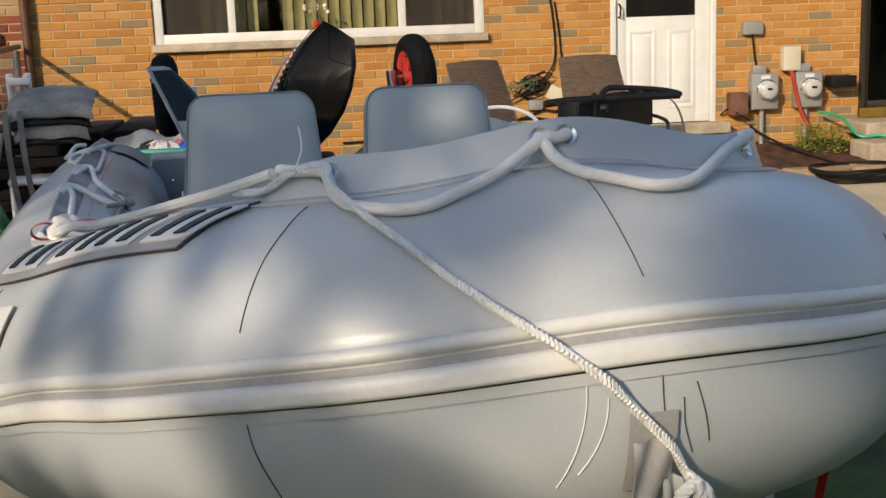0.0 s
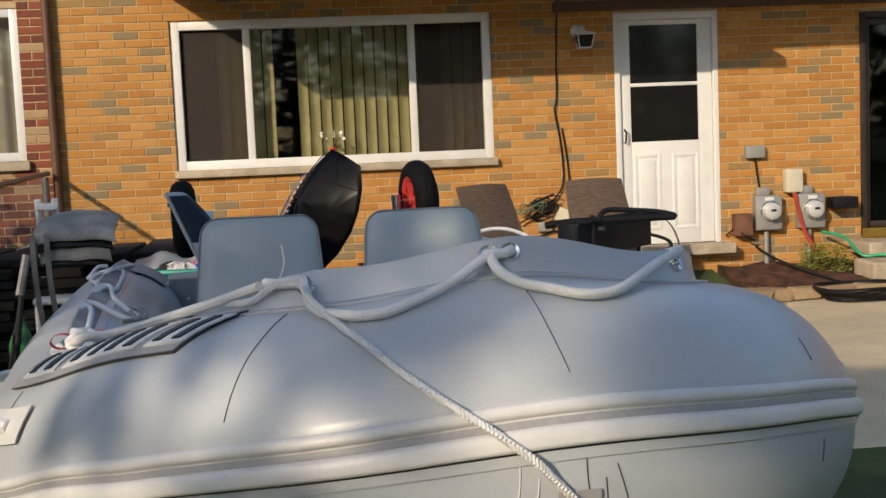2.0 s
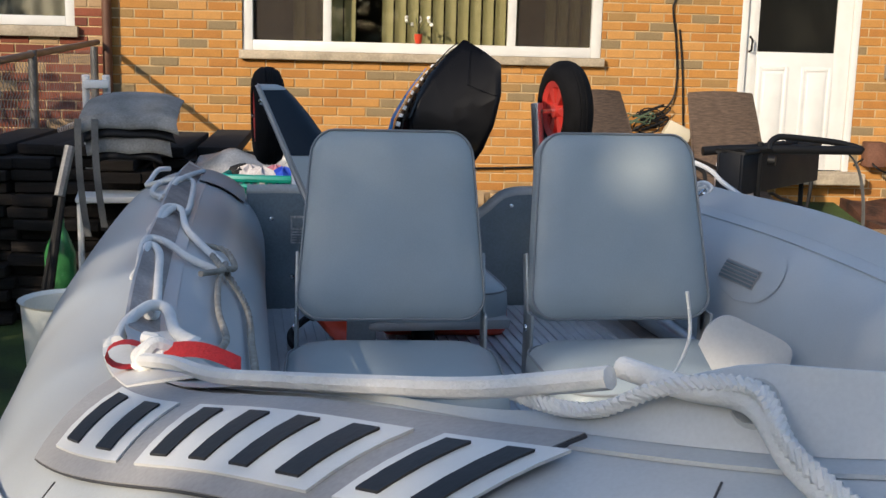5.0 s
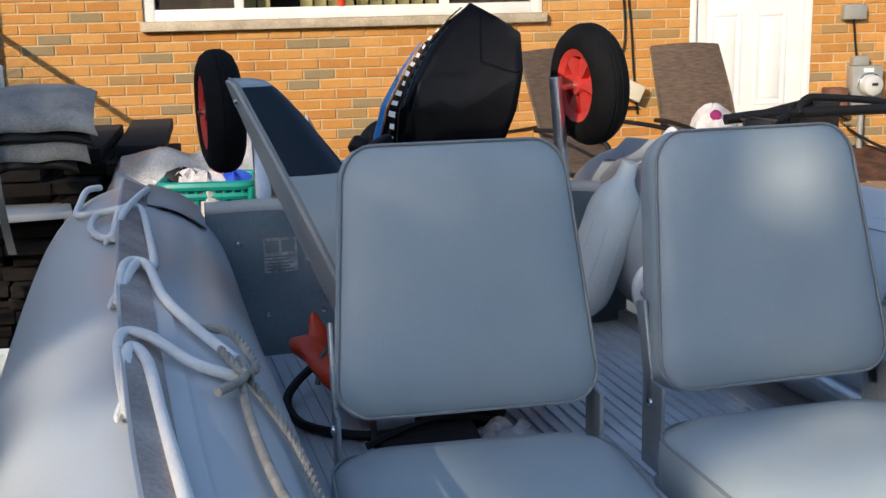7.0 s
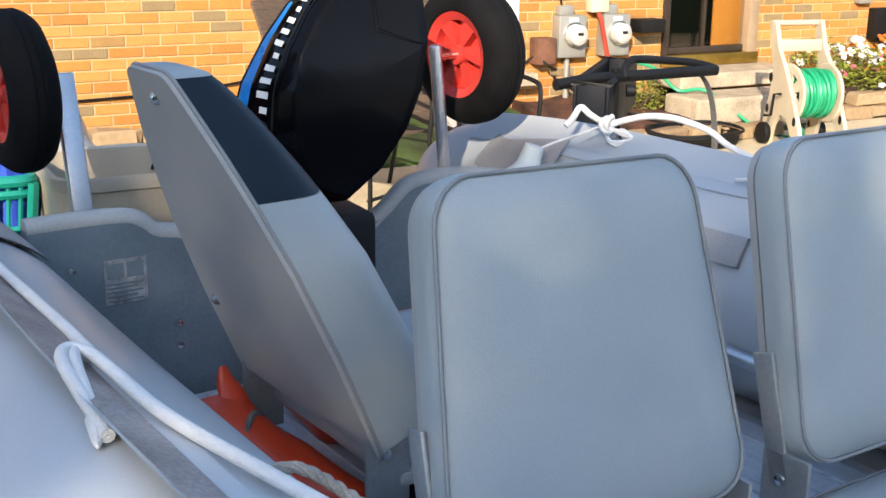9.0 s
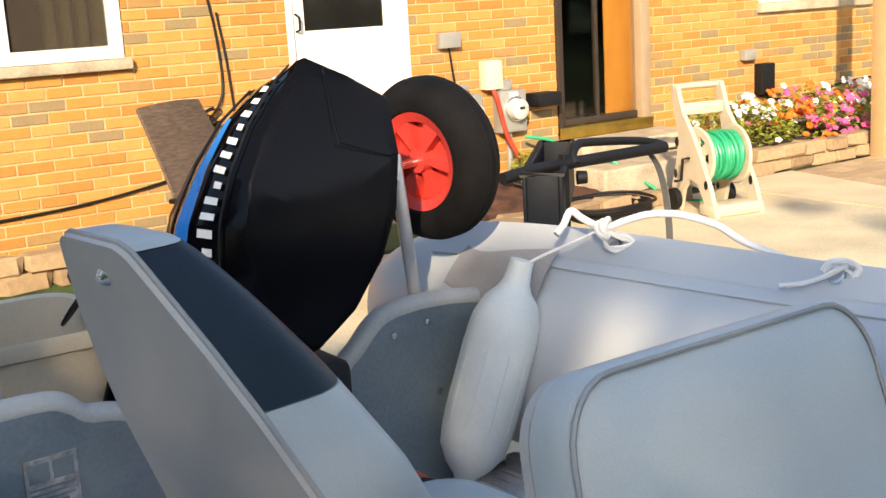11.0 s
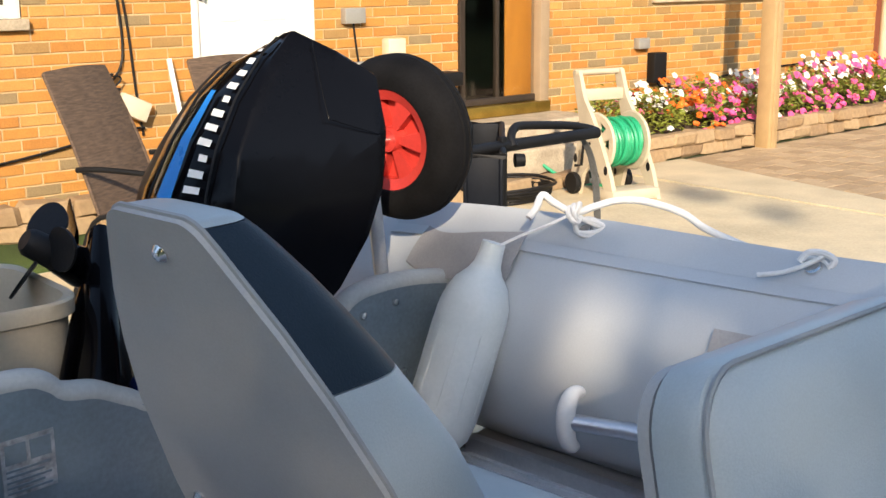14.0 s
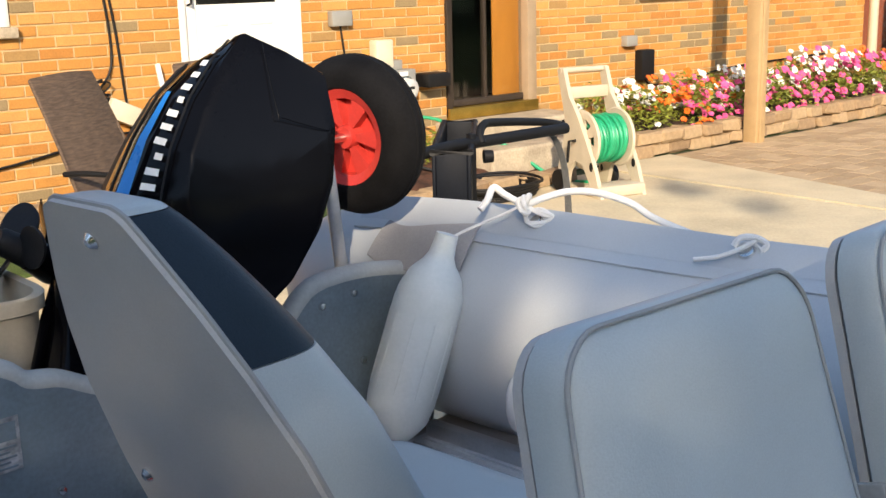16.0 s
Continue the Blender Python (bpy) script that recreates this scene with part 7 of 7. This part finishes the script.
# the crown, in the plane square to the sun's rays: gaps (along, up, size) set where sun patches fall, loose sprays
# beside it set for shade on the ground, and clumps on the far side
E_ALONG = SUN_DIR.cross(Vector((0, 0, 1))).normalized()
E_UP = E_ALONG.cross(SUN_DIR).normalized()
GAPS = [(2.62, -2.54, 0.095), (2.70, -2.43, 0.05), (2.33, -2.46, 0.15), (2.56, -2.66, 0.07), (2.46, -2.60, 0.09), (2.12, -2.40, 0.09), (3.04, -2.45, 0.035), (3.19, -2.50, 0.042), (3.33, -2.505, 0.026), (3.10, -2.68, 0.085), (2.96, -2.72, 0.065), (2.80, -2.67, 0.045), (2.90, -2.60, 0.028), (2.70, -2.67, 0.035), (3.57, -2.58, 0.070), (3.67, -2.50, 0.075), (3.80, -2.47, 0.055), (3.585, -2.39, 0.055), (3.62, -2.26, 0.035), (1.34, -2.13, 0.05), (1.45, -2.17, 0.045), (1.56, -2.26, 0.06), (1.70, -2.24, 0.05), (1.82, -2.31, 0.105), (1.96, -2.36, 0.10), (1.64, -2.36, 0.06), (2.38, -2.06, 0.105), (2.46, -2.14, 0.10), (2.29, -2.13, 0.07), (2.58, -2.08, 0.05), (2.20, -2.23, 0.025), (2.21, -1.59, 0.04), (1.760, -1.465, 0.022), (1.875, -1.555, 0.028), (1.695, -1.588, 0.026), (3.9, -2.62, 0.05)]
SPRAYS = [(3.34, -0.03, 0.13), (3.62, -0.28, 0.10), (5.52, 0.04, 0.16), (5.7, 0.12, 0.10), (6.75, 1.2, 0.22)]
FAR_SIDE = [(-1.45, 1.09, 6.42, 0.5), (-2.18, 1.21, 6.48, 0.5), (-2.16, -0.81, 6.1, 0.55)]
rnd = random.Random(31)
foot = Vector((-10.4, -14.5, GZ))
limbs, crown, tips = [], [], []


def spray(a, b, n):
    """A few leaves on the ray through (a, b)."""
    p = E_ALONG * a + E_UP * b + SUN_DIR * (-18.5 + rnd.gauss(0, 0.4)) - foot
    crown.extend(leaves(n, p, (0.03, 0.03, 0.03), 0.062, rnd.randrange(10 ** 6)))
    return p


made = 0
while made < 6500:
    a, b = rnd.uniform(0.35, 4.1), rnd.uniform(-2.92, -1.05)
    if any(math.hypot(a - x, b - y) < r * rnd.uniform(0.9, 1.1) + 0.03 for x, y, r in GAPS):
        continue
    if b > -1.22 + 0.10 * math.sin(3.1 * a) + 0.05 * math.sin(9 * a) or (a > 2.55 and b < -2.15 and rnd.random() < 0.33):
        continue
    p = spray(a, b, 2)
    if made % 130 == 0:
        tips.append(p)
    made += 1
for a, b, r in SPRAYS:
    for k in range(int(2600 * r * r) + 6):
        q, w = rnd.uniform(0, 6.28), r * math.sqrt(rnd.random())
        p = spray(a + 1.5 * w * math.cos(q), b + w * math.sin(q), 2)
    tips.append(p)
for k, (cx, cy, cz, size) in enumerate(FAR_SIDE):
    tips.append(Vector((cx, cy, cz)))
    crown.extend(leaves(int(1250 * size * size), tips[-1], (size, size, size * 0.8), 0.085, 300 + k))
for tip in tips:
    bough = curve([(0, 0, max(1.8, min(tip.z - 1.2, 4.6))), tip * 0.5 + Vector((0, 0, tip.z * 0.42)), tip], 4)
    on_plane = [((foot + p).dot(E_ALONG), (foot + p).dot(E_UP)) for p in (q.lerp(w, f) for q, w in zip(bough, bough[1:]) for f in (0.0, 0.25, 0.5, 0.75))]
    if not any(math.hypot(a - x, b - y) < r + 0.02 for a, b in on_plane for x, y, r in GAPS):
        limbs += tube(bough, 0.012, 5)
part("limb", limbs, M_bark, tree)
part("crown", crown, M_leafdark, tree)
# out-of-view hedge, added to shade the fence side and fill reflections
hedge2 = thing("tall_hedge", Matrix.Identity(4), label="unseen tall dark hedge added to shade the fence side", category="hedge")
hg = []
for k in range(3, 16):
    for j in range(3):
        hg += leaves(200, (-7.0 + 0.2 * math.sin(k * 2.0), -10.5 + 0.52 * k, 0.3 + 0.75 * j), (0.45, 0.5, 0.55), 0.09, 700 + 3 * k + j)
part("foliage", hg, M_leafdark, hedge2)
part("stem", tube([(-7.0, -8.8, GZ), (-7.0, -8.6, 1.0)], 0.05, 6) + tube([(-7.0, -6, GZ), (-7.0, -5.7, 1.0)], 0.05, 6), M_bark, hedge2)
# out-of-view tree, added to put the red brick wall in shade
side_tree = thing("neighbour_tree", Matrix.Translation((-9.2, -2.1, GZ)), label="unseen leafy tree added to shade the neighbouring wall", category="tree")
part("trunk", tube(curve([(0, 0, 0), (0.05, 0.02, 1.2), (-0.04, 0, 2.4), (0, 0.05, 3.8)], 5), 0.15, 10, radii=[0.16 - 0.006 * k for k in range(16)]), M_bark, side_tree)
sl, sc = [], []
for k in range(14):
    a = k * 2.4
    tip = Vector(((0.4 + 0.06 * k) * math.cos(a), (0.4 + 0.06 * k) * math.sin(a), 1.9 + 0.17 * k))
    sl += tube(curve([(0, 0, tip.z - 0.9), tip * 0.6 + Vector((0, 0, tip.z * 0.32)), tip], 4), 0.03, 6)
    sc += leaves(420, tip, (0.7, 0.7, 0.5), 0.10, 520 + k)
part("limb", sl, M_bark, side_tree)
part("crown", sc, M_leafdark, side_tree)
# backdrop trees out of view, added to darken reflections in the motor cover
far = thing("far_trees", Matrix.Identity(4), label="unseen dense row of trees added behind the yard to darken reflections", category="trees", kind="stuff")
fg, ft = [], []
for k in range(40):
    a = math.pi * (1.02 + 0.96 * k / 39)
    R = 30 + 3 * math.sin(k * 1.7)
    x, y = R * math.cos(a), -6 + R * math.sin(a)
    ft += tube([(x, y, GZ), (x, y, 3.5)], 0.25, 6)
    for j in range(6):
        fg += leaves(120, (x + 1.2 * math.sin(j * 2.1), y + 1.0 * math.cos(j * 1.3), 1.8 + 1.5 * j), (1.9, 1.9, 1.5), 0.40, 1000 + 6 * k + j)
part("foliage", fg, M_leafdark, far)
part("trunk", ft, M_bark, far)

# ---- pavers and bricks, last ----
piece = make("paver", box(0.004, 0.004, -0.05, 0.196, 0.156, 0.0), M_paver, False)
pav, laid = [], 0
for i in range(36):
    for j in range(22):
        x, y = 3.05 + 0.20 * i + (0.1 if j % 2 else 0), -4.4 + 0.16 * j
        if y > -0.85 or x + 0.2 < 3.88 + 0.24 * (y + 0.86):
            continue
        z = GZ + 0.002 * ((i * 7 + j * 3) % 3)
        if laid < 300:
            ob = new("paver", piece.data) if laid else piece
            ob.parent = drive
            ob.matrix_basis = Matrix.Translation((x, y, z))
            laid += 1
        else:
            pav += box(x + 0.004, y + 0.004, GZ - 0.05, x + 0.196, y + 0.156, z)
o = part("paver_field", pav, M_paver_rest, drive, smooth=False)
tagged(o, kind="stuff")
near = lambda a, b, c, d: (-0.95 < a and c < 2.26 and 0.22 < b and d < 1.75)
rest = []
rnd = random.Random(2)
count = 0
for a, b, c, d in courses(WX0, WX1, OPEN, 0.06):
    g = brick_geo(a, b, c, d, 0.0)
    if near(a, b, c, d) and count < 300:
        part("brick", [g], M_brick, wall_back, smooth=False)
        count += 1
    else:
        rest.append(g)
o = part("brick_field", rest, M_brick_rest, wall_back, smooth=False)
tagged(o, kind="stuff")
o = part("brick_field", [brick_geo(a, b, c, d, 0.02) for a, b, c, d in courses(-9.0, -4.64, [(-7.6, 1.15, -4.865, 2.45)])], M_red, wall_side, smooth=False)
tagged(o, kind="stuff")
